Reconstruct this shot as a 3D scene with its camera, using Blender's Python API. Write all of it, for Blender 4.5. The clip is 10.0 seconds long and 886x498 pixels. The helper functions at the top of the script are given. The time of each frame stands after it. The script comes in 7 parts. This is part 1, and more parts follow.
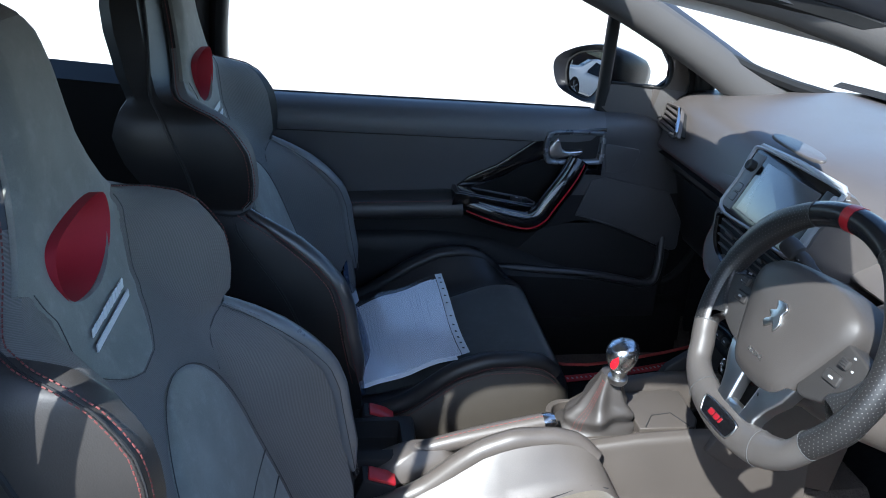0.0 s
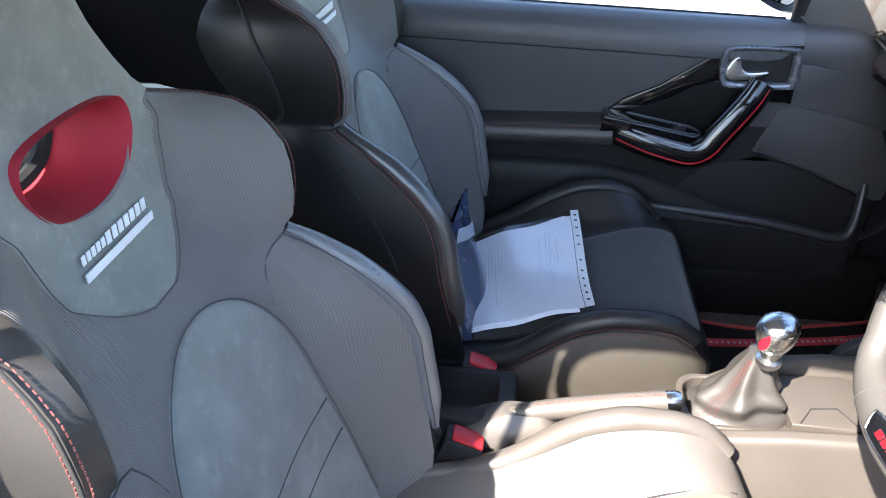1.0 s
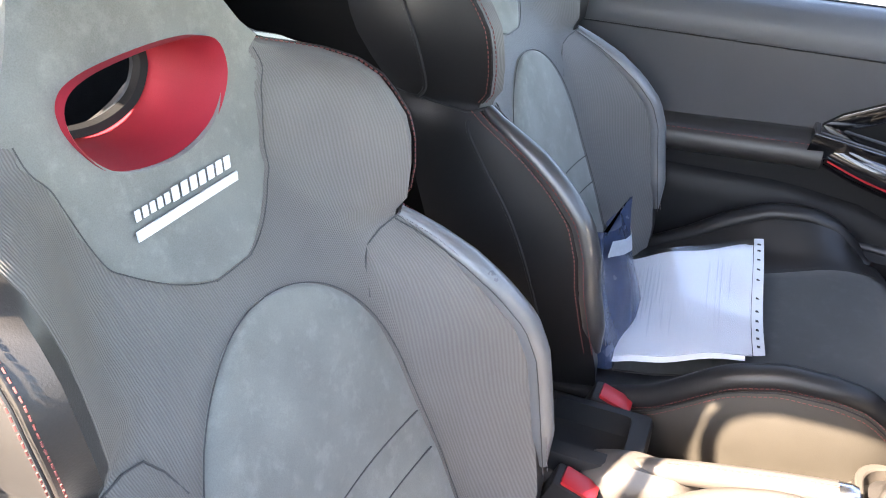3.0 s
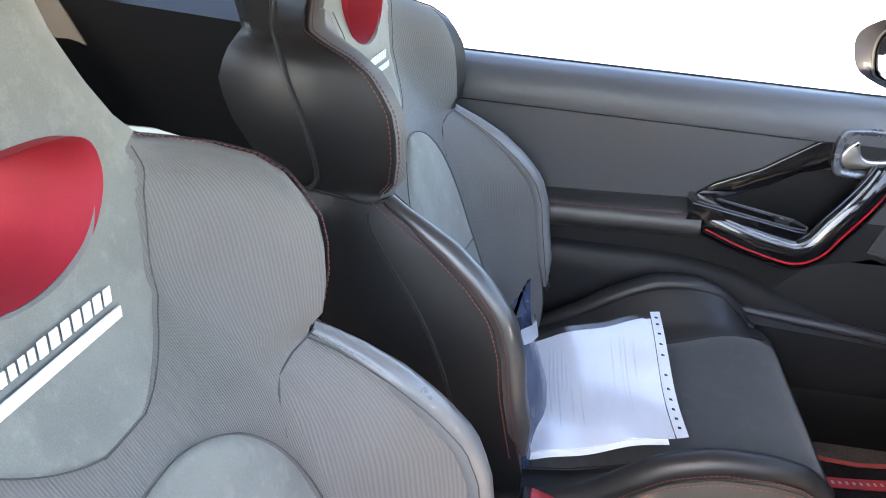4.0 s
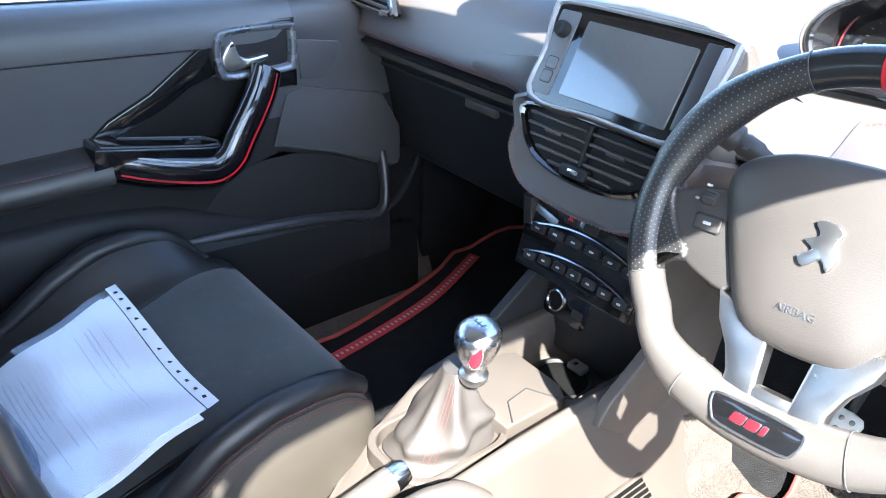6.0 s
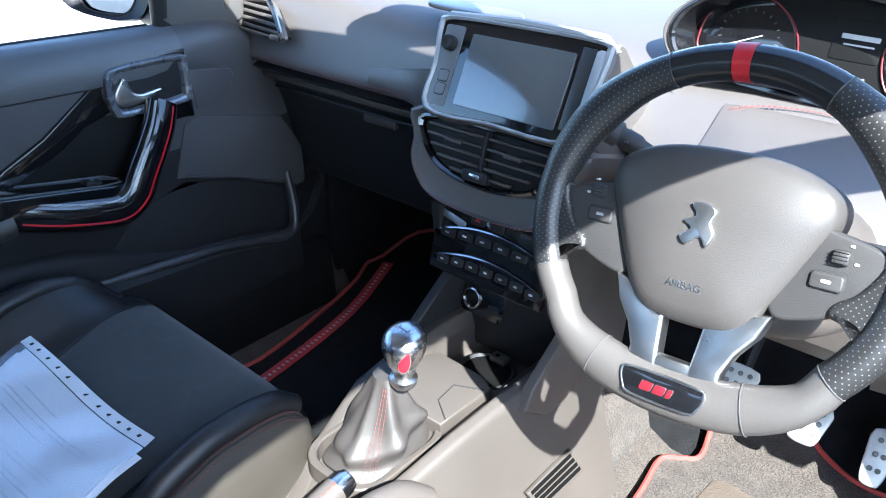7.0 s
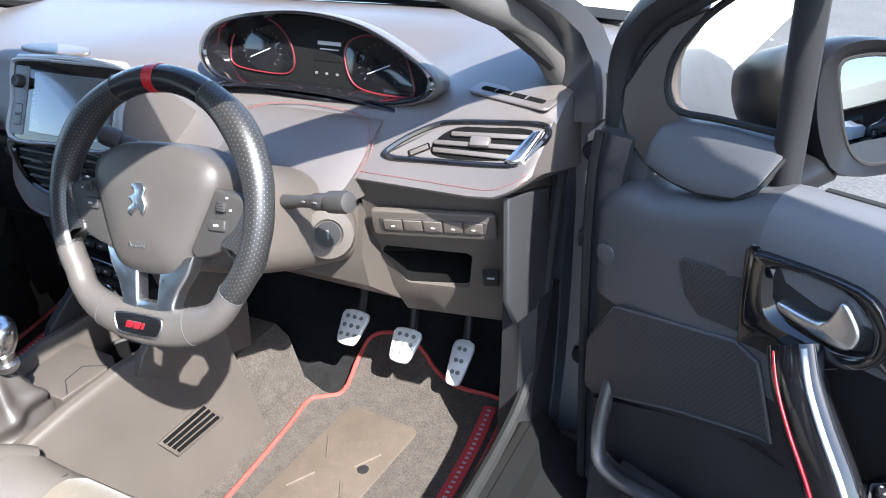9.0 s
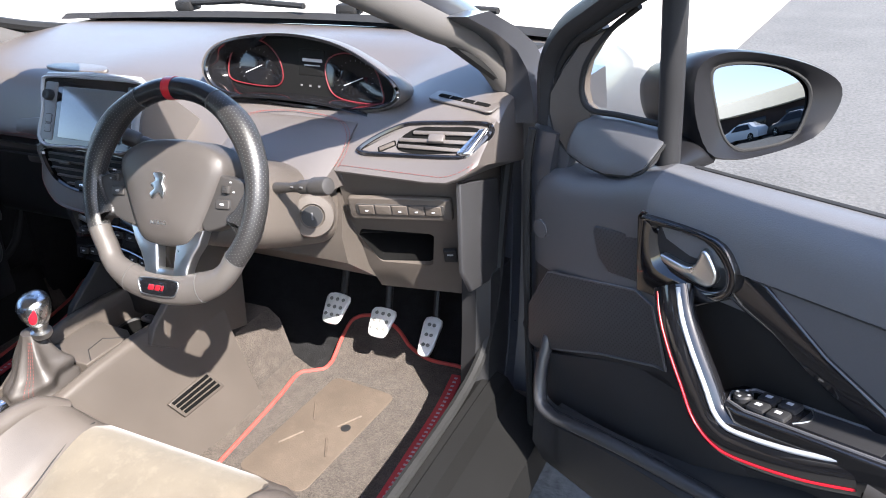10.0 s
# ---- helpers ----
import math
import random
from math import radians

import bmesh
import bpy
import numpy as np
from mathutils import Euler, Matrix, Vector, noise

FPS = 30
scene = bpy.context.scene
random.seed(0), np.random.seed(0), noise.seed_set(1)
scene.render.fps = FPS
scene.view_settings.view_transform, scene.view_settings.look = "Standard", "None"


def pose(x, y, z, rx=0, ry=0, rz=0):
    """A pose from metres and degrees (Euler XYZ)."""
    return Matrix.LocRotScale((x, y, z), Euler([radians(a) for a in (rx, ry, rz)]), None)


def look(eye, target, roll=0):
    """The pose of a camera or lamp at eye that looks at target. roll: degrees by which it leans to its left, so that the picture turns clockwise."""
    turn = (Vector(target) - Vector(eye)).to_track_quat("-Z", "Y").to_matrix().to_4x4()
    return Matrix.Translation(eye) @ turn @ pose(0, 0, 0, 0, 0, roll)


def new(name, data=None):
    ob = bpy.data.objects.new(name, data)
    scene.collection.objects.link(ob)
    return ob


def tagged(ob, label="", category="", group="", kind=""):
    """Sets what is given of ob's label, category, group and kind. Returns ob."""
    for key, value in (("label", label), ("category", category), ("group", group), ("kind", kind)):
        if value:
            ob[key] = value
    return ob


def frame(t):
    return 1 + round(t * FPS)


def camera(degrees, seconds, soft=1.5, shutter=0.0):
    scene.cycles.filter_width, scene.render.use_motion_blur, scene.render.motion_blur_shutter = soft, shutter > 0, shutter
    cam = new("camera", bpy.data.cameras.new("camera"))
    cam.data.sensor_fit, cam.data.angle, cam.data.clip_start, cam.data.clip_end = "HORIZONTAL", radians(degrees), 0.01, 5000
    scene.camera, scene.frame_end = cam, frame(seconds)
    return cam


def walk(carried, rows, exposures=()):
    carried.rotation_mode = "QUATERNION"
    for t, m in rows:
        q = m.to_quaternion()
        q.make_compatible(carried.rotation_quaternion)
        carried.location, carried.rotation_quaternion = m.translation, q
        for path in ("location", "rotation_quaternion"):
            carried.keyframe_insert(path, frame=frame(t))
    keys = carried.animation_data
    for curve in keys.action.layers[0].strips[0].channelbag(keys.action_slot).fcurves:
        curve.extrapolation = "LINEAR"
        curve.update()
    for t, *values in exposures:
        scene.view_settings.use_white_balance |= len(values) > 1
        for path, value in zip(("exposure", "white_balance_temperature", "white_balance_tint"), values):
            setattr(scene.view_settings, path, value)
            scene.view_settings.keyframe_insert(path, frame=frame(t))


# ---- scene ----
cam = camera(60.4, 10.0, soft=1.0)
PATH = [
    (0, (1.142, -0.106, 1.364), (-0.669, 0.161, 0.557), 2.9),
    (0.5, (1.056, -0.061, 1.319), (-0.707, 0.038, 0.38), 2.0),
    (1, (0.954, 0.029, 1.3), (-0.762, -0.185, 0.297), 0.2),
    (1.5, (0.874, 0.058, 1.271), (-0.772, -0.404, 0.233), -0.3),
    (2, (0.842, 0.09, 1.259), (-0.738, -0.511, 0.191), -0.0),
    (2.2, (0.836, 0.082, 1.26), (-0.725, -0.543, 0.176), 0.3),
    (3.3, (0.791, 0.051, 1.225), (-0.831, -0.611, 0.26), 1.1),
    (3.5, (0.773, 0.028, 1.224), (-0.898, -0.577, 0.306), 1.5),
    (4, (0.724, -0.058, 1.211), (-1.069, -0.347, 0.374), 2.7),
    (4.5, (0.663, -0.114, 1.203), (-1.141, 0.112, 0.37), 3.6),
    (5, (0.609, -0.11, 1.18), (-1.065, 0.578, 0.331), 3.6),
    (5.5, (0.571, -0.106, 1.175), (-0.906, 0.873, 0.247), 3.5),
    (5.7, (0.559, -0.111, 1.18), (-0.845, 0.952, 0.231), 3.3),
    (6.8, (0.559, -0.162, 1.214), (-0.641, 1.112, 0.247), 0.1),
    (7, (0.581, -0.158, 1.219), (-0.581, 1.16, 0.264), -0.2),
    (7.5, (0.671, -0.127, 1.23), (-0.391, 1.282, 0.289), -1.2),
    (8, (0.806, -0.09, 1.245), (-0.161, 1.39, 0.309), -1.8),
    (8.5, (0.955, -0.08, 1.253), (0.058, 1.44, 0.312), -2.7),
    (9, (1.082, -0.127, 1.279), (0.235, 1.418, 0.333), -3.4),
    (9.5, (1.176, -0.195, 1.295), (0.355, 1.372, 0.361), -3.8),
    (10, (1.226, -0.315, 1.323), (0.398, 1.265, 0.419), -3.7),
]

walk(cam, [(t, look(eye, target, roll)) for t, eye, target, roll in PATH],
     exposures=[(0.0, 1.75, 5350, 5), (0.5, 2.6, 5600, 7), (1.0, 3.1, 6150, 9), (2.0, 3.7, 7300, 14), (4.0, 4.05, 7300, 12), (5.5, 4.0, 6300, 8), (7.0, 3.1, 5350, 4), (7.6, 2.85, 5700, 7), (8.5, 2.65, 5600, 7), (10.0, 2.5, 6100, 12)])

# ---- world and sun ----
SUN_DIR = Vector((1.0, -0.65, 1.17)).normalized()   # towards the sun
world = bpy.data.worlds.new("sky")
scene.world = world
world.use_nodes = True
wn = world.node_tree
sky = wn.nodes.new("ShaderNodeTexSky")
sky.sky_type, sky.sun_disc = "NISHITA", False
sky.sun_elevation = math.asin(SUN_DIR.z)
sky.sun_rotation = math.atan2(SUN_DIR.x, SUN_DIR.y)
sky.air_density, sky.dust_density = 1.0, 1.2
wn.links.new(sky.outputs[0], wn.nodes["Background"].inputs[0])
wn.nodes["Background"].inputs[1].default_value = 0.125
sun_data = bpy.data.lights.new("sun", "SUN")
sun_data.energy, sun_data.angle, sun_data.color = 4.7, radians(0.55), (1.0, 0.91, 0.79)
sun = new("sun", sun_data)
sun.matrix_world = look((0, 0, 0), -SUN_DIR)
sun.location = SUN_DIR * 12

# ---- building helpers ----
AT = [Matrix.Identity(4)]          # where the shapes being made are laid


def root_of(ob):
    while ob.parent:
        ob = ob.parent
    return ob


def thing(name, label, category, at=(0, 0, 0), group="", kind=""):
    ob = new(name)
    ob.empty_display_size = 0.05
    ob.location = AT[-1] @ Vector(at)
    return tagged(ob, label, category, group, kind)


def part(name, bm, mat, parent=None, label="", smooth=38):
    """Links a bmesh as one mesh object under a thing or a part."""
    bmesh.ops.recalc_face_normals(bm, faces=bm.faces[:])
    m = AT[-1].copy()
    bm.transform(m)
    if m.determinant() < 0:
        bmesh.ops.reverse_faces(bm, faces=bm.faces[:])
    if parent:
        bm.transform(Matrix.Translation(-root_of(parent).location))
    limit = radians(smooth)
    for f in bm.faces:
        f.smooth = True
    for e in bm.edges:
        if len(e.link_faces) == 2 and e.calc_face_angle(0) > limit:
            e.smooth = False
    me = bpy.data.meshes.new(name)
    bm.to_mesh(me)
    bm.free()
    me.materials.append(mat)
    ob = new(name, me)
    if parent:
        ob.parent = parent
    if label:
        tagged(ob, label=label)
    return ob


def own(ob, label, category, group="", kind=""):
    return tagged(ob, label, category, group, kind)


def V(*a):
    return Vector(a)


def basis(o, x, y):
    """A frame from an origin, an x direction and a rough y direction."""
    x = Vector(x).normalized()
    z = x.cross(Vector(y)).normalized()
    y = z.cross(x)
    m = Matrix((x, y, z)).transposed().to_4x4()
    m.translation = o
    return m


def catmull(pts, per=6, closed=False):
    pts = [Vector(p) for p in pts]
    n, out = len(pts), []
    span = range(n if closed else n - 1)
    for i in span:
        if closed:
            a, b, c, d = (pts[(i + k) % n] for k in (-1, 0, 1, 2))
        else:
            a, b, c, d = pts[max(i - 1, 0)], pts[i], pts[i + 1], pts[min(i + 2, n - 1)]
        for k in range(per):
            t = k / per
            out.append(0.5 * ((2 * b) + (c - a) * t + (2 * a - 5 * b + 4 * c - d) * t * t + (3 * b - a - 3 * c + d) * t ** 3))
    if not closed:
        out.append(pts[-1].copy())
    return out


def loft(rings, closed=True, caps=True, bm=None):
    bm = bm or bmesh.new()
    rows = [[bm.verts.new(p) for p in r] for r in rings]
    n = len(rows[0])
    for a, b in zip(rows, rows[1:]):
        for i in range(n if closed else n - 1):
            j = (i + 1) % n
            bm.faces.new((a[i], a[j], b[j], b[i]))
    if closed and caps:
        bm.faces.new(rows[0])
        bm.faces.new(rows[-1])
    return bm


def sweep(path, radius, sides=10, closed=False, up=(0, 0, 1), flat=1.0, bm=None):
    """A bar along a path; radius may be a number or a function of 0..1; flat squeezes it along its binormal."""
    path = [Vector(p) for p in path]
    n, rings = len(path), []
    for i, p in enumerate(path):
        if closed:
            t = path[(i + 1) % n] - path[i - 1]
        else:
            t = path[min(i + 1, n - 1)] - path[max(i - 1, 0)]
        t.normalize()
        side = t.cross(Vector(up))
        if side.length < 1e-4:
            side = t.cross(Vector((1, 0.2, 0)))
        side.normalize()
        top = side.cross(t)
        r = radius(i / max(n - 1, 1)) if callable(radius) else radius
        rings.append([p + side * math.cos(a) * r * flat + top * math.sin(a) * r for a in (2 * math.pi * k / sides for k in range(sides))])
    if closed:
        rings.append(rings[0])
        bm = loft(rings, caps=False, bm=bm)
        bmesh.ops.remove_doubles(bm, verts=bm.verts[:], dist=1e-6)
        return bm
    return loft(rings, bm=bm)


def box(c, s, r=0.004, m=None, seg=2, bm=None):
    """A box with rounded edges."""
    t = bmesh.new()
    bmesh.ops.create_cube(t, size=1.0)
    bmesh.ops.scale(t, vec=s, verts=t.verts[:])
    if r:
        bmesh.ops.bevel(t, geom=t.edges[:], offset=min(r, 0.49 * min(s)), segments=seg, profile=0.5, affect="EDGES")
    bmesh.ops.translate(t, vec=c, verts=t.verts[:])
    if m is not None:
        t.transform(m)
    return merge(bm, t)


def merge(bm, t):
    if bm is None:
        return t
    me = bpy.data.meshes.new("t")
    t.to_mesh(me)
    t.free()
    bm.from_mesh(me)
    bpy.data.meshes.remove(me)
    return bm


def inset(pts, d):
    """A closed 2D outline drawn in by d."""
    n, out = len(pts), []
    area = sum(pts[i - 1][0] * pts[i][1] - pts[i][0] * pts[i - 1][1] for i in range(n))
    s = 1 if area > 0 else -1
    for i in range(n):
        a, b, c = Vector(pts[i - 1][:2]), Vector(pts[i][:2]), Vector(pts[(i + 1) % n][:2])
        u, w = (b - a), (c - b)
        u = u.normalized() if u.length > 1e-9 else w.normalized()
        w = w.normalized() if w.length > 1e-9 else u
        k = u + w
        k = k.normalized() if k.length > 1e-6 else u
        out.append(b + s * d * Vector((-k.y, k.x)))
    return out


def plate(outline, depth, r=0.003, m=None, back=0.0, bm=None):
    """A plate with a rounded front rim: the outline lies in x, y and the plate rises to depth."""
    rings = [[(x, y, back) for x, y in (p[:2] for p in outline)]]
    for k in range(4):
        a = k / 3 * math.pi / 2
        o = inset(outline, r * (1 - math.cos(a)))
        rings.append([(p.x, p.y, depth - r + r * math.sin(a)) for p in o])
    t = loft(rings)
    if m is not None:
        t.transform(m)
    return merge(bm, t)


def frame_band(outer, inner, depth, m=None, r=0.002, bm=None):
    """A flat ring between two outlines with the same count of points."""
    rings = []
    for o, z in ((outer, 0), (outer, depth - r), (inset(outer, r), depth), (inset(inner, -r), depth), (inner, depth - r), (inner, 0)):
        rings.append([(p[0], p[1], z) for p in o])
    rings.append(rings[0])
    t = loft(rings, caps=False)
    bmesh.ops.remove_doubles(t, verts=t.verts[:], dist=1e-7)
    if m is not None:
        t.transform(m)
    return merge(bm, t)


def rounded(w, h, r, seg=4, cx=0.0, cy=0.0):
    pts = []
    for sx, sy, a0 in ((1, 1, 0), (-1, 1, 90), (-1, -1, 180), (1, -1, 270)):
        for k in range(seg + 1):
            a = radians(a0 + 90 * k / seg)
            pts.append((cx + sx * (w / 2 - r) + r * math.cos(a), cy + sy * (h / 2 - r) + r * math.sin(a)))
    return pts


def ball(c, r, s=(1, 1, 1), seg=16, bm=None):
    t = bmesh.new()
    bmesh.ops.create_uvsphere(t, u_segments=seg, v_segments=seg // 2 + 2, radius=r)
    bmesh.ops.scale(t, vec=s, verts=t.verts[:])
    bmesh.ops.translate(t, vec=c, verts=t.verts[:])
    return merge(bm, t)


def disc_lathe(profile, m, seg=24, bm=None):
    """Turns (radius, height) pairs about z, laid by m."""
    rings = [[(r * math.cos(2 * math.pi * k / seg), r * math.sin(2 * math.pi * k / seg), h) for k in range(seg)] for r, h in profile]
    t = loft(rings)
    t.transform(m)
    return merge(bm, t)


def lettering(text, size, m, depth=0.0006):
    c = bpy.data.curves.new("lettering", "FONT")
    c.body, c.size, c.extrude, c.align_x, c.align_y = text, size, depth, "CENTER", "CENTER"
    ob = bpy.data.objects.new("lettering", c)
    scene.collection.objects.link(ob)
    me = bpy.data.meshes.new_from_object(ob.evaluated_get(bpy.context.evaluated_depsgraph_get()))
    bm = bmesh.new()
    bm.from_mesh(me)
    bpy.data.objects.remove(ob)
    bpy.data.meshes.remove(me)
    bm.transform(m)
    return bm


def carve(bm, cutter):
    """The difference of two closed shapes."""
    a, b = bpy.data.meshes.new("a"), bpy.data.meshes.new("b")
    for g, me in ((bm, a), (cutter, b)):
        bmesh.ops.recalc_face_normals(g, faces=g.faces[:])
        g.to_mesh(me)
        g.free()
    oa, ob = new("carved", a), new("cutter", b)
    mod = oa.modifiers.new("cut", "BOOLEAN")
    mod.object, mod.operation, mod.solver = ob, "DIFFERENCE", "EXACT"
    me = bpy.data.meshes.new_from_object(oa.evaluated_get(bpy.context.evaluated_depsgraph_get()))
    out = bmesh.new()
    out.from_mesh(me)
    for o in (oa, ob):
        bpy.data.objects.remove(o)
    for g in (a, b, me):
        bpy.data.meshes.remove(g)
    return out


def split(bm, test):
    """Takes the faces for which test(face) holds out of bm into a bmesh of their own."""
    other = bm.copy()
    pick = [test(f) for f in bm.faces]
    bmesh.ops.delete(bm, geom=[f for f, p in zip(bm.faces[:], pick) if p], context="FACES")
    other.faces.ensure_lookup_table()
    bmesh.ops.delete(other, geom=[f for f, p in zip(other.faces[:], pick) if not p], context="FACES")
    return other


# ---- materials ----
def material(name, base, rough=0.5, metal=0.0, vary=0.25, scale=6.0, grain=400.0, bump=0.15, dist=0.0006, spec=0.5, coat=0.0, sheen=0.0, tint=None, weave=None, stain=0.0, fine=0.35):
    m = bpy.data.materials.new(name)
    m.use_nodes = True
    t = m.node_tree
    b = t.nodes["Principled BSDF"]
    co = t.nodes.new("ShaderNodeTexCoord")
    big, small = t.nodes.new("ShaderNodeTexNoise"), t.nodes.new("ShaderNodeTexNoise")
    big.inputs["Scale"].default_value, big.inputs["Detail"].default_value = scale, 5.0
    small.inputs["Scale"].default_value, small.inputs["Detail"].default_value = grain, 3.0
    for n in (big, small):
        t.links.new(co.outputs["Object"], n.inputs["Vector"])
    mix = t.nodes.new("ShaderNodeMix")
    mix.data_type = "RGBA"
    lo = [c * (1 - vary) for c in base]
    hi = [min(1, c * (1 + vary)) for c in (tint or base)]
    mix.inputs["A"].default_value, mix.inputs["B"].default_value = (*lo, 1), (*hi, 1)
    ramp = t.nodes.new("ShaderNodeMapRange")
    ramp.inputs["From Min"].default_value, ramp.inputs["From Max"].default_value = 0.3, 0.7
    add = t.nodes.new("ShaderNodeMath")
    add.operation = "MULTIPLY_ADD"
    add.inputs[1].default_value, add.inputs[2].default_value = fine, 0.0
    t.links.new(small.outputs["Fac"], add.inputs[0])
    half = t.nodes.new("ShaderNodeMath")
    half.operation = "MULTIPLY_ADD"
    half.inputs[1].default_value = 1.0 - fine
    t.links.new(big.outputs["Fac"], half.inputs[0])
    t.links.new(add.outputs[0], half.inputs[2])
    t.links.new(half.outputs[0], ramp.inputs["Value"])
    t.links.new(ramp.outputs[0], mix.inputs["Factor"])
    colour = mix.outputs["Result"]
    height = small.outputs["Fac"]
    if weave:
        period, amount, axis = weave
        mp = t.nodes.new("ShaderNodeMapping")
        mp.inputs["Rotation"].default_value = axis
        t.links.new(co.outputs["Object"], mp.inputs["Vector"])
        wave = t.nodes.new("ShaderNodeTexWave")
        wave.bands_direction = "X"
        wave.inputs["Scale"].default_value = 0.314159 / period
        wave.inputs["Distortion"].default_value = 0.0
        wave.inputs["Detail"].default_value = 0.0
        t.links.new(mp.outputs[0], wave.inputs["Vector"])
        dark = t.nodes.new("ShaderNodeMix")
        dark.data_type, dark.blend_type = "RGBA", "MULTIPLY"
        dark.inputs["B"].default_value = (0.20, 0.20, 0.20, 1)
        inv = t.nodes.new("ShaderNodeMath")
        inv.operation = "MULTIPLY_ADD"
        inv.inputs[1].default_value, inv.inputs[2].default_value = -amount, amount
        t.links.new(wave.outputs["Fac"], inv.inputs[0])
        t.links.new(inv.outputs[0], dark.inputs["Factor"])
        t.links.new(colour, dark.inputs["A"])
        colour = dark.outputs["Result"]
        height = wave.outputs["Fac"]
    if stain:
        st = t.nodes.new("ShaderNodeTexNoise")
        st.inputs["Scale"].default_value, st.inputs["Detail"].default_value, st.inputs["Roughness"].default_value = scale * 3.1, 8.0, 0.7
        t.links.new(co.outputs["Object"], st.inputs["Vector"])
        sr = t.nodes.new("ShaderNodeMapRange")
        sr.inputs["From Min"].default_value, sr.inputs["From Max"].default_value, sr.inputs["To Max"].default_value = 0.52, 0.75, stain
        t.links.new(st.outputs["Fac"], sr.inputs["Value"])
        sm = t.nodes.new("ShaderNodeMix")
        sm.data_type = "RGBA"
        sm.inputs["B"].default_value = (*[min(1, c * 1.9 + 0.01) for c in base], 1)
        t.links.new(sr.outputs[0], sm.inputs["Factor"])
        t.links.new(colour, sm.inputs["A"])
        colour = sm.outputs["Result"]
    t.links.new(colour, b.inputs["Base Color"])
    rr = t.nodes.new("ShaderNodeMapRange")
    rr.inputs["To Min"].default_value, rr.inputs["To Max"].default_value = max(0.02, rough - 0.08 * (rough > 0.12)), min(1, rough + 0.08)
    t.links.new(big.outputs["Fac"], rr.inputs["Value"])
    t.links.new(rr.outputs[0], b.inputs["Roughness"])
    b.inputs["Metallic"].default_value = metal
    b.inputs["Specular IOR Level"].default_value = spec
    b.inputs["Coat Weight"].default_value = coat
    b.inputs["Coat Roughness"].default_value = 0.04
    b.inputs["Sheen Weight"].default_value = sheen
    if bump:
        bp = t.nodes.new("ShaderNodeBump")
        bp.inputs["Strength"].default_value, bp.inputs["Distance"].default_value = bump, dist
        t.links.new(height, bp.inputs["Height"])
        t.links.new(bp.outputs[0], b.inputs["Normal"])
    return m


def glass_material(name, tint=(1, 1, 1), rough=0.0, keep=0.93):
    """Clear glass: mostly see-through with a faint sheen."""
    m = bpy.data.materials.new(name)
    m.use_nodes = True
    t = m.node_tree
    t.nodes.remove(t.nodes["Principled BSDF"])
    a, g, x = (t.nodes.new("ShaderNode" + k) for k in ("BsdfTransparent", "BsdfGlossy", "MixShader"))
    a.inputs["Color"].default_value = (*[c * keep for c in tint], 1)
    g.inputs["Roughness"].default_value = rough
    x.inputs[0].default_value = 0.06
    t.links.new(a.outputs[0], x.inputs[1])
    t.links.new(g.outputs[0], x.inputs[2])
    t.links.new(x.outputs[0], t.nodes["Material Output"].inputs[0])
    return m


def dotted(name, base, dot, rough, pitch_u, pitch_v, size, bump=0.4):
    """Leather or plastic with rows of small holes, laid in the mesh's UV map (metres)."""
    m = material(name, base, rough, vary=0.2, grain=700, bump=0.12)
    t = m.node_tree
    b = t.nodes["Principled BSDF"]
    uv = t.nodes.new("ShaderNodeUVMap")
    sep = t.nodes.new("ShaderNodeSeparateXYZ")
    t.links.new(uv.outputs[0], sep.inputs[0])

    def op(kind, a, bb=None, c=None):
        n = t.nodes.new("ShaderNodeMath")
        n.operation = kind
        for i, s in enumerate((a, bb, c)):
            if s is None:
                continue
            if isinstance(s, (int, float)):
                n.inputs[i].default_value = s
            else:
                t.links.new(s, n.inputs[i])
        return n.outputs[0]
    u = op("DIVIDE", sep.outputs[0], pitch_u)
    v = op("DIVIDE", sep.outputs[1], pitch_v)
    odd = op("MULTIPLY", op("MODULO", op("FLOOR", v), 2.0), 0.5)
    fu = op("SUBTRACT", op("FRACT", op("ADD", u, odd)), 0.5)
    fv = op("SUBTRACT", op("FRACT", v), 0.5)
    d = op("SQRT", op("ADD", op("POWER", op("MULTIPLY", fu, pitch_u), 2.0), op("POWER", op("MULTIPLY", fv, pitch_v), 2.0)))
    hole = op("LESS_THAN", d, size)
    old = b.inputs["Base Color"].links[0].from_socket
    mix = t.nodes.new("ShaderNodeMix")
    mix.data_type = "RGBA"
    mix.inputs["B"].default_value = (*dot, 1)
    t.links.new(hole, mix.inputs["Factor"])
    t.links.new(old, mix.inputs["A"])
    t.links.new(mix.outputs["Result"], b.inputs["Base Color"])
    bp = t.nodes.new("ShaderNodeBump")
    bp.invert = True
    bp.inputs["Strength"].default_value, bp.inputs["Distance"].default_value = bump, 0.0006
    t.links.new(hole, bp.inputs["Height"])
    old_n = b.inputs["Normal"].links[0].from_socket
    t.links.new(old_n, bp.inputs["Normal"])
    t.links.new(bp.outputs[0], b.inputs["Normal"])
    return m


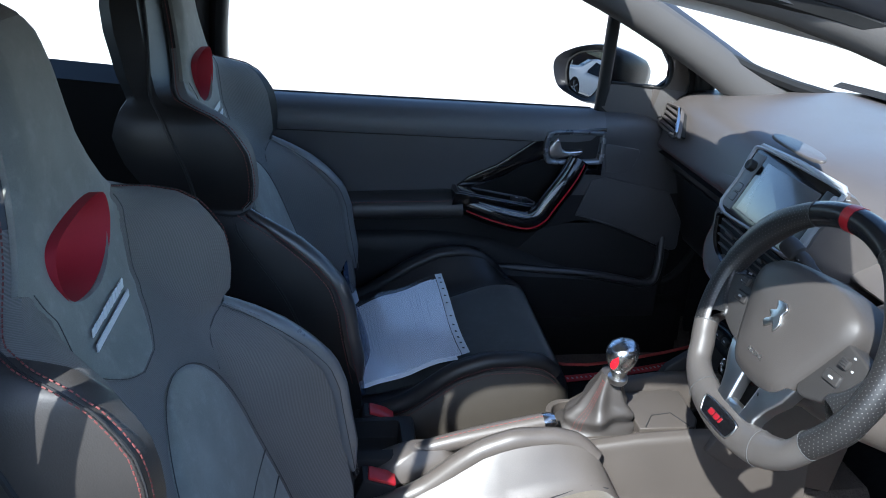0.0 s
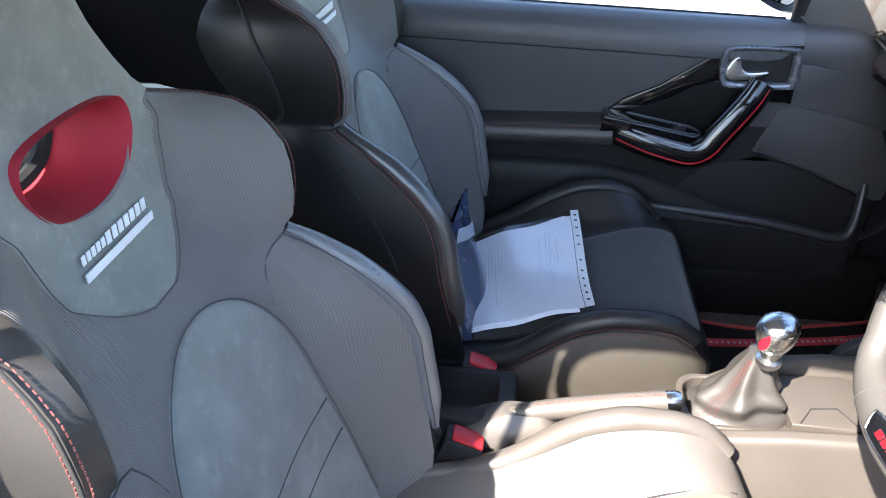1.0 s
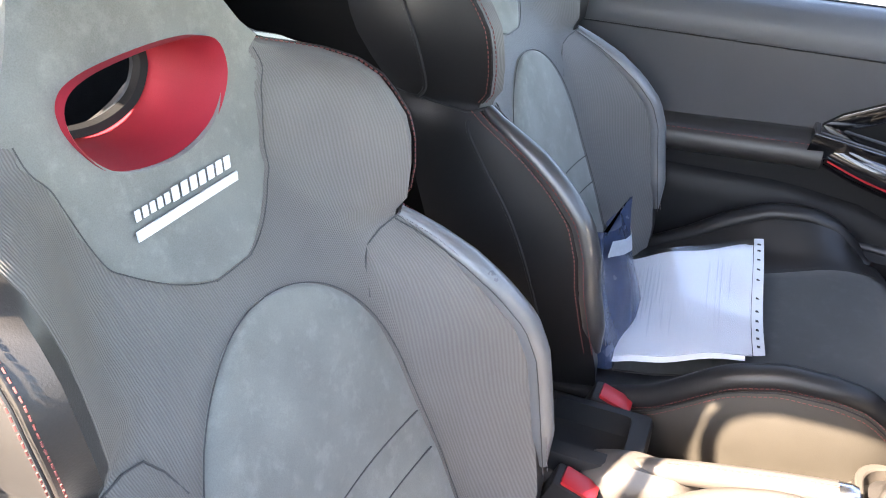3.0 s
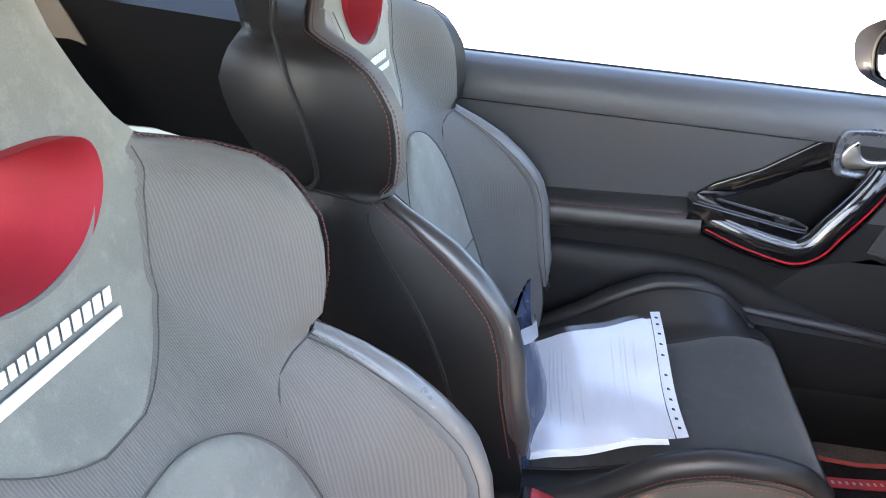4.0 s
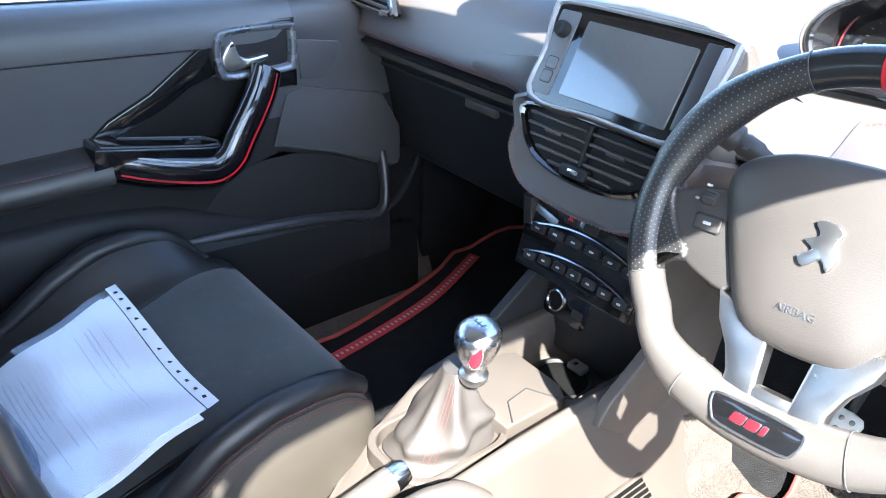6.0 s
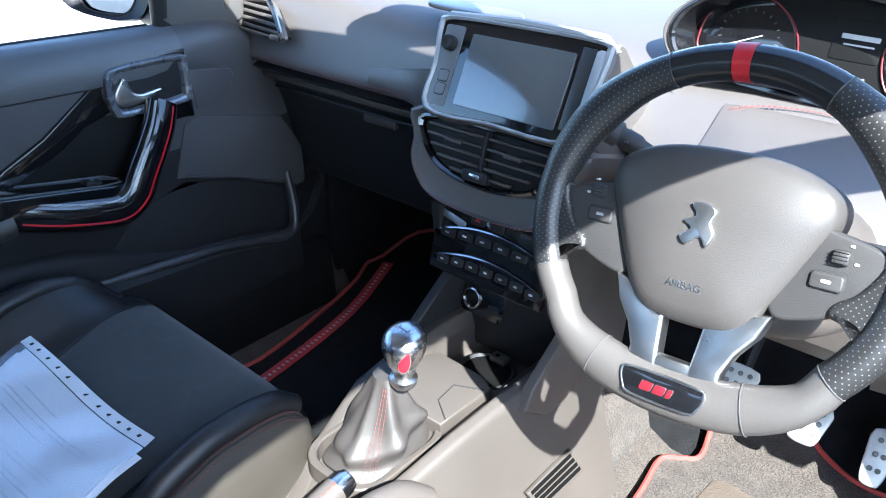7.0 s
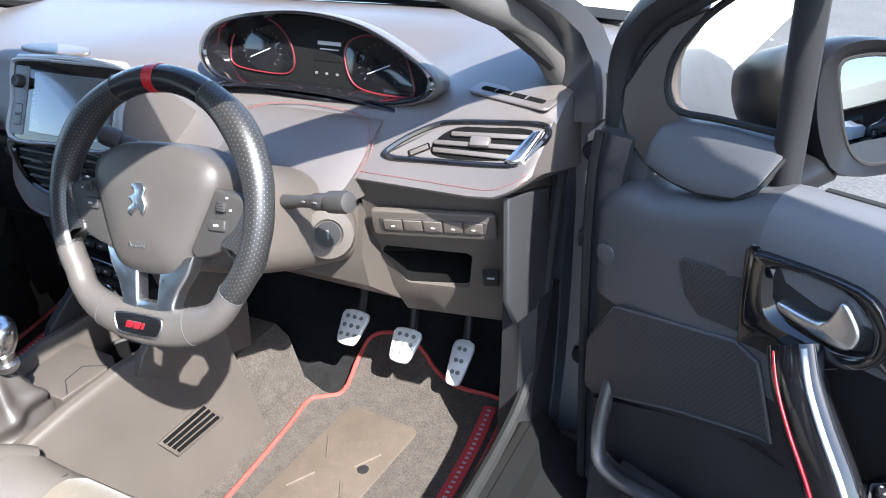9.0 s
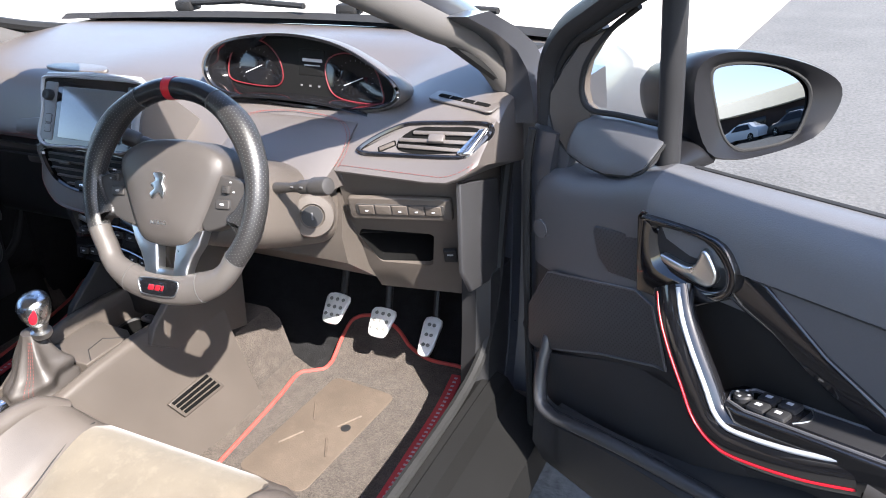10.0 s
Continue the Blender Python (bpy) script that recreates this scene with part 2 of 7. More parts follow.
SUEDE = material("suede", (0.172, 0.176, 0.158), 0.85, vary=0.28, scale=13, grain=900, bump=0.3, sheen=0.25, stain=0.38)
# the same suede with the passenger cushion's shade put into the colour
SUEDE_SHADED = material("shaded_suede", (0.030, 0.035, 0.036), 0.85, vary=0.3, scale=14, grain=900, bump=0.25, sheen=0.15, stain=0.4)
RIB = material("ribbed_fabric", (0.168, 0.157, 0.146), 0.7, vary=0.16, scale=5, grain=900, bump=0.5, dist=0.0008, weave=(0.0027, 0.28, (0.0, 0.0, 0.0)))
# same rib spacing as RIB, in a darker colour
RIB_DARKER = material("darker_ribbed_fabric", (0.132, 0.128, 0.124), 0.6, vary=0.16, scale=5, grain=900, bump=0.4, dist=0.0008, weave=(0.0027, 0.22, (0.0, 0.0, 0.0)))
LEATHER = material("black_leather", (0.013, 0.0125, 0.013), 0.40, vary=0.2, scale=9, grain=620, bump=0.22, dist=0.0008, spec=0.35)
# dark edge leather with the sky's sheen painted in as pale grey
LEATHER_SHEEN = material("sky_sheen_leather", (0.15, 0.153, 0.157), 0.30, vary=0.14, scale=9, grain=620, bump=0.2, dist=0.0008, spec=0.8)
LEATHER_EDGE = material("black_edge_leather", (0.040, 0.040, 0.042), 0.30, vary=0.15, scale=9, grain=620, bump=0.2, dist=0.0008, spec=0.8)
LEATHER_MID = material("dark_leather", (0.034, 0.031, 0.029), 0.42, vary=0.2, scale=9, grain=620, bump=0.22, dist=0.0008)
# brown tone stands for sun falling on the passenger cushion's side
LEATHER_SUNLIT = material("sunlit_side_leather", (0.040, 0.034, 0.027), 0.55, vary=0.2, scale=9, grain=620, bump=0.22, dist=0.0008)
# grey for the handbrake; on the driver's cushion it paints black leather as sunlit
LEATHER_GREY_LIT = material("grey_and_sunlit_leather", (0.074, 0.064, 0.057), 0.40, vary=0.15, scale=9, grain=620, bump=0.2, dist=0.0008)
SOFT = material("soft_dash_plastic", (0.068, 0.060, 0.056), 0.40, vary=0.14, scale=5, grain=520, bump=0.3, dist=0.0008, spec=0.7)
DOORSOFT = material("door_vinyl", (0.077, 0.078, 0.083), 0.42, vary=0.1, scale=5, grain=520, bump=0.3, dist=0.0008)
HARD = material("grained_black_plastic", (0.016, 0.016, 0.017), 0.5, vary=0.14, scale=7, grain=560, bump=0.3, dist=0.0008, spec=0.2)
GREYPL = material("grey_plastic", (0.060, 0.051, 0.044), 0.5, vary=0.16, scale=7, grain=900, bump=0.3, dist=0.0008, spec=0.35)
BEIGE = material("grey_pillar_trim", (0.068, 0.063, 0.059), 0.75, vary=0.08, scale=8, grain=700, bump=0.2)
GLOSS = material("gloss_black", (0.006, 0.006, 0.007), 0.06, vary=0.2, scale=10, grain=300, bump=0.0, coat=0.5)
CHROME = material("satin_chrome", (0.62, 0.62, 0.63), 0.21, metal=1.0, vary=0.06, scale=30, grain=600, bump=0.03)
ALU = material("brushed_alloy", (0.55, 0.55, 0.55), 0.3, metal=1.0, vary=0.1, scale=30, grain=700, bump=0.05)
RED = material("red_plastic", (0.30, 0.010, 0.016), 0.35, vary=0.1, scale=20, grain=500, bump=0.05)
RED_CLOTH = material("red_cloth", (0.32, 0.010, 0.024), 0.75, vary=0.12, scale=14, grain=900, bump=0.4)
THREAD = material("red_thread", (0.15, 0.042, 0.038), 0.7, vary=0.3, scale=200, grain=900, bump=0.2)
THREAD_GREY = material("grey_thread", (0.16, 0.15, 0.15), 0.7, vary=0.3, scale=200, grain=900, bump=0.2)
PIPING = material("dark_piping", (0.02, 0.02, 0.021), 0.6, vary=0.2, scale=60, grain=900, bump=0.1, spec=0.3)
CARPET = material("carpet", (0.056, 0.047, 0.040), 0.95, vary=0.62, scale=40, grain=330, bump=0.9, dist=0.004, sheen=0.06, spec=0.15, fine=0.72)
# black trim carpet; also paints the passenger footwell's shade
CARPET_BLACK = material("black_and_shaded_carpet", (0.012, 0.012, 0.0125), 0.95, vary=0.35, scale=40, grain=520, bump=0.9, dist=0.003, spec=0.1)
RUBBER = material("rubber", (0.016, 0.016, 0.016), 0.65, vary=0.2, scale=20, grain=500, bump=0.1, spec=0.15)
WHITE = material("white_thread", (0.74, 0.75, 0.77), 0.6, vary=0.05, scale=80, grain=900, bump=0.2)
PAINT = material("dark_grey_paint", (0.030, 0.031, 0.036), 0.3, vary=0.08, scale=6, grain=800, bump=0.02, coat=0.6)
HEADLINE = material("headlining", (0.34, 0.32, 0.30), 0.9, vary=0.06, scale=10, grain=900, bump=0.2)
# the seat suede again, with warm sunlight mixed into its colour
SUEDE_SUNLIT = material("sunlit_suede", (0.100, 0.084, 0.062), 0.85, vary=0.25, scale=12, grain=900, bump=0.25, sheen=0.2, stain=0.35)
SYM = material("printed_symbol", (0.34, 0.34, 0.35), 0.6, vary=0.05, scale=80, grain=900, bump=0.0)
# greyish metal that paints the sky's reflection on the passenger handle ring
RING_SHEEN = material("sky_sheen_ring", (0.17, 0.18, 0.20), 0.28, metal=0.55, vary=0.08, scale=30, grain=600, bump=0.02)
SATINBLACK = material("satin_black_plastic", (0.026, 0.026, 0.028), 0.38, vary=0.12, scale=7, grain=560, bump=0.2, dist=0.0008)
DIMSYM = material("faint_printing", (0.085, 0.085, 0.088), 0.6, vary=0.05, scale=80, grain=900, bump=0.0)
DOORMID = material("door_middle_vinyl", (0.054, 0.054, 0.058), 0.45, vary=0.12, scale=5, grain=520, bump=0.3, dist=0.0008)
BLACKTRIM = material("black_rear_trim", (0.006, 0.006, 0.006), 0.6, vary=0.15, scale=7, grain=560, bump=0.2, spec=0.15)
SEAM = material("grey_seam", (0.055, 0.055, 0.055), 0.7, vary=0.2, scale=60, grain=900, bump=0.1)
PEDAL = material("worn_pedal_alloy", (0.60, 0.60, 0.58), 0.42, metal=0.35, vary=0.12, scale=60, grain=500, bump=0.1)
DIALRED = material("dim_red_ring", (0.11, 0.010, 0.014), 0.4, vary=0.1, scale=20, grain=500, bump=0.0)
SATIN = material("satin_grey_trim", (0.25, 0.262, 0.275), 0.34, vary=0.06, scale=20, grain=700, bump=0.04, spec=0.6)
SATIN_DARK = material("dark_satin_trim", (0.10, 0.104, 0.11), 0.36, vary=0.06, scale=20, grain=700, bump=0.04)
AIRBAG = material("airbag_cover_plastic", (0.047, 0.042, 0.039), 0.5, vary=0.16, scale=7, grain=900, bump=0.3, dist=0.0008, spec=0.35)
SPOKE = material("spoke_plastic", (0.030, 0.028, 0.027), 0.5, vary=0.15, scale=7, grain=900, bump=0.3, dist=0.0008, spec=0.35)
BINDING = material("red_mat_binding", (0.34, 0.045, 0.036), 0.7, vary=0.15, scale=60, grain=900, bump=0.3)
DARKCHROME = material("dark_chrome", (0.22, 0.23, 0.25), 0.13, metal=1.0, vary=0.06, scale=20, grain=400, bump=0.02)
# near-black colour that paints the shade inside hollows and slots
HOLLOW_SHADE = material("painted_hollow_shade", (0.005, 0.005, 0.005), 0.9, vary=0.2, scale=20, grain=300, bump=0.1, spec=0.03)
GLASS = glass_material("window_glass")
MIRROR = material("mirror_glass", (0.155, 0.172, 0.195), 0.0, metal=1.0, vary=0.0, bump=0.0)
for link in list(MIRROR.node_tree.nodes["Principled BSDF"].inputs["Roughness"].links):
    MIRROR.node_tree.links.remove(link)
MIRROR.node_tree.nodes["Principled BSDF"].inputs["Roughness"].default_value = 0.004
SCREEN = material("screen_glass", (0.075, 0.082, 0.086), 0.16, vary=0.1, scale=10, grain=300, bump=0.0, spec=0.9, coat=0.8)
PAPER = material("white_paper", (0.82, 0.83, 0.85), 0.6, vary=0.03, scale=12, grain=45, bump=0.35, dist=0.003)
INK = material("grey_ink", (0.62, 0.64, 0.69), 0.7, vary=0.2, scale=200, grain=900, bump=0.0)
FILM = glass_material("plastic_film", (0.97, 0.98, 1.0), 0.12, 0.95)
NAVY = material("navy_plastic", (0.035, 0.05, 0.095), 0.25, vary=0.2, scale=20, grain=200, bump=0.1, coat=0.3)
CONCRETE = material("pale_concrete", (0.47, 0.44, 0.385), 0.9, vary=0.12, scale=0.6, grain=30, bump=0.3, dist=0.004, stain=0.3)
TARMAC = material("tarmac", (0.058, 0.057, 0.055), 0.92, vary=0.5, scale=1.6, grain=55, bump=0.8, dist=0.006, stain=0.18, fine=0.6)

# ---- ground ----
def flat_sheet(name, x0, x1, y0, y1, z, mat, label, category, n=1):
    bm = bmesh.new()
    bmesh.ops.create_grid(bm, x_segments=n, y_segments=n, size=0.5)
    bmesh.ops.scale(bm, vec=(x1 - x0, y1 - y0, 1), verts=bm.verts[:])
    bmesh.ops.translate(bm, vec=((x0 + x1) / 2, (y0 + y1) / 2, z), verts=bm.verts[:])
    return own(part(name, bm, mat), label, category, kind="structure")


flat_sheet("ground", -400, 400, -400, 400, 0.0, TARMAC, "grey weathered tarmac of an open yard", "ground")
bm = loft([[(x, y, z) for x, y in ((-60, -40), (-3.9, -40), (0.07, 0), (6.0, 59), (-60, 60))] for z in (-0.02, 0.006)])
own(part("pavement", bm, CONCRETE), "pale sunlit concrete hardstanding beside the car", "pavement", kind="structure")

# ---- car shell ----
shell = thing("hatchback", "dark grey three-door hatchback with its driver's door open", "car")


def mirrored(fn):
    for s in (1, -1):
        AT.append(AT[-1] @ Matrix.Diagonal((s, 1, 1, 1)))
        fn(s)
        AT.pop()


# floor pan with the tunnel
prof = [(-0.80, 0.20), (-0.80, 0.32), (-0.70, 0.32), (-0.66, 0.245), (-0.62, 0.235), (-0.20, 0.235), (-0.155, 0.26), (-0.13, 0.36), (-0.10, 0.385), (0.10, 0.385),
        (0.13, 0.36), (0.155, 0.26), (0.20, 0.235), (0.62, 0.235), (0.66, 0.245), (0.70, 0.32), (0.80, 0.32), (0.80, 0.20)]
part("floor_pan", loft([[(x, y, z) for x, z in prof] for y in (-1.25, -0.6, 0.0, 0.5, 0.90)]), CARPET, shell, "dark carpeted floor pan")
bm = loft([[(x, y, z) for x in (-0.78, 0.78)] + [(x, y + 0.04, z - 0.03) for x in (0.78, -0.78)] for y, z in ((0.88, 0.232), (0.98, 0.245), (1.10, 0.34), (1.20, 0.50), (1.28, 0.75), (1.30, 0.95))])
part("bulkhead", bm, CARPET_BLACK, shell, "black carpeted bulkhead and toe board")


def rocker(s):
    ring = [(0.668, 0.28), (0.675, 0.345), (0.69, 0.378), (0.715, 0.388), (0.74, 0.378), (0.755, 0.35), (0.79, 0.335), (0.835, 0.31), (0.845, 0.24), (0.80, 0.18), (0.67, 0.20)]
    # a bystander's shadow on the sill is put into its near-black colour
    part("sill", loft([[(x, y, z) for x, z in ring] for y in (-0.55, 0.0, 0.5, 0.86)]), BLACKTRIM, shell, "door sill blackened as by a shadow over it")
    ring = [(0.640, 0.24), (0.648, 0.32), (0.664, 0.368), (0.685, 0.388), (0.702, 0.392), (0.715, 0.386), (0.69, 0.374), (0.675, 0.34), (0.665, 0.24)]
    # trim darkened along with the sill for the same shadow
    part("sill_trim", loft([[(x, y, z) for x, z in ring] for y in (-0.55, 0.0, 0.5, 0.93 if s > 0 else 0.84)]), BLACKTRIM, shell, "plastic sill trim blackened as by a cast shadow")
    # door seal round the opening
    seal = catmull([(0.705, -0.38, 1.20), (0.715, -0.42, 0.90), (0.715, -0.40, 0.55), (0.705, -0.25, 0.415), (0.70, 0.3, 0.41), (0.70, 0.74, 0.42), (0.705, 0.87, 0.52), (0.715, 0.925, 0.75), (0.722, 0.945, 0.93),
                    (0.705, 0.80, 1.05), (0.655, 0.50, 1.225), (0.61, 0.20, 1.325), (0.60, -0.10, 1.35), (0.615, -0.33, 1.32)], 6, True)
    part("door_seal", sweep(seal, 0.011, 8, True, up=(1, 0, 0)), RUBBER, shell, "black rubber door seal")
    # hinge post
    ring = [(0.62, 0.99), (0.66, 0.945), (0.725, 0.935), (0.735, 0.955), (0.80, 0.965), (0.85, 1.0), (0.86, 1.10), (0.70, 1.12), (0.62, 1.10)]
    rows = []
    for z, dy in ((0.20, -0.06), (0.35, -0.05), (0.45, -0.02), (0.60, 0.0), (0.75, 0.01), (0.90, 0.0), (0.97, -0.02)):
        rows.append([(max(x, 0.62 if z < 0.8 and s > 0 else 0.70), y + dy, z) for x, y in ring])
    part("hinge_post", loft(rows), PAINT, shell, "dark painted front door post")
    for z in (0.845, 0.47):
        part("plug", disc_lathe([(0.017, 0), (0.017, 0.003), (0.014, 0.006), (0.004, 0.0065)], basis((0.765, 0.953 - 0.02 * (z < 0.6), z), (1, 0.12, 0), (0, 0, 1)) @ pose(0, 0, 0, 0, 0, 0), 20), RUBBER, shell, "round rubber grommet")
    if s > 0:
        rows = []
        for z, y0, dx in ((0.90, 0.925, 0.0), (0.95, 0.922, -0.001), (1.0, 0.905, -0.004), (1.04, 0.872, -0.010), (1.08, 0.808, -0.018), (1.12, 0.725, -0.030)):
            rows.append([(x + dx, y0 + dy, z) for x, dy in ((0.712, 0.004), (0.735, -0.008), (0.775, 0.0), (0.79, 0.05), (0.712, 0.05))])
        part("pillar_foot", loft(rows), PAINT, shell, "dark painted foot of the windscreen pillar")
        part("striker", box((0.775, 0.945, 0.70), (0.05, 0.03, 0.03), 0.006), PAINT, shell, "metal door check bracket")
        ring = [(0.628, 1.02), (0.640, 0.90), (0.655, 0.845), (0.690, 0.835), (0.712, 0.855), (0.722, 0.93), (0.70, 1.02)]
        part("kick_panel", loft([[(x, y - dy, z) for x, y in ring] for z, dy in ((0.24, 0.05), (0.38, 0.03), (0.50, 0.01), (0.605, 0.0), (0.612, -0.006))]), HARD, shell, "black kick panel ahead of the door")
    else:
        # passenger kick panel blackened to carry the footwell's shade
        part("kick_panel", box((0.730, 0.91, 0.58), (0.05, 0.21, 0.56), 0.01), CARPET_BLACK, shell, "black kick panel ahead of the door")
        # panel added to hide the bright door post and keep the footwell dark
        part("footwell_side", box((0.690, 1.04, 0.52), (0.02, 0.32, 0.58), 0.006), CARPET_BLACK, shell, "added footwell side panel, blackened as in shade")
    # wing panel ahead of the door
    ring = [(0.87, 0.97, 0.25), (0.878, 0.97, 0.60), (0.875, 0.96, 0.85), (0.845, 0.965, 0.955), (0.80, 1.0, 0.985), (0.78, 1.0, 0.5)]
    part("front_wing", loft([[(x + d * 0.02 - 0.05 * d * (z > 0.9), y + d * 1.0, z - (0.06 * d + 0.16 * d * d) * (z > 0.7)) for x, y, z in ring] for d in (0, 0.2, 0.5, 0.8, 1.1)]), PAINT, shell, "dark grey front wing")
    # windscreen pillar: painted outside and trim inside
    pil = [(0.735, 1.06, 0.955), (0.725, 0.95, 1.015), (0.695, 0.75, 1.125), (0.655, 0.50, 1.255), (0.62, 0.25, 1.345), (0.61, 0.0, 1.372), (0.61, -0.25, 1.372), (0.62, -0.6, 1.35)]
    part("pillar_skin", sweep(catmull(pil, 5), 0.03, 10, flat=0.8), PAINT, shell, "painted windscreen pillar")
    pil = [(0.685, 1.04, 0.935), (0.668, 0.93, 0.985), (0.642, 0.75, 1.09), (0.605, 0.50, 1.218), (0.575, 0.25, 1.312), (0.56, 0.0, 1.352), (0.56, -0.25, 1.355), (0.57, -0.55, 1.34)]
    if s > 0:
        pil = [(0.715, 1.03, 0.93), (0.715, 0.945, 0.965), (0.712, 0.88, 1.02), (0.705, 0.80, 1.075), (0.693, 0.70, 1.118), (0.672, 0.58, 1.175), (0.64, 0.42, 1.25), (0.60, 0.22, 1.325), (0.575, 0.0, 1.355), (0.57, -0.25, 1.357), (0.575, -0.55, 1.34)]
    broad = 0.028 if s > 0 else 0.047
    part("pillar_trim", sweep(catmull(pil, 5), lambda u: broad * (1 - 0.2 * u), 12, flat=0.8 if s > 0 else 0.72), BEIGE, shell, "pale grey windscreen pillar trim")
    # centre post and rear quarter
    ring = [(0.66, -0.40), (0.70, -0.375), (0.735, -0.40), (0.745, -0.50), (0.66, -0.50)]
    rows = [[(x + dx, y + dy, z) for x, y in ring] for z, dx, dy in ((0.30, 0.0, 0.06), (0.60, 0.03, 0.0), (0.95, 0.0, -0.03), (1.20, -0.07, 0.0), (1.36, -0.13, 0.05))]
    part("centre_post", loft(rows), HARD, shell, "black trimmed centre post")
    rows = [[(0.66, y, 0.30), (0.64, y, 0.62), (0.66, y, 0.965 + 0.08 * (-0.45 - y)), (0.74, y, 0.99 + 0.08 * (-0.45 - y)), (0.78, y, 0.6), (0.76, y, 0.30)] for y in (-0.44, -0.8, -1.25)]
    part("rear_side_panel", loft(rows), BLACKTRIM, shell, "black rear side trim panel")
    rows = [[(0.70, y, 0.955), (0.58, y, 1.30), (0.62, y, 1.33), (0.76, y, 0.96)] for y in (-0.98, -1.30)]
    part("rear_pillar", loft(rows), BLACKTRIM, shell, "black rear pillar trim")


mirrored(rocker)
# roof with its lining
ring_top = lambda x: 1.445 - 0.055 * (x / 0.62) ** 2 - (0.012 if abs(x) > 0.6 else 0)
xs = [-0.62 + 1.24 * k / 20 for k in range(21)]
rows = []
for y in (0.44, 0.30, 0.15, -0.1, -0.5, -0.9, -1.25):
    dz = -0.085 * max(0, (y - 0.0) / 0.44) ** 1.4 - 0.05 * max(0, (-y - 0.5) / 0.75) ** 2
    rows.append([(x, y, ring_top(x) + dz) for x in xs] + [(x, y, ring_top(x) + dz - 0.03) for x in reversed(xs)])
bow = lambda x: 0.062 * (1 - (x / 0.62) ** 2)       # the bowed header over the windscreen
rows.insert(0, [(x, 0.445 + bow(x), ring_top(x) - 0.088 - 0.36 * bow(x)) for x in xs] + [(x, 0.445 + bow(x), ring_top(x) - 0.113 - 0.36 * bow(x)) for x in reversed(xs)])
part("roof", loft(rows), PAINT, shell, "dark grey roof panel")
rows = []
for y in (0.42, 0.27, 0.1, -0.1, -0.5, -0.9, -1.22):
    dz = -0.085 * max(0, y / 0.44) ** 1.4 - 0.05 * max(0, (-y - 0.5) / 0.75) ** 2
    rows.append([(x * 0.93, y, ring_top(x) + dz - 0.035) for x in xs] + [(x * 0.93, y, ring_top(x) + dz - 0.05) for x in reversed(xs)])
part("roof_lining", loft(rows), HEADLINE, shell, "pale grey roof lining")
# windscreen and its black foot, bonnet, tail
rows = []
for k in range(9):
    u = k / 8
    y, z, w = 1.36 - 0.91 * u, 0.985 + 0.345 * u ** 0.92, 0.72 - 0.11 * u
    fall = 0.03 + 0.24 * u * (1 - u)
    rows.append([(w * (i / 10 - 1), y - 0.10 * (i / 10 - 1) ** 2 * (1 - 0.6 * u), z - fall * (i / 10 - 1) ** 4) for i in range(21)])
ws = part("windscreen", loft(rows, closed=False), GLASS, shell, "clear windscreen")
ws.visible_shadow = False
for e in (0, 20):
    part("screen_edge", sweep([Vector(r[e]) + Vector((0.012 if e == 0 else -0.012, 0, -0.006)) for r in rows], 0.016, 8, flat=1.2), RUBBER, shell, "black edge band of the windscreen")
bm = loft([[(0.74 * (i / 10 - 1), 1.38 - 0.11 * (i / 10 - 1) ** 2 + dy, 0.972 + dz) for i in range(21)] for dy, dz in ((0.05, -0.02), (0.0, 0.018), (-0.05, 0.03), (-0.075, 0.018))], closed=False)
part("windscreen_foot", bm, RUBBER, shell, "black windscreen foot")
rows = [[(x, y - 0.12 * (x / 0.75) ** 2, z - 0.05 * (x / 0.75) ** 2) for x in [0.75 * (i / 8 - 1) for i in range(17)]] for y, z in ((1.40, 0.93), (1.55, 0.935), (1.8, 0.90), (2.1, 0.82), (2.25, 0.70), (2.30, 0.35))]
part("bonnet", loft(rows, closed=False), PAINT, shell, "dark grey bonnet")
part("tail_panel", box((0, -1.30, 0.72), (1.50, 0.06, 1.0), 0.02), BLACKTRIM, shell, "black inner tail trim")
part("rear_seat", merge(box((0, -0.88, 0.50), (1.15, 0.42, 0.20), 0.05, seg=3), box((0, -1.13, 0.78), (1.15, 0.16, 0.55), 0.05, seg=3)), CARPET_BLACK, shell, "black fabric rear bench")
tg = part("tailgate_glass", loft([[(-0.56, -1.32, 1.0), (0.56, -1.32, 1.0)], [(-0.50, -1.24, 1.32), (0.50, -1.24, 1.32)]], closed=False), GLASS, shell, "clear tailgate glass")
tg.visible_shadow = False


def wiper(x0, x1, name="wiper_arm"):
    bm = sweep([(x0, 1.395, 1.005), ((x0 + x1) / 2, 1.36, 1.022), (x1, 1.315, 1.02)], 0.008, 8)
    box((x0, 1.40, 1.0), (0.06, 0.05, 0.03), 0.008, bm=bm)
    part(name, bm, RUBBER, shell, "black wiper arm")


wiper(0.10, 0.55)
wiper(-0.45, 0.02)


# ---- interior mirror ----
rv = thing("rear_view_mirror", "black rear-view mirror hanging from the windscreen top", "mirror", (-0.02, 0.575, 1.265))
RM = basis((-0.02, 0.570, 1.262), (0.97, 0.22, 0), (0, 0.10, 1))
rs = catmull([Vector((*p, 0)) for p in [(-0.112, 0.006), (-0.10, 0.030), (0.0, 0.034), (0.10, 0.030), (0.112, 0.006), (0.098, -0.026), (0.0, -0.030), (-0.098, -0.026)]], 4, True)
part("mirror_shell", loft([[RM @ Vector((p.x * k, p.y * k, z)) for p in rs] for k, z in ((0.5, -0.035), (0.85, -0.025), (1.0, -0.005), (1.0, 0.004), (0.95, 0.006))]), HARD, rv, "black mirror shell")
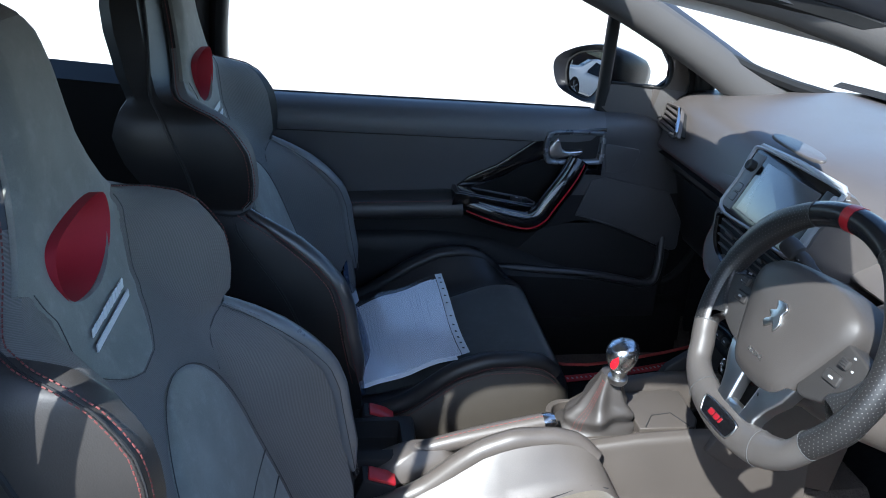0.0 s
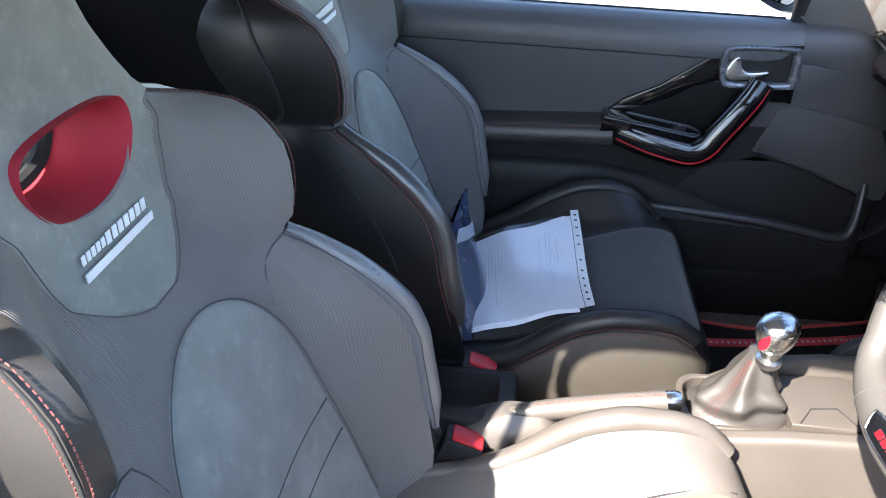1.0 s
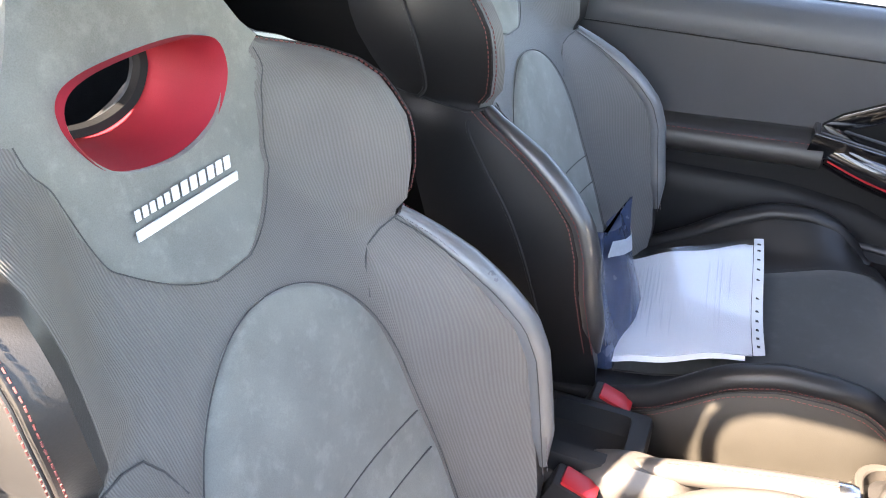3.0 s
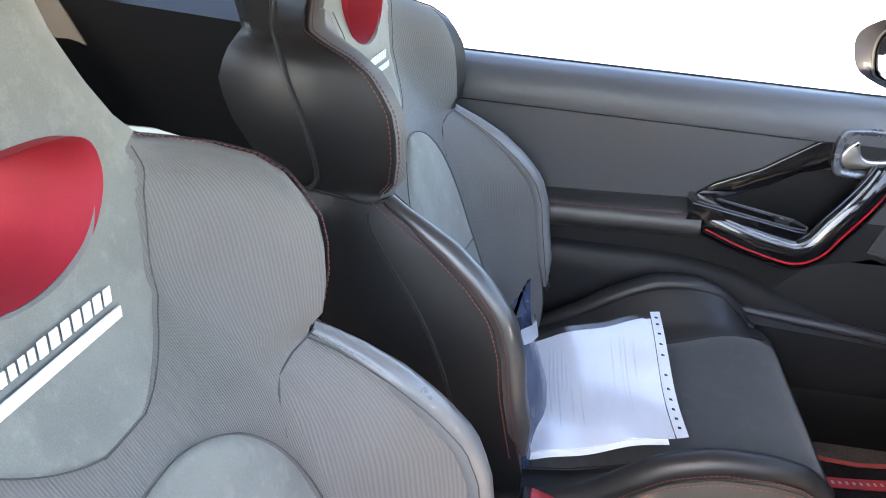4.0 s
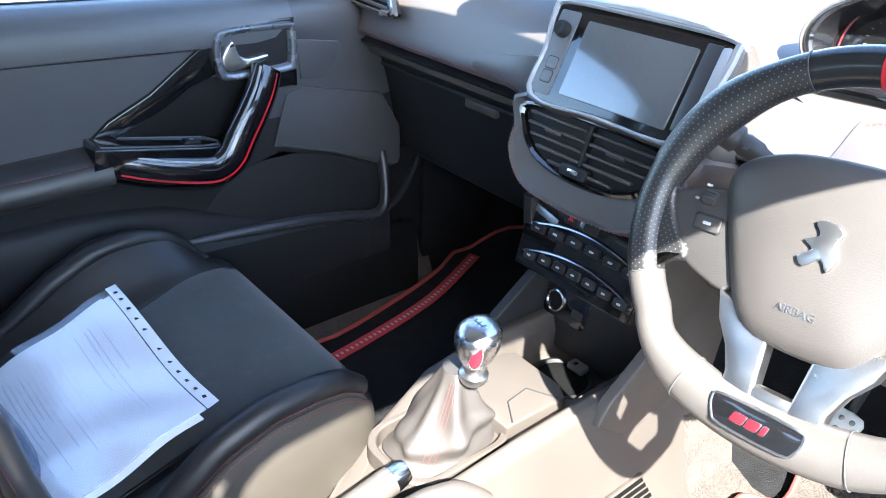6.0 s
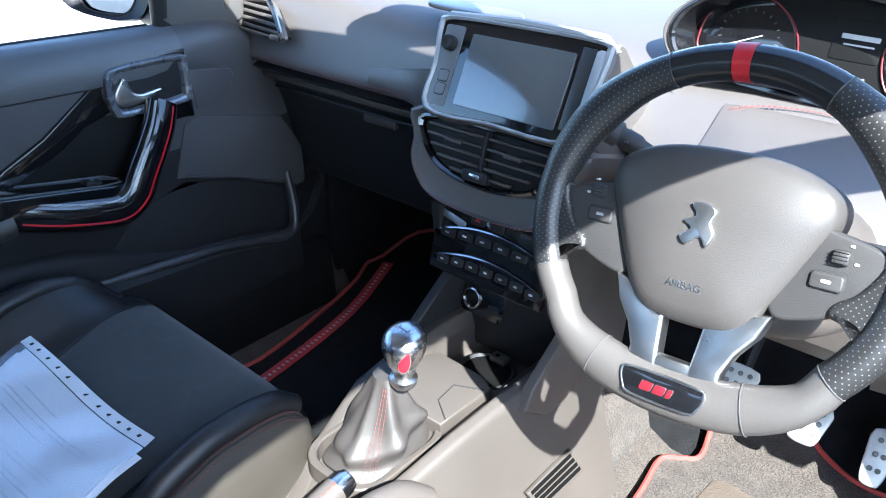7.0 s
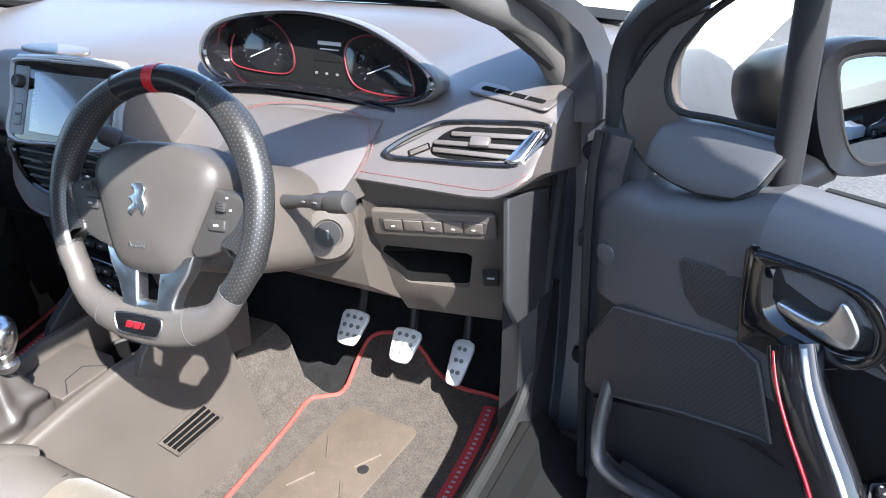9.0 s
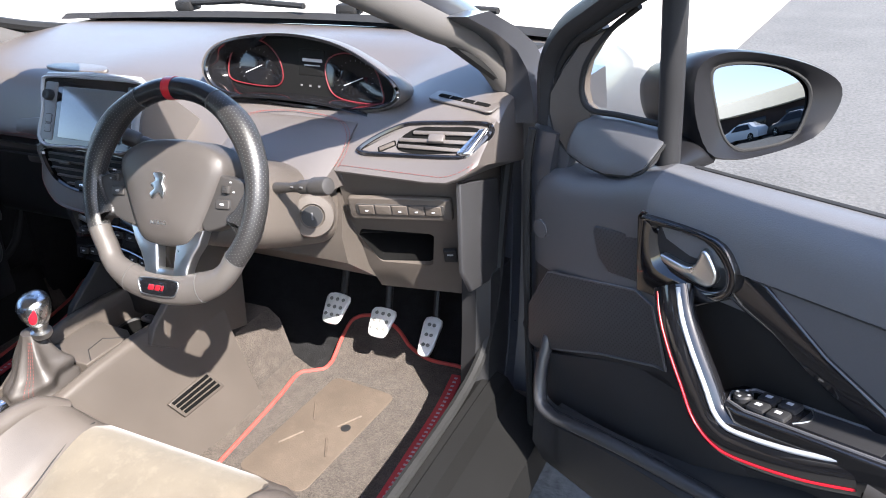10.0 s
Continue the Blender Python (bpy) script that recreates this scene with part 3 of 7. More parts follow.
part("mirror_face", plate([p * 0.93 for p in rs], 0.0075, 0.0008, RM), MIRROR, rv, "mirror face")
part("mirror_arm", loft([[(x, y, z) for x, y in rounded(w, d, 0.012, 3, cx=-0.02, cy=cy)] for z, w, d, cy in ((1.262, 0.05, 0.03, 0.590), (1.285, 0.075, 0.06, 0.590), (1.305, 0.095, 0.09, 0.56), (1.318, 0.10, 0.10, 0.535))]), HARD, rv, "mirror foot and sensor cover")

# ---- front seats ----
BACK = [  # z, centre y, half width, flat half width, edge forward, thickness
    (0.40, -0.150, 0.235, 0.17, 0.080, 0.11), (0.46, -0.170, 0.258, 0.17, 0.100, 0.12), (0.53, -0.195, 0.272, 0.17, 0.112, 0.12), (0.605, -0.222, 0.284, 0.165, 0.126, 0.12),
    (0.655, -0.240, 0.281, 0.165, 0.138, 0.12), (0.70, -0.255, 0.275, 0.16, 0.138, 0.12), (0.74, -0.268, 0.269, 0.155, 0.118, 0.12), (0.775, -0.280, 0.263, 0.15, 0.090, 0.12),
    (0.805, -0.291, 0.258, 0.15, 0.058, 0.12), (0.822, -0.298, 0.252, 0.15, 0.036, 0.12), (0.832, -0.303, 0.244, 0.145, 0.028, 0.12), (0.840, -0.308, 0.243, 0.14, 0.036, 0.12),
    (0.855, -0.317, 0.247, 0.13, 0.058, 0.12), (0.885, -0.338, 0.251, 0.12, 0.083, 0.12), (0.915, -0.357, 0.253, 0.11, 0.101, 0.12), (0.940, -0.367, 0.252, 0.105, 0.106, 0.12),
    (0.962, -0.373, 0.249, 0.10, 0.099, 0.12), (0.982, -0.377, 0.246, 0.10, 0.088, 0.11), (0.998, -0.380, 0.240, 0.10, 0.066, 0.10), (1.009, -0.382, 0.226, 0.10, 0.036, 0.09),
    (1.018, -0.384, 0.202, 0.10, 0.010, 0.08), (1.03, -0.386, 0.165, 0.10, 0.0, 0.082), (1.055, -0.389, 0.137, 0.09, -0.002, 0.09), (1.085, -0.392, 0.115, 0.075, -0.004, 0.095),
    (1.12, -0.396, 0.096, 0.06, -0.006, 0.10), (1.16, -0.400, 0.084, 0.055, -0.008, 0.10), (1.20, -0.404, 0.077, 0.05, -0.010, 0.095), (1.235, -0.410, 0.072, 0.045, -0.012, 0.085),
    (1.255, -0.420, 0.062, 0.04, -0.014, 0.065), (1.266, -0.432, 0.045, 0.03, -0.014, 0.035)]
BZ = [r[0] for r in BACK]


def shell_half(z, w):
    """Half width of the rear shell, which stays broad behind the tapering head."""
    broad = float(np.interp(z, [0.96, 1.0, 1.09, 1.16, 1.22, 1.25, 1.266], [0.0, 0.236, 0.207, 0.190, 0.160, 0.115, 0.05]))
    return max(w, broad if OUTER[0] < 0 else min(broad, w + 0.02))


def side_at(e, z, f):
    """A point on the shell's side, a fraction f of the way from the front edge to the rear."""
    yc, w, ws, b, th = back_at(z)
    x = np.interp(f, [0, 0.35, 0.75, 0.97], [w, w + 0.8 * (shell_half(z, w) - w) + 0.004, shell_half(z, w) + 0.004, shell_half(z, w) - 0.012])
    return Vector((e * float(x), yc + b - (th + b) * f - 0.004, z))


def back_at(z):
    return [float(np.interp(z, BZ, [r[k] for r in BACK])) for k in range(1, 6)]


def front(dx, z, out=0.0):
    """The front face of the backrest, drawn out by some millimetres."""
    yc, w, ws, b, th = back_at(z)
    u = min(max((abs(dx) - ws) / max(w - ws, 1e-4), 0), 1)
    return Vector((dx, yc + b * u * u * (3 - 2 * u) + out, z + out * 0.25))


def back_ring(row):
    z, yc, w, ws, b, th = row
    pts = []
    n = 22
    for i in range(n + 1):
        dx = w * (i / n * 2 - 1)
        u = min(max((abs(dx) - ws) / (w - ws), 0), 1)
        y = yc + b * u * u * (3 - 2 * u)
        e = max(0, (abs(dx) - (w - 0.018)) / 0.018)
        pts.append((dx, y - 0.016 * (1 - math.sqrt(max(0, 1 - e * e))), z))
    rear, sh = yc - th, shell_half(z, w)
    half = [(float(side_at(1, z, f).x), f) for f in (0.35, 0.75, 0.97)] + [(sh * 0.8, 1.0), (sh * 0.35, 1.02)]
    for dx, y in half + [(-dx, y) for dx, y in reversed(half)]:
        pts.append((dx, yc + b + (rear - yc - b) * y - 0.004, z))
    return pts


def patch(half, z0, z1, out, nz=26, nx=16, bias=0, under=-0.006):
    """A padded panel on the backrest, half(z) wide to each side."""
    rows, low = [], []
    for i in range(nz + 1):
        f = i / nz
        f = f * f if bias < 0 else 1 - (1 - f) ** 2 if bias > 0 else f
        z = z0 + (z1 - z0) * f
        h = half(z)
        rows.append([front(h * s, z, out * (1 - max(abs(s), abs(2 * i / nz - 1)) ** 10)) for s in (2 * j / nx - 1 for j in range(nx + 1))])
        low.append([front(h * s, z, under) for s in (2 * j / nx - 1 for j in range(nx + 1))])
    bm = bmesh.new()
    a = [[bm.verts.new(p) for p in r] for r in rows]
    b = [[bm.verts.new(p) for p in r] for r in low]
    for g in (a, b):
        for i in range(nz):
            for j in range(nx):
                bm.faces.new((g[i][j], g[i][j + 1], g[i + 1][j + 1], g[i + 1][j]))
    for i in range(nz):
        for j in (0, nx):
            bm.faces.new((a[i][j], a[i + 1][j], b[i + 1][j], b[i][j]))
    for j in range(nx):
        for i in (0, nz):
            bm.faces.new((a[i][j], a[i][j + 1], b[i][j + 1], b[i][j]))
    return bm


HOLE = catmull([(-0.055, 1.060), (0.0, 1.064), (0.066, 1.060), (0.091, 1.046), (0.088, 1.016), (0.060, 0.984), (0.0, 0.972), (-0.053, 0.984), (-0.080, 1.016), (-0.078, 1.046)], 7, True)


def hole_ring(k, y, dz=0.0):
    return [(p.x * k, y, 1.018 + (p.y - 1.018) * k + dz) for p in HOLE]


def hole_cutter(y0=-0.20, y1=-0.62):
    return loft([hole_ring(1.0, y0), hole_ring(1.0, y1)])


def shield(z):
    """Half width of the upper suede panel."""
    if z > 1.03:
        return back_at(z)[1] * 0.97
    lower = 0.135 * math.sqrt(max(0.0, min(1, (z - 0.872) / 0.085)))
    return min(lower, float(np.interp(z, [0.87, 0.93, 1.0, 1.03], [0.098, 0.107, 0.126, 0.152])))


def arch(z):
    """Half width of the lower suede panel."""
    top = 0.842
    u = max(0.0, min(1, (top - z) / 0.19))
    return float(np.interp(z, [0.40, 0.55, 0.65], [0.162, 0.168, 0.162])) * math.sqrt(1 - (1 - u) ** 2) + 0.002


CUSH = [  # y, centre z, half width
    (-0.20, 0.425, 0.240), (-0.10, 0.430, 0.250), (0.0, 0.445, 0.258), (0.08, 0.468, 0.263), (0.12, 0.480, 0.264), (0.15, 0.488, 0.265),
    (0.21, 0.502, 0.265), (0.25, 0.510, 0.264), (0.285, 0.514, 0.261), (0.312, 0.514, 0.255), (0.332, 0.510, 0.245), (0.348, 0.501, 0.230), (0.358, 0.487, 0.212), (0.364, 0.468, 0.205),
    (0.360, 0.44, 0.203)]
# heights of the inner and outer bolster crests along the cushion
CREST_IN = ([-0.20, -0.134, -0.05, 0.02, 0.05, 0.09, 0.123, 0.18, 0.249, 0.285, 0.313, 0.332, 0.345], [0.435, 0.446, 0.458, 0.486, 0.508, 0.541, 0.563, 0.582, 0.582, 0.573, 0.552, 0.522, 0.490])
CREST_OUT = ([-0.20, -0.10, 0.0, 0.07, 0.139, 0.20, 0.25, 0.285, 0.305, 0.325], [0.432, 0.457, 0.506, 0.552, 0.584, 0.590, 0.576, 0.545, 0.515, 0.485])
FLAT = 0.165        # half width of the flat middle
OUTER = [1]         # the side of the seat towards its door


def cush_at(y):
    ys = [c[0] for c in CUSH[:-1]]
    return [float(np.interp(y, ys, [c[k] for c in CUSH[:-1]])) for k in range(1, 3)]


def crest(dx, y, zc):
    return max(zc, float(np.interp(y, *(CREST_OUT if dx * OUTER[0] > 0 else CREST_IN))) + (0.012 if OUTER[0] > 0 else 0.0)) if y < 0.34 else zc


def cush_top(dx, y, out=0.0):
    zc, w = cush_at(y)
    u = min(max((abs(dx) - FLAT) / max(w - 0.012 - FLAT, 0.02), 0), 1)
    return Vector((dx, y, zc + (crest(dx, y, zc) - zc) * u * u * (3 - 2 * u) + out))


def cush_ring(row):
    y, zc, w = row
    n, pts = 24, []
    for i in range(n + 1):
        dx = w * (2 * i / n - 1)
        e = max(0, (abs(dx) - (w - 0.022)) / 0.022)
        pts.append((dx, y, cush_top(dx, y).z - 0.018 * (1 - math.sqrt(max(0, 1 - e * e))) if y < 0.362 else zc))
    base = min(0.335, zc - 0.05)
    for s in (1, -1):
        top = crest(s, y, zc)
        side = [(w + 0.010, top - 0.05), (w + 0.018, 0.5 * top + 0.5 * base), (w + 0.010, base + 0.025), (w - 0.02, base)]
        pts += [(s * x, y, z) for x, z in (side if s == 1 else reversed(side))]
    return pts


def stitches(path, length, gap, r, parent, name, mat, up=(0, 0, 1), limit=130):
    """A row of thread stitches along a path, joined into one part."""
    path = [Vector(p) for p in path]
    d = [0.0]
    for a, b in zip(path, path[1:]):
        d.append(d[-1] + (b - a).length)
    bm = bmesh.new()
    n = min(limit, int(d[-1] / (length + gap)))
    step = d[-1] / max(n, 1)

    def at(s):
        i = max(0, min(len(d) - 2, int(np.searchsorted(d, s)) - 1))
        u = (s - d[i]) / max(d[i + 1] - d[i], 1e-9)
        return path[i].lerp(path[i + 1], u)
    for k in range(n):
        s = k * step
        a, b = at(s), at(min(s + step * length / (length + gap), d[-1]))
        sweep([a, b], r, 5, up=up, bm=bm)
    return tagged(part(name, bm, mat, parent), kind="stuff")


def seat(side, label, suede, rib, cush_suede, shift, sink):
    cx = 0.355 * side
    OUTER[0] = side
    AT.append(Matrix.Translation((cx, 0, 0)))
    s = thing("sports_seat", label, "seat", (0, 0.1, 0.30), group="front seats")
    AT.append(AT[-1] @ Matrix.Translation((0, *shift)))
    inner = -side       # the side towards the tunnel
    body = carve(loft([back_ring(r) for r in BACK]), hole_cutter())
    bmesh.ops.bisect_plane(body, geom=body.verts[:] + body.edges[:] + body.faces[:], plane_co=(side * 0.212, 0, 0), plane_no=(1, 0, 0), dist=1e-5)

    def is_front(f):
        c = f.calc_center_median()
        yc, w, ws, b, th = back_at(c.z)
        rim = 0.014 if c.z < 0.828 else 0.004
        if 0.828 < c.z < 1.02 and c.x * side > 0.212:
            return False
        return c.y > yc - 0.012 and abs(c.x) < w - rim and f.normal.y > -0.2
    cover = split(body, is_front)
    back = part("backrest", cover, rib, s, "grey ribbed fabric backrest cover")
    # one leather on both seats, painted lighter on the driver's as if lit
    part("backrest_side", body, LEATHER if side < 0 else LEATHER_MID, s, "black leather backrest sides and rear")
    up = part("upper_panel", carve(patch(shield, 0.874, 1.262, 0.005, nz=60, nx=20, bias=-1), hole_cutter()), suede, back, "grey suede shoulder and head panel")
    low = part("lower_panel", patch(arch, 0.42, 0.842, 0.008, nz=56, nx=20, bias=1), suede, back, "grey suede arched lumbar panel")
    # seams round the panels
    low_z = [0.8742 + 0.1558 * (k / 18) ** 2 for k in range(19)]
    rim = [front(shield(z), z, 0.005) for z in reversed(low_z)] + [front(-shield(z), z, 0.005) for z in low_z]
    part("seam", sweep(catmull(rim, 3), 0.0006, 6, up=(0, 1, 0)), SEAM, back, "dark panel seam")
    top_z = [0.8418 - 0.40 * (k / 22) ** 2 for k in range(23)]
    rim = [front(arch(z) + 0.002, z, 0.003) for z in reversed(top_z)] + [front(-arch(z) - 0.002, z, 0.003) for z in top_z]
    part("seam", sweep(catmull(rim, 3), 0.0007, 6, up=(0, 1, 0)), SEAM, back)
    for z in (0.615, 0.565):
        part("quilt_line", sweep([front(dx, z + 0.02 * math.cos(dx * 9), 0.0078) for dx in np.linspace(-0.15, 0.17, 15)], 0.0011, 6, up=(0, 1, 0)), SEAM, low)
    for e in (1, -1):
        part("seam", sweep([front(e * x, z, 0.001) for x, z in ((0.150, 0.765), (0.160, 0.795), (0.172, 0.815), (0.195, 0.826), (0.235, 0.833))], 0.0010, 6, up=(0, 1, 0)), SEAM, back)
        # leather strip along the bolster
        ridge = []
        for z in np.linspace(0.828, 0.49, 26):
            yc, w, ws, b, th = back_at(z)
            ridge.append((e * (w - 0.012), yc + b - 0.012, z))
        # edges that catch the sky get the painted sheen, the other stays black
        part("bolster_edge", sweep(ridge, lambda u: (0.010 + 0.008 * min(1, u * 6)) * (1 - 0.75 * max(0, u - 0.85) / 0.15), 10, up=(1, 0, 0)), LEATHER_SHEEN if side > 0 or e == side else LEATHER_EDGE, back, "smooth leather bolster edge")
        inside = [Vector(p) + Vector((-e * 0.0175, 0.005, 0.002)) for p in ridge]
        part("seam", sweep(inside, 0.0008, 6, up=(1, 0, 0)), SEAM, back)
        stitches([p + Vector((e * 0.005, 0.0045, 0.001)) for p in inside], 0.0042, 0.0022, 0.0007, back, "stitching", THREAD_GREY, up=(1, 0, 0))
        outside = [Vector(p) + Vector((e * 0.0175, -0.004, 0.003)) for p in ridge]
        stitches(outside, 0.0042, 0.0022, 0.0008, back, "stitching", THREAD, up=(1, 0, 0))
        stitches([p + Vector((e * 0.001, -0.012, 0)) for p in outside], 0.0042, 0.0022, 0.0008, back, "stitching", THREAD, up=(1, 0, 0))
        # shoulder wing edge with red stitching
        wing = []
        for z in list(np.linspace(0.842, 0.99, 22)) + list(np.linspace(0.995, 1.05, 16)) + list(np.linspace(1.06, 1.24, 14)):
            yc, w, ws, b, th = back_at(z)
            wing.append((e * (w + 0.001), yc + b - 0.010, z))
        for k, off in enumerate(((-0.002, -0.001), (0.003, -0.010))):
            stitches([Vector(p) + Vector((e * off[0], off[1], 0.001 * (p[2] > 0.99))) for p in wing], 0.0038, 0.0024, 0.0008, back, "stitching", THREAD, up=(1, 0, 0))
        part("seam", sweep([Vector(p) + Vector((e * 0.004, -0.004, 0)) for p in wing], 0.0012, 6, up=(1, 0, 0)), PIPING, back)
        # welt on the side of the shell
        welt = [side_at(e, z, f) + Vector((e * 0.001, 0, 0)) for z, f in ((0.45, 0.40), (0.52, 0.37), (0.58, 0.36), (0.64, 0.38), (0.70, 0.42), (0.76, 0.42), (0.80, 0.36), (0.818, 0.26))]
        part("welt", sweep(catmull(welt, 4), 0.0028, 6, up=(1, 0, 0)), PIPING, s)
        welt = [side_at(e, z, f) + Vector((e * 0.001, 0, 0)) for z, f in ((0.838, 0.66), (0.855, 0.58), (0.89, 0.54), (0.93, 0.53), (0.965, 0.54), (0.99, 0.55), (1.01, 0.52), (1.03, 0.45), (1.07, 0.36), (1.12, 0.30), (1.18, 0.28), (1.23, 0.28))]
        part("welt", sweep(catmull(welt, 4), 0.0032, 6, up=(1, 0, 0)), PIPING, s)
        # crease under the wing
        part("seam", sweep(catmull([side_at(e, z, f) + Vector((e * 0.0008, 0, 0)) for z, f in ((0.834, 0.02), (0.828, 0.2), (0.832, 0.4), (0.838, 0.66), (0.84, 0.9))], 4), 0.0022, 6, up=(1, 0, 0)), PIPING, s)
    # harness opening
    lining = loft([hole_ring(1.03, -0.373), hole_ring(0.985, -0.378), hole_ring(0.94, -0.395), hole_ring(0.88, -0.420, 0.003), hole_ring(0.82, -0.450, 0.004), hole_ring(0.86, -0.455, 0.004), hole_ring(1.0, -0.42), hole_ring(1.03, -0.373)], caps=False)
    part("harness_lining", lining, RED_CLOTH, s, "red cloth lining of the harness opening")
    part("harness_rim", sweep(hole_ring(0.82, -0.457, 0.004), 0.009, 8, True, up=(0, 1, 0)), HARD, s, "dark rear rim of the harness opening")
    # embroidered mark: blocks over a bar
    x = -0.056
    for wide, high, z0 in [(0.0104, 0.0130, 0.9475)] * 7 + [(0.0074, 0.0100, 0.9475)] * 5:
        a = front(side * 0 + x + wide / 2, z0, 0.0085)
        part("embroidery", box(a, (wide * 0.82, 0.0016, high), 0.0006, seg=1), WHITE, up)
        x += wide + 0.0011
    bar = [front(dx, 0.9335, 0.0075) for dx in np.linspace(-0.057, 0.071, 9)]
    part("embroidery", loft([[p + Vector((0, dy, dz)) for dy, dz in ((0, -0.0045), (0.0016, -0.0045), (0.0016, 0.0045), (0, 0.0045))] for p in bar]), WHITE, up, "white embroidered bar")
    AT.pop()
    AT.append(AT[-1] @ Matrix.Translation(sink))
    # cushion
    cb = loft([cush_ring(r) for r in CUSH])

    def on_top(f):
        c = f.calc_center_median()
        zc, w = cush_at(min(c.y, 0.358))
        return abs(c.x) < w - 0.008 and c.z > zc - 0.06
    top = split(cb, on_top)
    # black leather on both cushions, with sunlight coloured into the driver's
    cu = part("cushion", top, LEATHER if side < 0 else LEATHER_GREY_LIT, s, "smooth leather cushion bolsters")
    part("cushion_side", cb, LEATHER_SUNLIT if side < 0 else LEATHER_GREY_LIT, s, "leather cushion sides")
    ys = list(np.linspace(-0.17, 0.362, 26))
    bm = bmesh.new()
    grid = []
    for k, y in enumerate(ys):
        h = 0.160 + 0.026 * min(1, max(0, (y - 0.1) / 0.2)) - 0.024 * max(0, (y - 0.33) / 0.032) ** 2
        row = []
        for j in range(17):
            q = 2 * j / 16 - 1
            edge = max(abs(q), abs(2 * k / 25 - 1)) ** 12
            row.append(bm.verts.new(cush_top(h * q, y, 0.012 * (1 - edge) - 0.001 * edge)))
        grid.append(row)
    for k in range(25):
        for j in range(16):
            bm.faces.new((grid[k][j], grid[k][j + 1], grid[k + 1][j + 1], grid[k + 1][j]))
    part("cushion_panel", bm, cush_suede, cu, "suede cushion centre panel")
    for e in (1, -1):
        ridge = []
        for y in np.linspace(-0.14, 0.318, 26):
            zc, w = cush_at(y)
            ridge.append((e * (w - 0.014), y, crest(e, y, zc) - 0.013))
        part("cushion_edge", sweep(catmull(ridge, 2), lambda u: 0.016 + 0.004 * math.sin(u * 3.1), 12, up=(1, 0, 0)), LEATHER if side < 0 else LEATHER_GREY_LIT, cu, "smooth leather cushion edge")
        for dz in (0.0, -0.011):
            row = [Vector(p) + Vector((e * (0.0205 + dz * -0.35), 0, -0.004 + dz)) for p in ridge]
            stitches(row, 0.0042, 0.0026, 0.0007, cu, "stitching", THREAD, up=(1, 0, 0))
        part("seam", sweep([Vector(p) + Vector((e * 0.0215, 0, -0.0095)) for p in ridge], 0.0012, 6, up=(1, 0, 0)), PIPING, cu)
        part("seam", sweep([cush_top(e * (0.162 + 0.026 * min(1, max(0, (y - 0.1) / 0.2))), y, 0.001) for y in np.linspace(-0.15, 0.33, 16)], 0.0013, 6), PIPING, cu)
    AT.pop()
    # base
    for e in (1, -1):
        part("seat_rail", box((e * 0.19, 0.05, 0.275), (0.04, 0.50, 0.10), 0.008), HARD, s, "black seat runner")
    AT.pop()
    return s


# cushion suede by side: sunlit tan for the driver, shaded dark for the passenger
seat(1, "grey suede and ribbed fabric driver's sports seat with red stitching", SUEDE, RIB, SUEDE_SUNLIT, (0.0, 0.0), (0.008, 0.01, -0.032))
seat(-1, "suede and leather passenger sports seat in shaded tones, with red stitching", SUEDE, RIB_DARKER, SUEDE_SHADED, (0.018, 0.045), (0, 0, 0))

# ---- dashboard ----
dash = thing("dashboard", "dark soft-touch dashboard with red stitched edges", "dashboard", (0, 0.9, 0.85))
PASS = [(1.33, 0.972), (1.15, 0.985), (1.0, 0.986), (0.88, 0.982), (0.80, 0.972), (0.765, 0.955), (0.742, 0.92), (0.726, 0.875), (0.716, 0.845), (0.722, 0.832), (0.76, 0.825), (0.95, 0.82), (1.2, 0.80), (1.33, 0.85)]
DRIV = [(1.33, 0.972), (1.15, 0.982), (1.02, 0.975), (0.90, 0.955), (0.86, 0.946), (0.83, 0.930), (0.795, 0.908), (0.755, 0.882), (0.722, 0.864), (0.712, 0.852), (0.76, 0.84), (0.95, 0.82), (1.2, 0.80), (1.33, 0.85)]


def blend(a, b, t):
    t = t * t * (3 - 2 * t)
    return [(p[0] + (q[0] - p[0]) * t, p[1] + (q[1] - p[1]) * t) for p, q in zip(a, b)]


def dash_profile(x):
    p = blend(PASS, DRIV, min(1, max(0, (x + 0.18) / 0.36)))
    e = max(0, (abs(x) - 0.70) / 0.06)
    well = 0.036 * math.exp(-((x - 0.35) / 0.17) ** 4)        # the hollow under the cluster
    up = max(0, (x - 0.68) / 0.08) ** 2                         # the lip sweeps up at the driver's door
    out = []
    for k, (y, z) in enumerate(p):
        lip = up if 6 <= k <= 10 else 0
        out.append((y - 0.02 * e * e * (y > 1.2) + (0.018 * e * e if lip == 0 else 0) * (0.70 < y < 0.9) + 0.045 * lip, z - (0.012 * e * e if lip == 0 else 0) + 0.040 * lip - well * (0.84 < y < 1.10) * (k < 5)))
    return out


xs = [-0.76, -0.752, -0.74, -0.72] + list(np.linspace(-0.70, 0.70, 41)) + [0.715, 0.728, 0.736, 0.742]


def dash_ring(x):
    k = 0.94 if x < -0.758 or x > 0.74 else 0.985 if x > 0.735 else 1
    raw = dash_profile(x)
    pts = catmull([(x, y, z) for y, z in raw[:11]], 3) + [Vector((x, y, z)) for y, z in raw[11:]]
    return [(x, 0.95 + (p.y - 0.95) * k, 0.88 + (p.z - 0.88) * k) for p in pts]


pad = part("dash_pad", loft([dash_ring(x) for x in xs]), SOFT, dash, "dark grey soft-touch dash top")
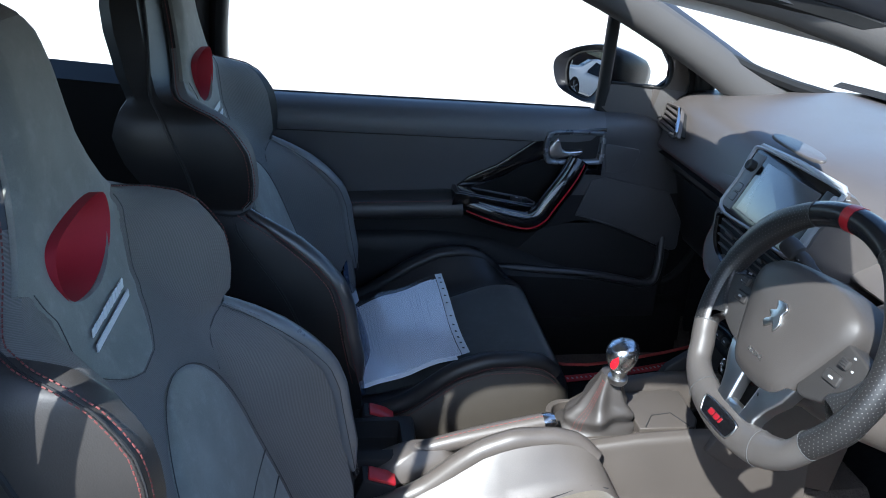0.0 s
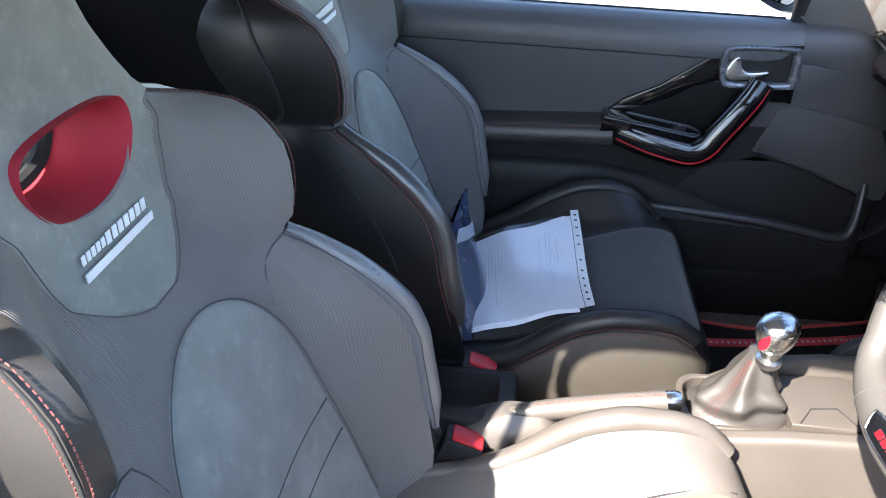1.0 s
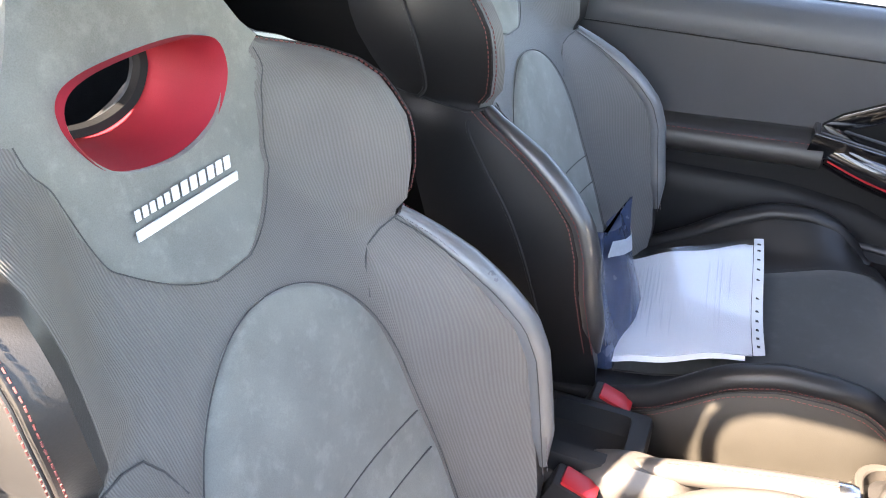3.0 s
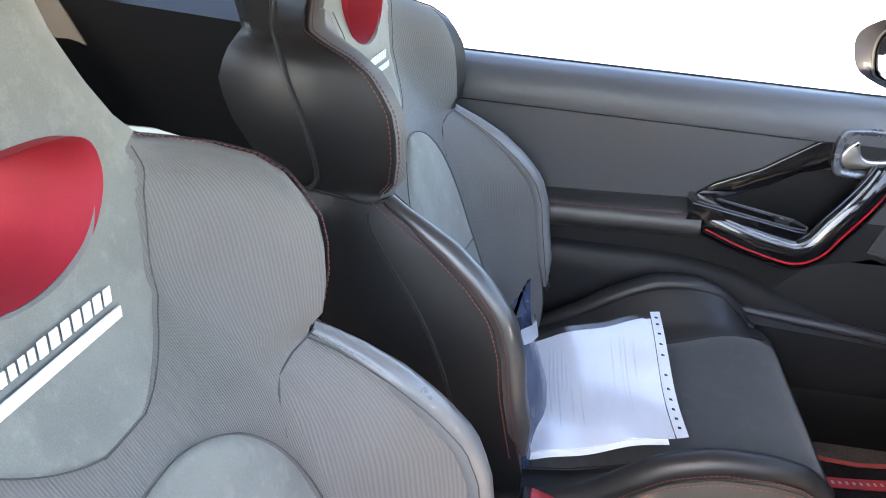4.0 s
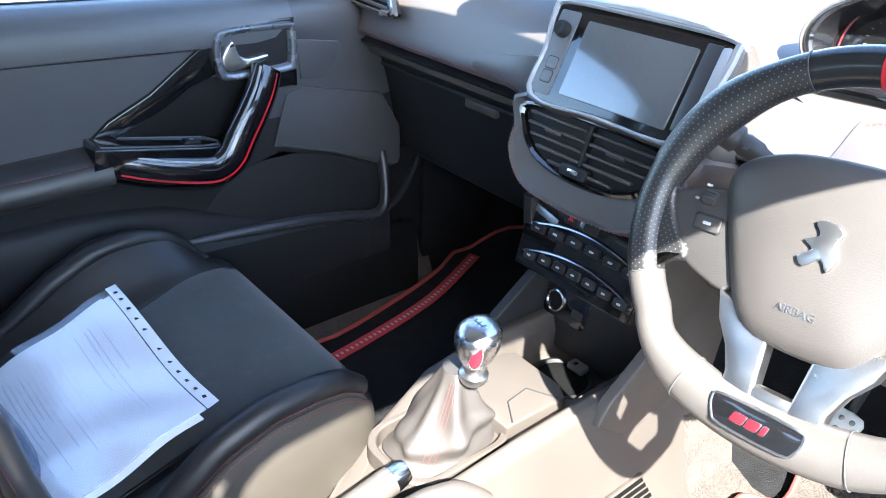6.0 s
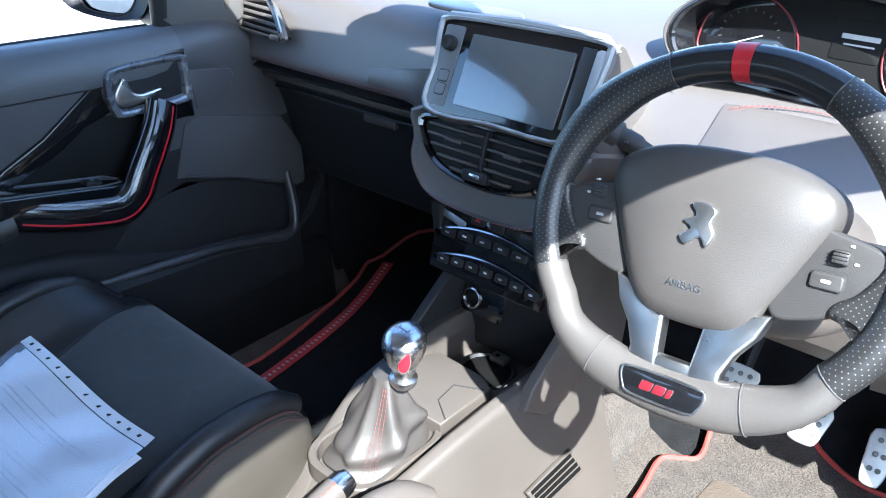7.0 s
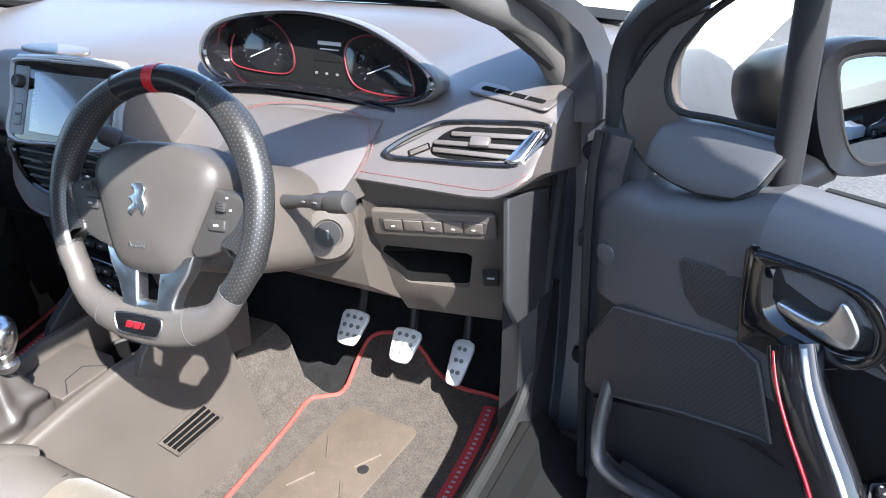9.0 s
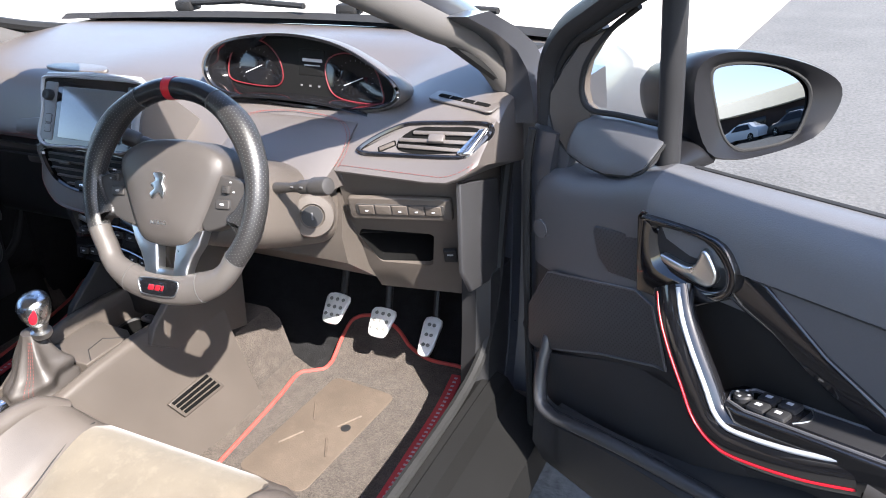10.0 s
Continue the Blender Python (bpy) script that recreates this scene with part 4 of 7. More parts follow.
# stitched rear edge
for x0, x1 in ((-0.745, -0.20), (0.49, 0.74)):
    for low in (0.15, 0.75):
        edge = []
        for x in np.linspace(x0, x1, 40):
            (ya, za), (yb, zb) = dash_profile(x)[8:10]
            n = Vector((zb - za, ya - yb)).normalized() * 0.0024
            edge.append((x, ya + (yb - ya) * low + n.x, za + (zb - za) * low + n.y))
        stitches(edge, 0.005, 0.003, 0.0006, pad, "stitching", THREAD, limit=110)
line = [(0.497, 0.705, 0.868), (0.497, 0.735, 0.884), (0.488, 0.765, 0.902), (0.468, 0.788, 0.915), (0.44, 0.80, 0.921), (0.40, 0.806, 0.924), (0.33, 0.808, 0.925), (0.27, 0.80, 0.921), (0.24, 0.785, 0.913)]
for d in (0.0, -0.007):
    stitches([(x + d, y, z - 0.0025) for x, y, z in catmull(line, 6)], 0.004, 0.0025, 0.0007, pad, "stitching", THREAD, limit=110)
# cowl over the steering column
rows = []
for k in range(13):
    x = 0.225 + 0.26 * k / 12
    u = math.sin(math.pi * k / 12) ** 0.6
    rows.append([(x, 0.80, 0.90), (x, 0.795, 0.912 + 0.006 * u), (x, 0.75, 0.884 + 0.022 * u), (x, 0.70, 0.858 + 0.030 * u), (x, 0.665, 0.845 + 0.018 * u), (x, 0.66, 0.83), (x, 0.80, 0.82)])
part("column_cowl", loft([[tuple(p) for p in catmull(r, 3, True)] for r in rows]), SOFT, dash, "soft cowl over the steering column")

# glovebox and lower panels
rows = []
for x in np.linspace(-0.74, -0.125, 12):
    rows.append([tuple(p) for p in catmull([(x, 0.745, 0.828), (x, 0.752, 0.80), (x, 0.775, 0.775), (x, 0.80, 0.70), (x, 0.825, 0.60), (x, 0.87, 0.55), (x, 1.10, 0.53), (x, 1.10, 0.83)], 3, True)])
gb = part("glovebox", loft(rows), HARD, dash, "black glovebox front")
part("glovebox_band", box((-0.50, 0.752, 0.808), (0.47, 0.02, 0.034), 0.008, pose(0, 0, 0)), GREYPL, gb, "grey band above the glovebox lid")
part("glovebox_lid_edge", sweep([(-0.71, 0.776, 0.765), (-0.15, 0.776, 0.765)], 0.003, 6), PIPING, gb)
part("latch", box((-0.40, 0.783, 0.755), (0.085, 0.016, 0.022), 0.006), GREYPL, gb, "glovebox latch")
rows = []
for x in np.linspace(0.475, 0.70, 9):
    d = 0.05 * (x - 0.475) / 0.225
    rows.append([(x, 0.728 + d * 0.6, 0.845), (x, 0.738 + d, 0.795), (x, 0.752 + d * 0.9, 0.745), (x, 0.77 + d, 0.715), (x, 0.80 + d, 0.62), (x, 0.838 + d * 0.7, 0.555), (x, 0.86 + d * 0.7, 0.545), (x, 1.05, 0.56), (x, 1.05, 0.83)])
cub = basis((0.553, 0.800, 0.672), (0.13, 0.040, 0.0), (0, -0.42, 0.9))
mouth = [(-0.072, 0.042), (0.060, 0.042), (0.068, 0.036), (0.058, -0.036), (0.050, -0.042), (-0.044, -0.042), (-0.052, -0.036), (-0.078, 0.036)]
shelf = lambda k, z: [cub @ Vector((x * k, y * k, z)) for x, y in mouth]
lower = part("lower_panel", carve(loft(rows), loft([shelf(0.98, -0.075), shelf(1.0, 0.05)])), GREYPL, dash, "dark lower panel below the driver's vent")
# cubby lining and back blackened to deepen its shade
part("cubby", loft([shelf(0.985, -0.002), shelf(0.97, -0.03), shelf(0.96, -0.074)], caps=False), HOLLOW_SHADE, lower, "open storage cubby, lining blackened as in shade")
part("cubby_back", plate([(x, y) for x, y in mouth], 0.002, 0.0005, cub @ Matrix.Translation((0, 0, -0.072))), HOLLOW_SHADE, lower)
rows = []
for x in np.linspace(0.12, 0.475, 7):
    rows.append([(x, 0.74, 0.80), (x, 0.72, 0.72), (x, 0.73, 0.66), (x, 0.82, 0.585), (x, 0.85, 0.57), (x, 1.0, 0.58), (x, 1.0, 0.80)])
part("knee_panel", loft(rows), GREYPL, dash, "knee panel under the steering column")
part("dash_end_cap", plate([(-0.905, 0.795), (-0.745, 0.845), (-0.738, 0.68), (-0.772, 0.622), (-0.925, 0.585)], 0.008, 0.004, Matrix.Translation((0.703, 0, 0)) @ basis((0, 0, 0), (0, -1, 0), (0, 0, 1)) @ Matrix.Rotation(math.pi, 4, "X") @ Matrix.Scale(-1, 4, (0, 1, 0))), SATINBLACK, dash, "black end cap of the dashboard")
# switch strip
m = basis((0.585, 0.758, 0.775), (0.165, 0.043, 0.0), (0, -0.28, 0.95))
sp = part("switch_strip", plate(rounded(0.190, 0.050, 0.008, cy=0.006), 0.008, 0.003, m), GREYPL, dash, "strip with a row of push switches")
part("strip_recess", plate(rounded(0.162, 0.024, 0.004, cy=0.006), 0.0095, 0.001, m), SPOKE, sp, "dark switch recess")
for k in range(5):
    part("push_switch", plate(rounded(0.028, 0.020, 0.002, cx=-0.061 + 0.0305 * k, cy=0.006), 0.0115, 0.0012, m), GREYPL, sp)
    if k != 1:
        part("symbol", plate(rounded(0.006, 0.003, 0.001, 2, cx=-0.061 + 0.0305 * k, cy=0.004), 0.0121, 0.0003, m), SYM, sp, "white switch symbol")
m2 = basis((0.646, 0.822, 0.665), (0.13, 0.045, 0.0), (0, -0.42, 0.9))
part("level_switch", plate(rounded(0.026, 0.034, 0.003), 0.008, 0.002, m2), HARD, lower, "headlamp level switch")
part("symbol", plate(rounded(0.012, 0.004, 0.001, 2, cy=0.006), 0.0088, 0.0003, m2), SYM, lower)

# driver's side vent
m = basis((0.635, 0.783, 0.897), (0.230, 0.062, 0.042), (0, 0.75, 0.60))
vent = catmull([Vector((*p, 0)) for p in [(-0.131, 0.004), (-0.112, 0.020), (-0.079, 0.035), (-0.044, 0.044), (-0.018, 0.043), (0.036, 0.033), (0.107, 0.016), (0.117, -0.003), (0.096, -0.029), (0.075, -0.050), (0.055, -0.050), (-0.008, -0.036), (-0.060, -0.023), (-0.085, -0.017), (-0.115, -0.009)]], 3, True)
lip = [Vector((*p, 0)) for p in inset(vent, 0.0085)]
vd = part("vent_surround", frame_band(vent, lip, 0.012, m, 0.003), GLOSS, dash, "gloss black side vent surround")
part("vent_panel", plate(lip, 0.007, 0.001, m, back=-0.01), SOFT, vd, "soft panel beside the vent slats")
# black plate in place of a deep, shaded vent well
part("vent_well", plate(catmull([Vector((*p, 0)) for p in [(-0.052, -0.010), (-0.048, 0.013), (-0.016, 0.029), (0.030, 0.021), (0.092, 0.006), (0.078, -0.020), (0.061, -0.036), (-0.008, -0.026)]], 3, True), 0.0078, 0.0004, m), HOLLOW_SHADE, vd, "black plate painting the shade in the vent well")
for (x0, y0), (x1, y1) in (((-0.022, 0.0215), (0.090, -0.004)), ((-0.048, 0.0120), (0.078, -0.0190)), ((-0.049, -0.0005), (0.062, -0.0310))):
    a = math.atan2(y1 - y0, x1 - x0)
    part("slat", box((0, 0, 0.010), (math.hypot(x1 - x0, y1 - y0), 0.0072, 0.010), 0.0022, m @ Matrix.Translation(((x0 + x1) / 2, (y0 + y1) / 2, 0)) @ Matrix.Rotation(a, 4, "Z") @ Matrix.Rotation(0.35, 4, "X")), SOFT, vd)
part("vent_tab", box((0, 0, 0.015), (0.030, 0.016, 0.010), 0.004, m @ Matrix.Translation((0.020, -0.006, 0)) @ Matrix.Rotation(-0.22, 4, "Z")), SOFT, vd, "vent direction tab")
part("vent_chrome", plate([(0.110, -0.002), (0.094, -0.0005), (0.054, -0.041), (0.062, -0.047), (0.078, -0.047)], 0.017, 0.005, m), CHROME, vd, "satin chrome vent end")
part("wheel_slot", plate(rounded(0.034, 0.012, 0.002, 3), 0.0078, 0.0004, m @ Matrix.Translation((-0.0725, 0.001, 0)) @ Matrix.Rotation(0.27, 4, "Z")), HOLLOW_SHADE, vd)
part("vent_wheel", plate(rounded(0.029, 0.008, 0.002, 3), 0.0095, 0.002, m @ Matrix.Translation((-0.0725, 0.001, 0)) @ Matrix.Rotation(0.27, 4, "Z")), GREYPL, vd, "vent thumb wheel")
# demister vents
for sx in (1, -1):
    m = basis((sx * 0.667, 0.868, 0.9465 + (0.014 if sx < 0 else 0.0)), (1, -0.18 * sx, -0.07 * sx), (0, 1, 0.12))
    dv = part("demister", plate(rounded(0.135, 0.040, 0.010), 0.003, 0.002, m), SOFT, dash, "side window demister")
    part("slot", plate(rounded(0.106, 0.012, 0.003, 3), 0.0042, 0.0006, m), HOLLOW_SHADE, dv, "black plate painting the shade in the demister slot")
    for k in range(3):
        part("slot_bar", box((-0.028 + 0.026 * k, 0, 0.0042), (0.0022, 0.012, 0.002), 0.0005, m), SOFT, dv)
# passenger's side vent
m = basis((-0.650, 0.728, 0.915), (1, -0.1, 0), (0, 0.40, 0.92))
vent2 = catmull([Vector((*p, 0)) for p in [(-0.098, -0.030), (-0.104, 0.0), (-0.096, 0.022), (-0.04, 0.032), (0.020, 0.034), (0.050, 0.016), (0.088, -0.018), (0.090, -0.028), (0.070, -0.033), (-0.02, -0.033)]], 4, True)
in2 = [Vector((-0.018 + (p.x + 0.018) * 0.84, p.y * 0.80, 0)) for p in vent2]
vp = part("vent_surround", frame_band(vent2, in2, 0.010, m, 0.003), SOFT, dash, "soft passenger side vent surround")
part("vent_well", plate(in2, 0.001, 0.0005, m, back=-0.02), RUBBER, vp)
for k in range(4):
    y = 0.018 - 0.0125 * k
    part("slat", box((-0.022 + 0.012 * k, y, 0.005), (0.100 + 0.014 * k, 0.0065, 0.010), 0.002, m), SOFT, vp)
part("vent_chrome", sweep([m @ Vector(p) for p in ((0.018, 0.031, 0.010), (0.046, 0.014, 0.011), (0.080, -0.018, 0.011), (0.081, -0.027, 0.010), (0.05, -0.030, 0.008))], 0.006, 8, flat=0.8), CHROME, vp, "satin chrome vent trim")

# centre screen unit
S = basis((-0.012, 0.640, 0.937), (1, 0, 0), (0, 0.447, 0.894))
hood_out = catmull([Vector((*p, 0)) for p in [(-0.112, -0.066), (-0.119, 0.0), (-0.128, 0.050), (-0.114, 0.066), (0.0, 0.069), (0.132, 0.068), (0.147, 0.054), (0.142, 0.0), (0.132, -0.062), (0.0, -0.066)]], 4, True)
bm = loft([[S @ Vector((p.x * k, p.y * k + dy, z)) for p in hood_out] for k, z, dy in ((0.96, -0.14, -0.035), (1.0, -0.05, -0.01), (1.03, -0.005, 0), (1.025, 0.006, 0), (0.985, 0.010, 0), (0.955, 0.004, 0))])
unit = part("screen_housing", bm, SOFT, dash, "housing of the centre screen")
part("screen_frame", frame_band([p * 1.0 for p in hood_out], [p * 0.93 for p in hood_out], 0.013, S, 0.003), SATIN, unit, "satin screen frame")
part("screen_bezel", plate([p * 0.945 for p in hood_out], 0.009, 0.002, S), GLOSS, unit, "gloss black screen bezel")
part("screen", plate(rounded(0.164, 0.098, 0.003, cx=0.018, cy=-0.002), 0.0112, 0.0008, S), SCREEN, unit, "dark switched-off touch screen")
part("control_strip", plate(rounded(0.034, 0.112, 0.004, cx=-0.0965, cy=-0.002), 0.0103, 0.001, S), SATIN_DARK, unit, "satin grey control strip")
part("screen_knob", disc_lathe([(0.0108, 0), (0.0108, 0.010), (0.0095, 0.013), (0.006, 0.0135), (0.003, 0.012)], S @ Matrix.Translation((-0.096, 0.028, 0.009)), 20), HARD, unit, "black volume knob")
for k in (0, 1):
    part("button_gap", plate(rounded(0.0185, 0.0175, 0.0035, 3, cx=-0.094, cy=-0.016 - 0.0185 * k), 0.0107, 0.0003, S), PIPING, unit)
    part("screen_button", plate(rounded(0.0158, 0.0148, 0.003, 3, cx=-0.094, cy=-0.016 - 0.0185 * k), 0.0117, 0.001, S), SATIN_DARK, unit)
part("screen_end_cap", box((0.133, 0.004, 0.006), (0.014, 0.104, 0.018), 0.005, S), SATIN, unit, "satin end cap beside the screen")
part("end_cap_face", box((0.116, 0.004, 0.0085), (0.020, 0.104, 0.006), 0.0015, S), SATINBLACK, unit, "black face beside the screen")
part("hood_lip", sweep([S @ Vector(p) for p in ((-0.130, 0.050, 0.002), (-0.114, 0.068, 0.005), (0.0, 0.073, 0.007), (0.130, 0.071, 0.007), (0.149, 0.056, 0.002))], 0.0055, 8), SATIN, unit, "satin upper lip")
part("top_speaker", plate(catmull([Vector((*p, 0)) for p in [(-0.10, 0.0), (-0.06, 0.022), (0.06, 0.022), (0.10, 0.0), (0.06, -0.014), (-0.06, -0.014)]], 4, True), 0.006, 0.003, basis((-0.16, 0.755, 0.985), (1, -0.1, 0.02), (0, 1, 0.1))), SOFT, dash, "lid on the dash top")

# centre vents in a soft surround
N = basis((-0.012, 0.612, 0.80), (1, 0, 0), (0, 0.30, 0.954))
sur = catmull([Vector((*p, 0)) for p in [(-0.143, 0.078), (-0.149, 0.03), (-0.145, -0.008), (-0.106, -0.046), (-0.04, -0.056), (0.03, -0.056), (0.094, -0.046), (0.130, -0.008), (0.136, 0.03), (0.132, 0.078)]], 4, True)
bm = loft([[N @ Vector((p.x * k, p.y * k, z)) for p in sur] for k, z in ((0.98, -0.16), (1.0, -0.03), (1.0, -0.008), (0.975, 0.006), (0.93, 0.010), (0.88, 0.006))])
su = part("stack_surround", bm, SOFT, dash, "soft surround of the centre vents")
# soft shoulder that carries the dash lip round into the vent surround
low_edge = catmull([(-0.36, 0.7175, 0.842), (-0.27, 0.711, 0.839), (-0.205, 0.692, 0.829), (-0.174, 0.655, 0.813), (-0.160, 0.624, 0.797)], 6)
top_edge = catmull([(-0.36, 0.7245, 0.872), (-0.27, 0.722, 0.885), (-0.205, 0.702, 0.902), (-0.168, 0.672, 0.906), (-0.152, 0.642, 0.882)], 6)
rows = []
for a, b in zip(low_edge, top_edge):
    a, b = Vector(a), Vector(b)
    rows.append([a + Vector((0, 0.004, -0.004)), a, a.lerp(b, 0.3) + Vector((0, -0.004, 0)), a.lerp(b, 0.7) + Vector((0, -0.002, 0.002)), b, b + Vector((0.01, 0.05, 0)), a + Vector((0.01, 0.06, -0.004))])
sh = part("dash_shoulder", loft([[tuple(p) for p in r] for r in rows]), SOFT, dash, "soft shoulder beside the centre vents")
stitches([r[1] + Vector((0, -0.001, 0.004)) for r in rows], 0.005, 0.003, 0.0007, sh, "stitching", THREAD, limit=110)
edge = [N @ Vector((p.x * 0.955, p.y * 0.955, 0.0085)) for p in sur[4:33]]
stitches(edge, 0.004, 0.003, 0.0007, su, "stitching", THREAD, up=(0, 1, 0), limit=120)
vo = catmull([Vector((*p, 0)) for p in [(-0.128, 0.066), (-0.127, 0.036), (-0.098, 0.004), (-0.055, -0.011), (-0.006, -0.015), (0.043, -0.011), (0.086, 0.004), (0.114, 0.036), (0.116, 0.066), (-0.006, 0.072)]], 4, True)
vi = [Vector((-0.006 + (p.x + 0.006) * 0.91, 0.032 + (p.y - 0.032) * 0.84, 0)) for p in vo]
cv = part("centre_vents", frame_band(vo, vi, 0.018, N, 0.004), GLOSS, dash, "gloss black centre vent surround")
part("vent_well", plate(vi, 0.007, 0.0005, N, back=-0.02), RUBBER, cv)
for k in range(5):
    y = 0.056 - 0.0135 * k
    w = 0.214 if k < 2 else (0.196, 0.165, 0.11)[k - 2]
    for e in (-1, 1):
        part("slat", box((-0.008 + e * (w / 4 + 0.001), y, 0.011), (w / 2 - 0.006, 0.0040, 0.008), 0.0014, N @ Matrix.Translation((0, 0, 0.002))), GREYPL, cv)
part("vent_divider", box((-0.008, 0.030, 0.011), (0.006, 0.070, 0.012), 0.002, N), HARD, cv)
for e in (-1, 1):
    part("vent_tab", box((-0.010 + e * 0.052, 0.041, 0.019), (0.030, 0.006, 0.006), 0.002, N), GREYPL, cv, "grey vent tab")
part("vent_switch", plate(rounded(0.044, 0.016, 0.005, 3, cx=-0.012, cy=0.002), 0.021, 0.002, N), HARD, cv, "vent closing switch")
part("symbol", plate(rounded(0.018, 0.006, 0.002, 2, cx=-0.012, cy=0.002), 0.0216, 0.0004, N), CHROME, cv)

# climate panel
K = basis((-0.005, 0.622, 0.672), (1, 0, 0), (0, 0.30, 0.954))
cl = part("climate_panel", plate([(-0.116, 0.065), (0.105, 0.065), (0.098, -0.046), (-0.112, -0.046)], 0.010, 0.004, K, back=-0.08), GLOSS, dash, "gloss black climate control panel")
for row, (y, n, w) in enumerate(((0.022, 6, 0.026), (-0.020, 7, 0.021))):
    arc = [K @ Vector((x, y + 0.016 - 5.5 * x * x * 0.35, 0.012)) for x in np.linspace(-0.10, 0.09, 13)]
    part("chrome_line", sweep(arc, 0.0022, 6), DARKCHROME, cl, "curved satin trim line")
    for k in range(n):
        x = -0.085 + 0.165 * k / (n - 1)
        part("climate_button", plate(rounded(w, 0.013, 0.003, 3, cx=x, cy=y - 1.9 * x * x * 0.35), 0.015, 0.002, K), HARD, cl)
        part("symbol", plate(rounded(w * 0.3, 0.003, 0.001, 2, cx=x, cy=y - 1.9 * x * x * 0.35), 0.0155, 0.0003, K), SYM, cl)
part("indicator_strip", plate(rounded(0.050, 0.011, 0.003, 3), 0.012, 0.001, K @ Matrix.Translation((-0.082, 0.040, 0)) @ pose(0, 0, 0, 0, 0, -12)), ALU, cl, "bright reflecting trim strip")
part("hazard_switch", plate(rounded(0.024, 0.020, 0.003, 3, cx=-0.035, cy=0.052), 0.014, 0.002, K), HARD, cl, "hazard warning switch")
part("lock_switch", plate(rounded(0.024, 0.020, 0.003, 3, cx=0.0, cy=0.052), 0.014, 0.002, K), HARD, cl, "door lock switch")
tri3 = [(-0.035 + 0.006 * math.cos(radians(a)), 0.051 + 0.006 * math.sin(radians(a))) for a in (90, 210, 330)]
part("symbol", plate(tri3, 0.0147, 0.0003, K), RED, cl, "red warning triangle")

# instrument cluster
C = basis((0.352, 0.845, 0.990), (1, 0.03, -0.03), (0, 0.22, 0.975))
co = catmull([Vector((*p, 0)) for p in [(-0.232, -0.014), (-0.212, 0.026), (-0.15, 0.051), (-0.04, 0.064), (0.06, 0.055), (0.135, 0.028), (0.196, -0.010), (0.198, -0.038), (0.15, -0.058), (0.04, -0.066), (-0.10, -0.062), (-0.20, -0.050)]], 5, True)
bm = loft([[C @ Vector((p.x * k + dx, p.y * k + dy, z)) for p in co] for k, z, dx, dy in ((0.80, -0.20, 0, -0.050), (0.95, -0.10, 0, -0.016), (1.03, -0.02, 0, 0), (1.04, 0.004, 0, 0), (1.02, 0.012, 0, 0), (0.965, 0.010, 0, 0), (0.935, -0.004, 0, 0), (0.90, -0.036, 0, 0))])
cluster = thing("instrument_cluster", "hooded instrument cluster with red ringed dials, ignition on", "instrument cluster", (0.352, 0.86, 0.94))
part("cluster_hood", bm, SOFT, cluster, "soft hood round the dials")
bm = loft([[C @ Vector((p.x * k, p.y * k, z)) for p in co] for k, z in ((0.985, 0.0135), (0.950, 0.0115), (0.928, -0.004), (0.893, -0.034))], caps=False)
part("cluster_bowl", bm, GLOSS, cluster, "gloss black bowl inside the hood")
part("hood_rim", frame_band([p * 1.005 for p in co], [p * 0.95 for p in co], 0.012, C @ Matrix.Translation((0, 0, 0.003)), 0.004), GLOSS, cluster, "gloss black inner rim")
F = C @ Matrix.Translation((0, 0, -0.034))
part("dial_face", plate([p * 0.93 for p in co], 0.002, 0.001, F), BLACKTRIM, cluster, "black dial carrier")
for x, flip in ((-0.138, 1), (0.090, -1)):
    D = F @ Matrix.Translation((x, -0.003 if flip > 0 else -0.010, 0.002))
    pts = [(-0.066, -0.012), (-0.058, 0.022), (-0.026, 0.048), (0.018, 0.049), (0.052, 0.024), (0.066, -0.010), (0.058, -0.030), (0.030, -0.036), (-0.030, -0.034), (-0.058, -0.028)]
    if flip < 0:
        pts = [(-0.066, 0.010), (-0.058, 0.034), (-0.026, 0.046), (0.014, 0.040), (0.042, 0.020), (0.058, -0.014), (0.062, -0.032), (0.048, -0.042), (-0.020, -0.040), (-0.052, -0.026)]
    loop = catmull([Vector((*p, 0.002)) for p in pts], 5, True)
    dial = part("dial", plate([(p.x * 0.97, p.y * 0.97) for p in loop], 0.002, 0.001, D), GLOSS, cluster, "round black dial")
    part("dial_ring", sweep([D @ p for p in loop], 0.0013, 7, True, up=(0, 1, 0)), DIALRED, dial, "red dial ring")
    for k in range(17):
        a = radians(225 - 270 * k / 16)
        part("tick", box((0, 0, 0), (0.004, 0.0006 if k % 2 else 0.001, 0.0004), 0, D @ Matrix.Translation((0.038 * math.cos(a), 0.032 * math.sin(a) + 0.002, 0.0026)) @ Matrix.Rotation(a, 4, "Z")), DIMSYM, dial)
    part("needle", loft([[D @ Vector(p) for p in ((-0.022, -0.012, 0.004), (-0.0215, -0.0135, 0.004), (0.018, 0.0035, 0.004), (0.018, 0.0050, 0.004))], [D @ Vector(p) for p in ((-0.022, -0.012, 0.005), (-0.0215, -0.0135, 0.005), (0.018, 0.0035, 0.005), (0.018, 0.0050, 0.005))]]), SYM, dial, "white needle")
disp = part("display", plate(rounded(0.058, 0.050, 0.004, cx=-0.008, cy=0.014), 0.003, 0.001, F), BLACKTRIM, cluster, "small dark display between the dials")
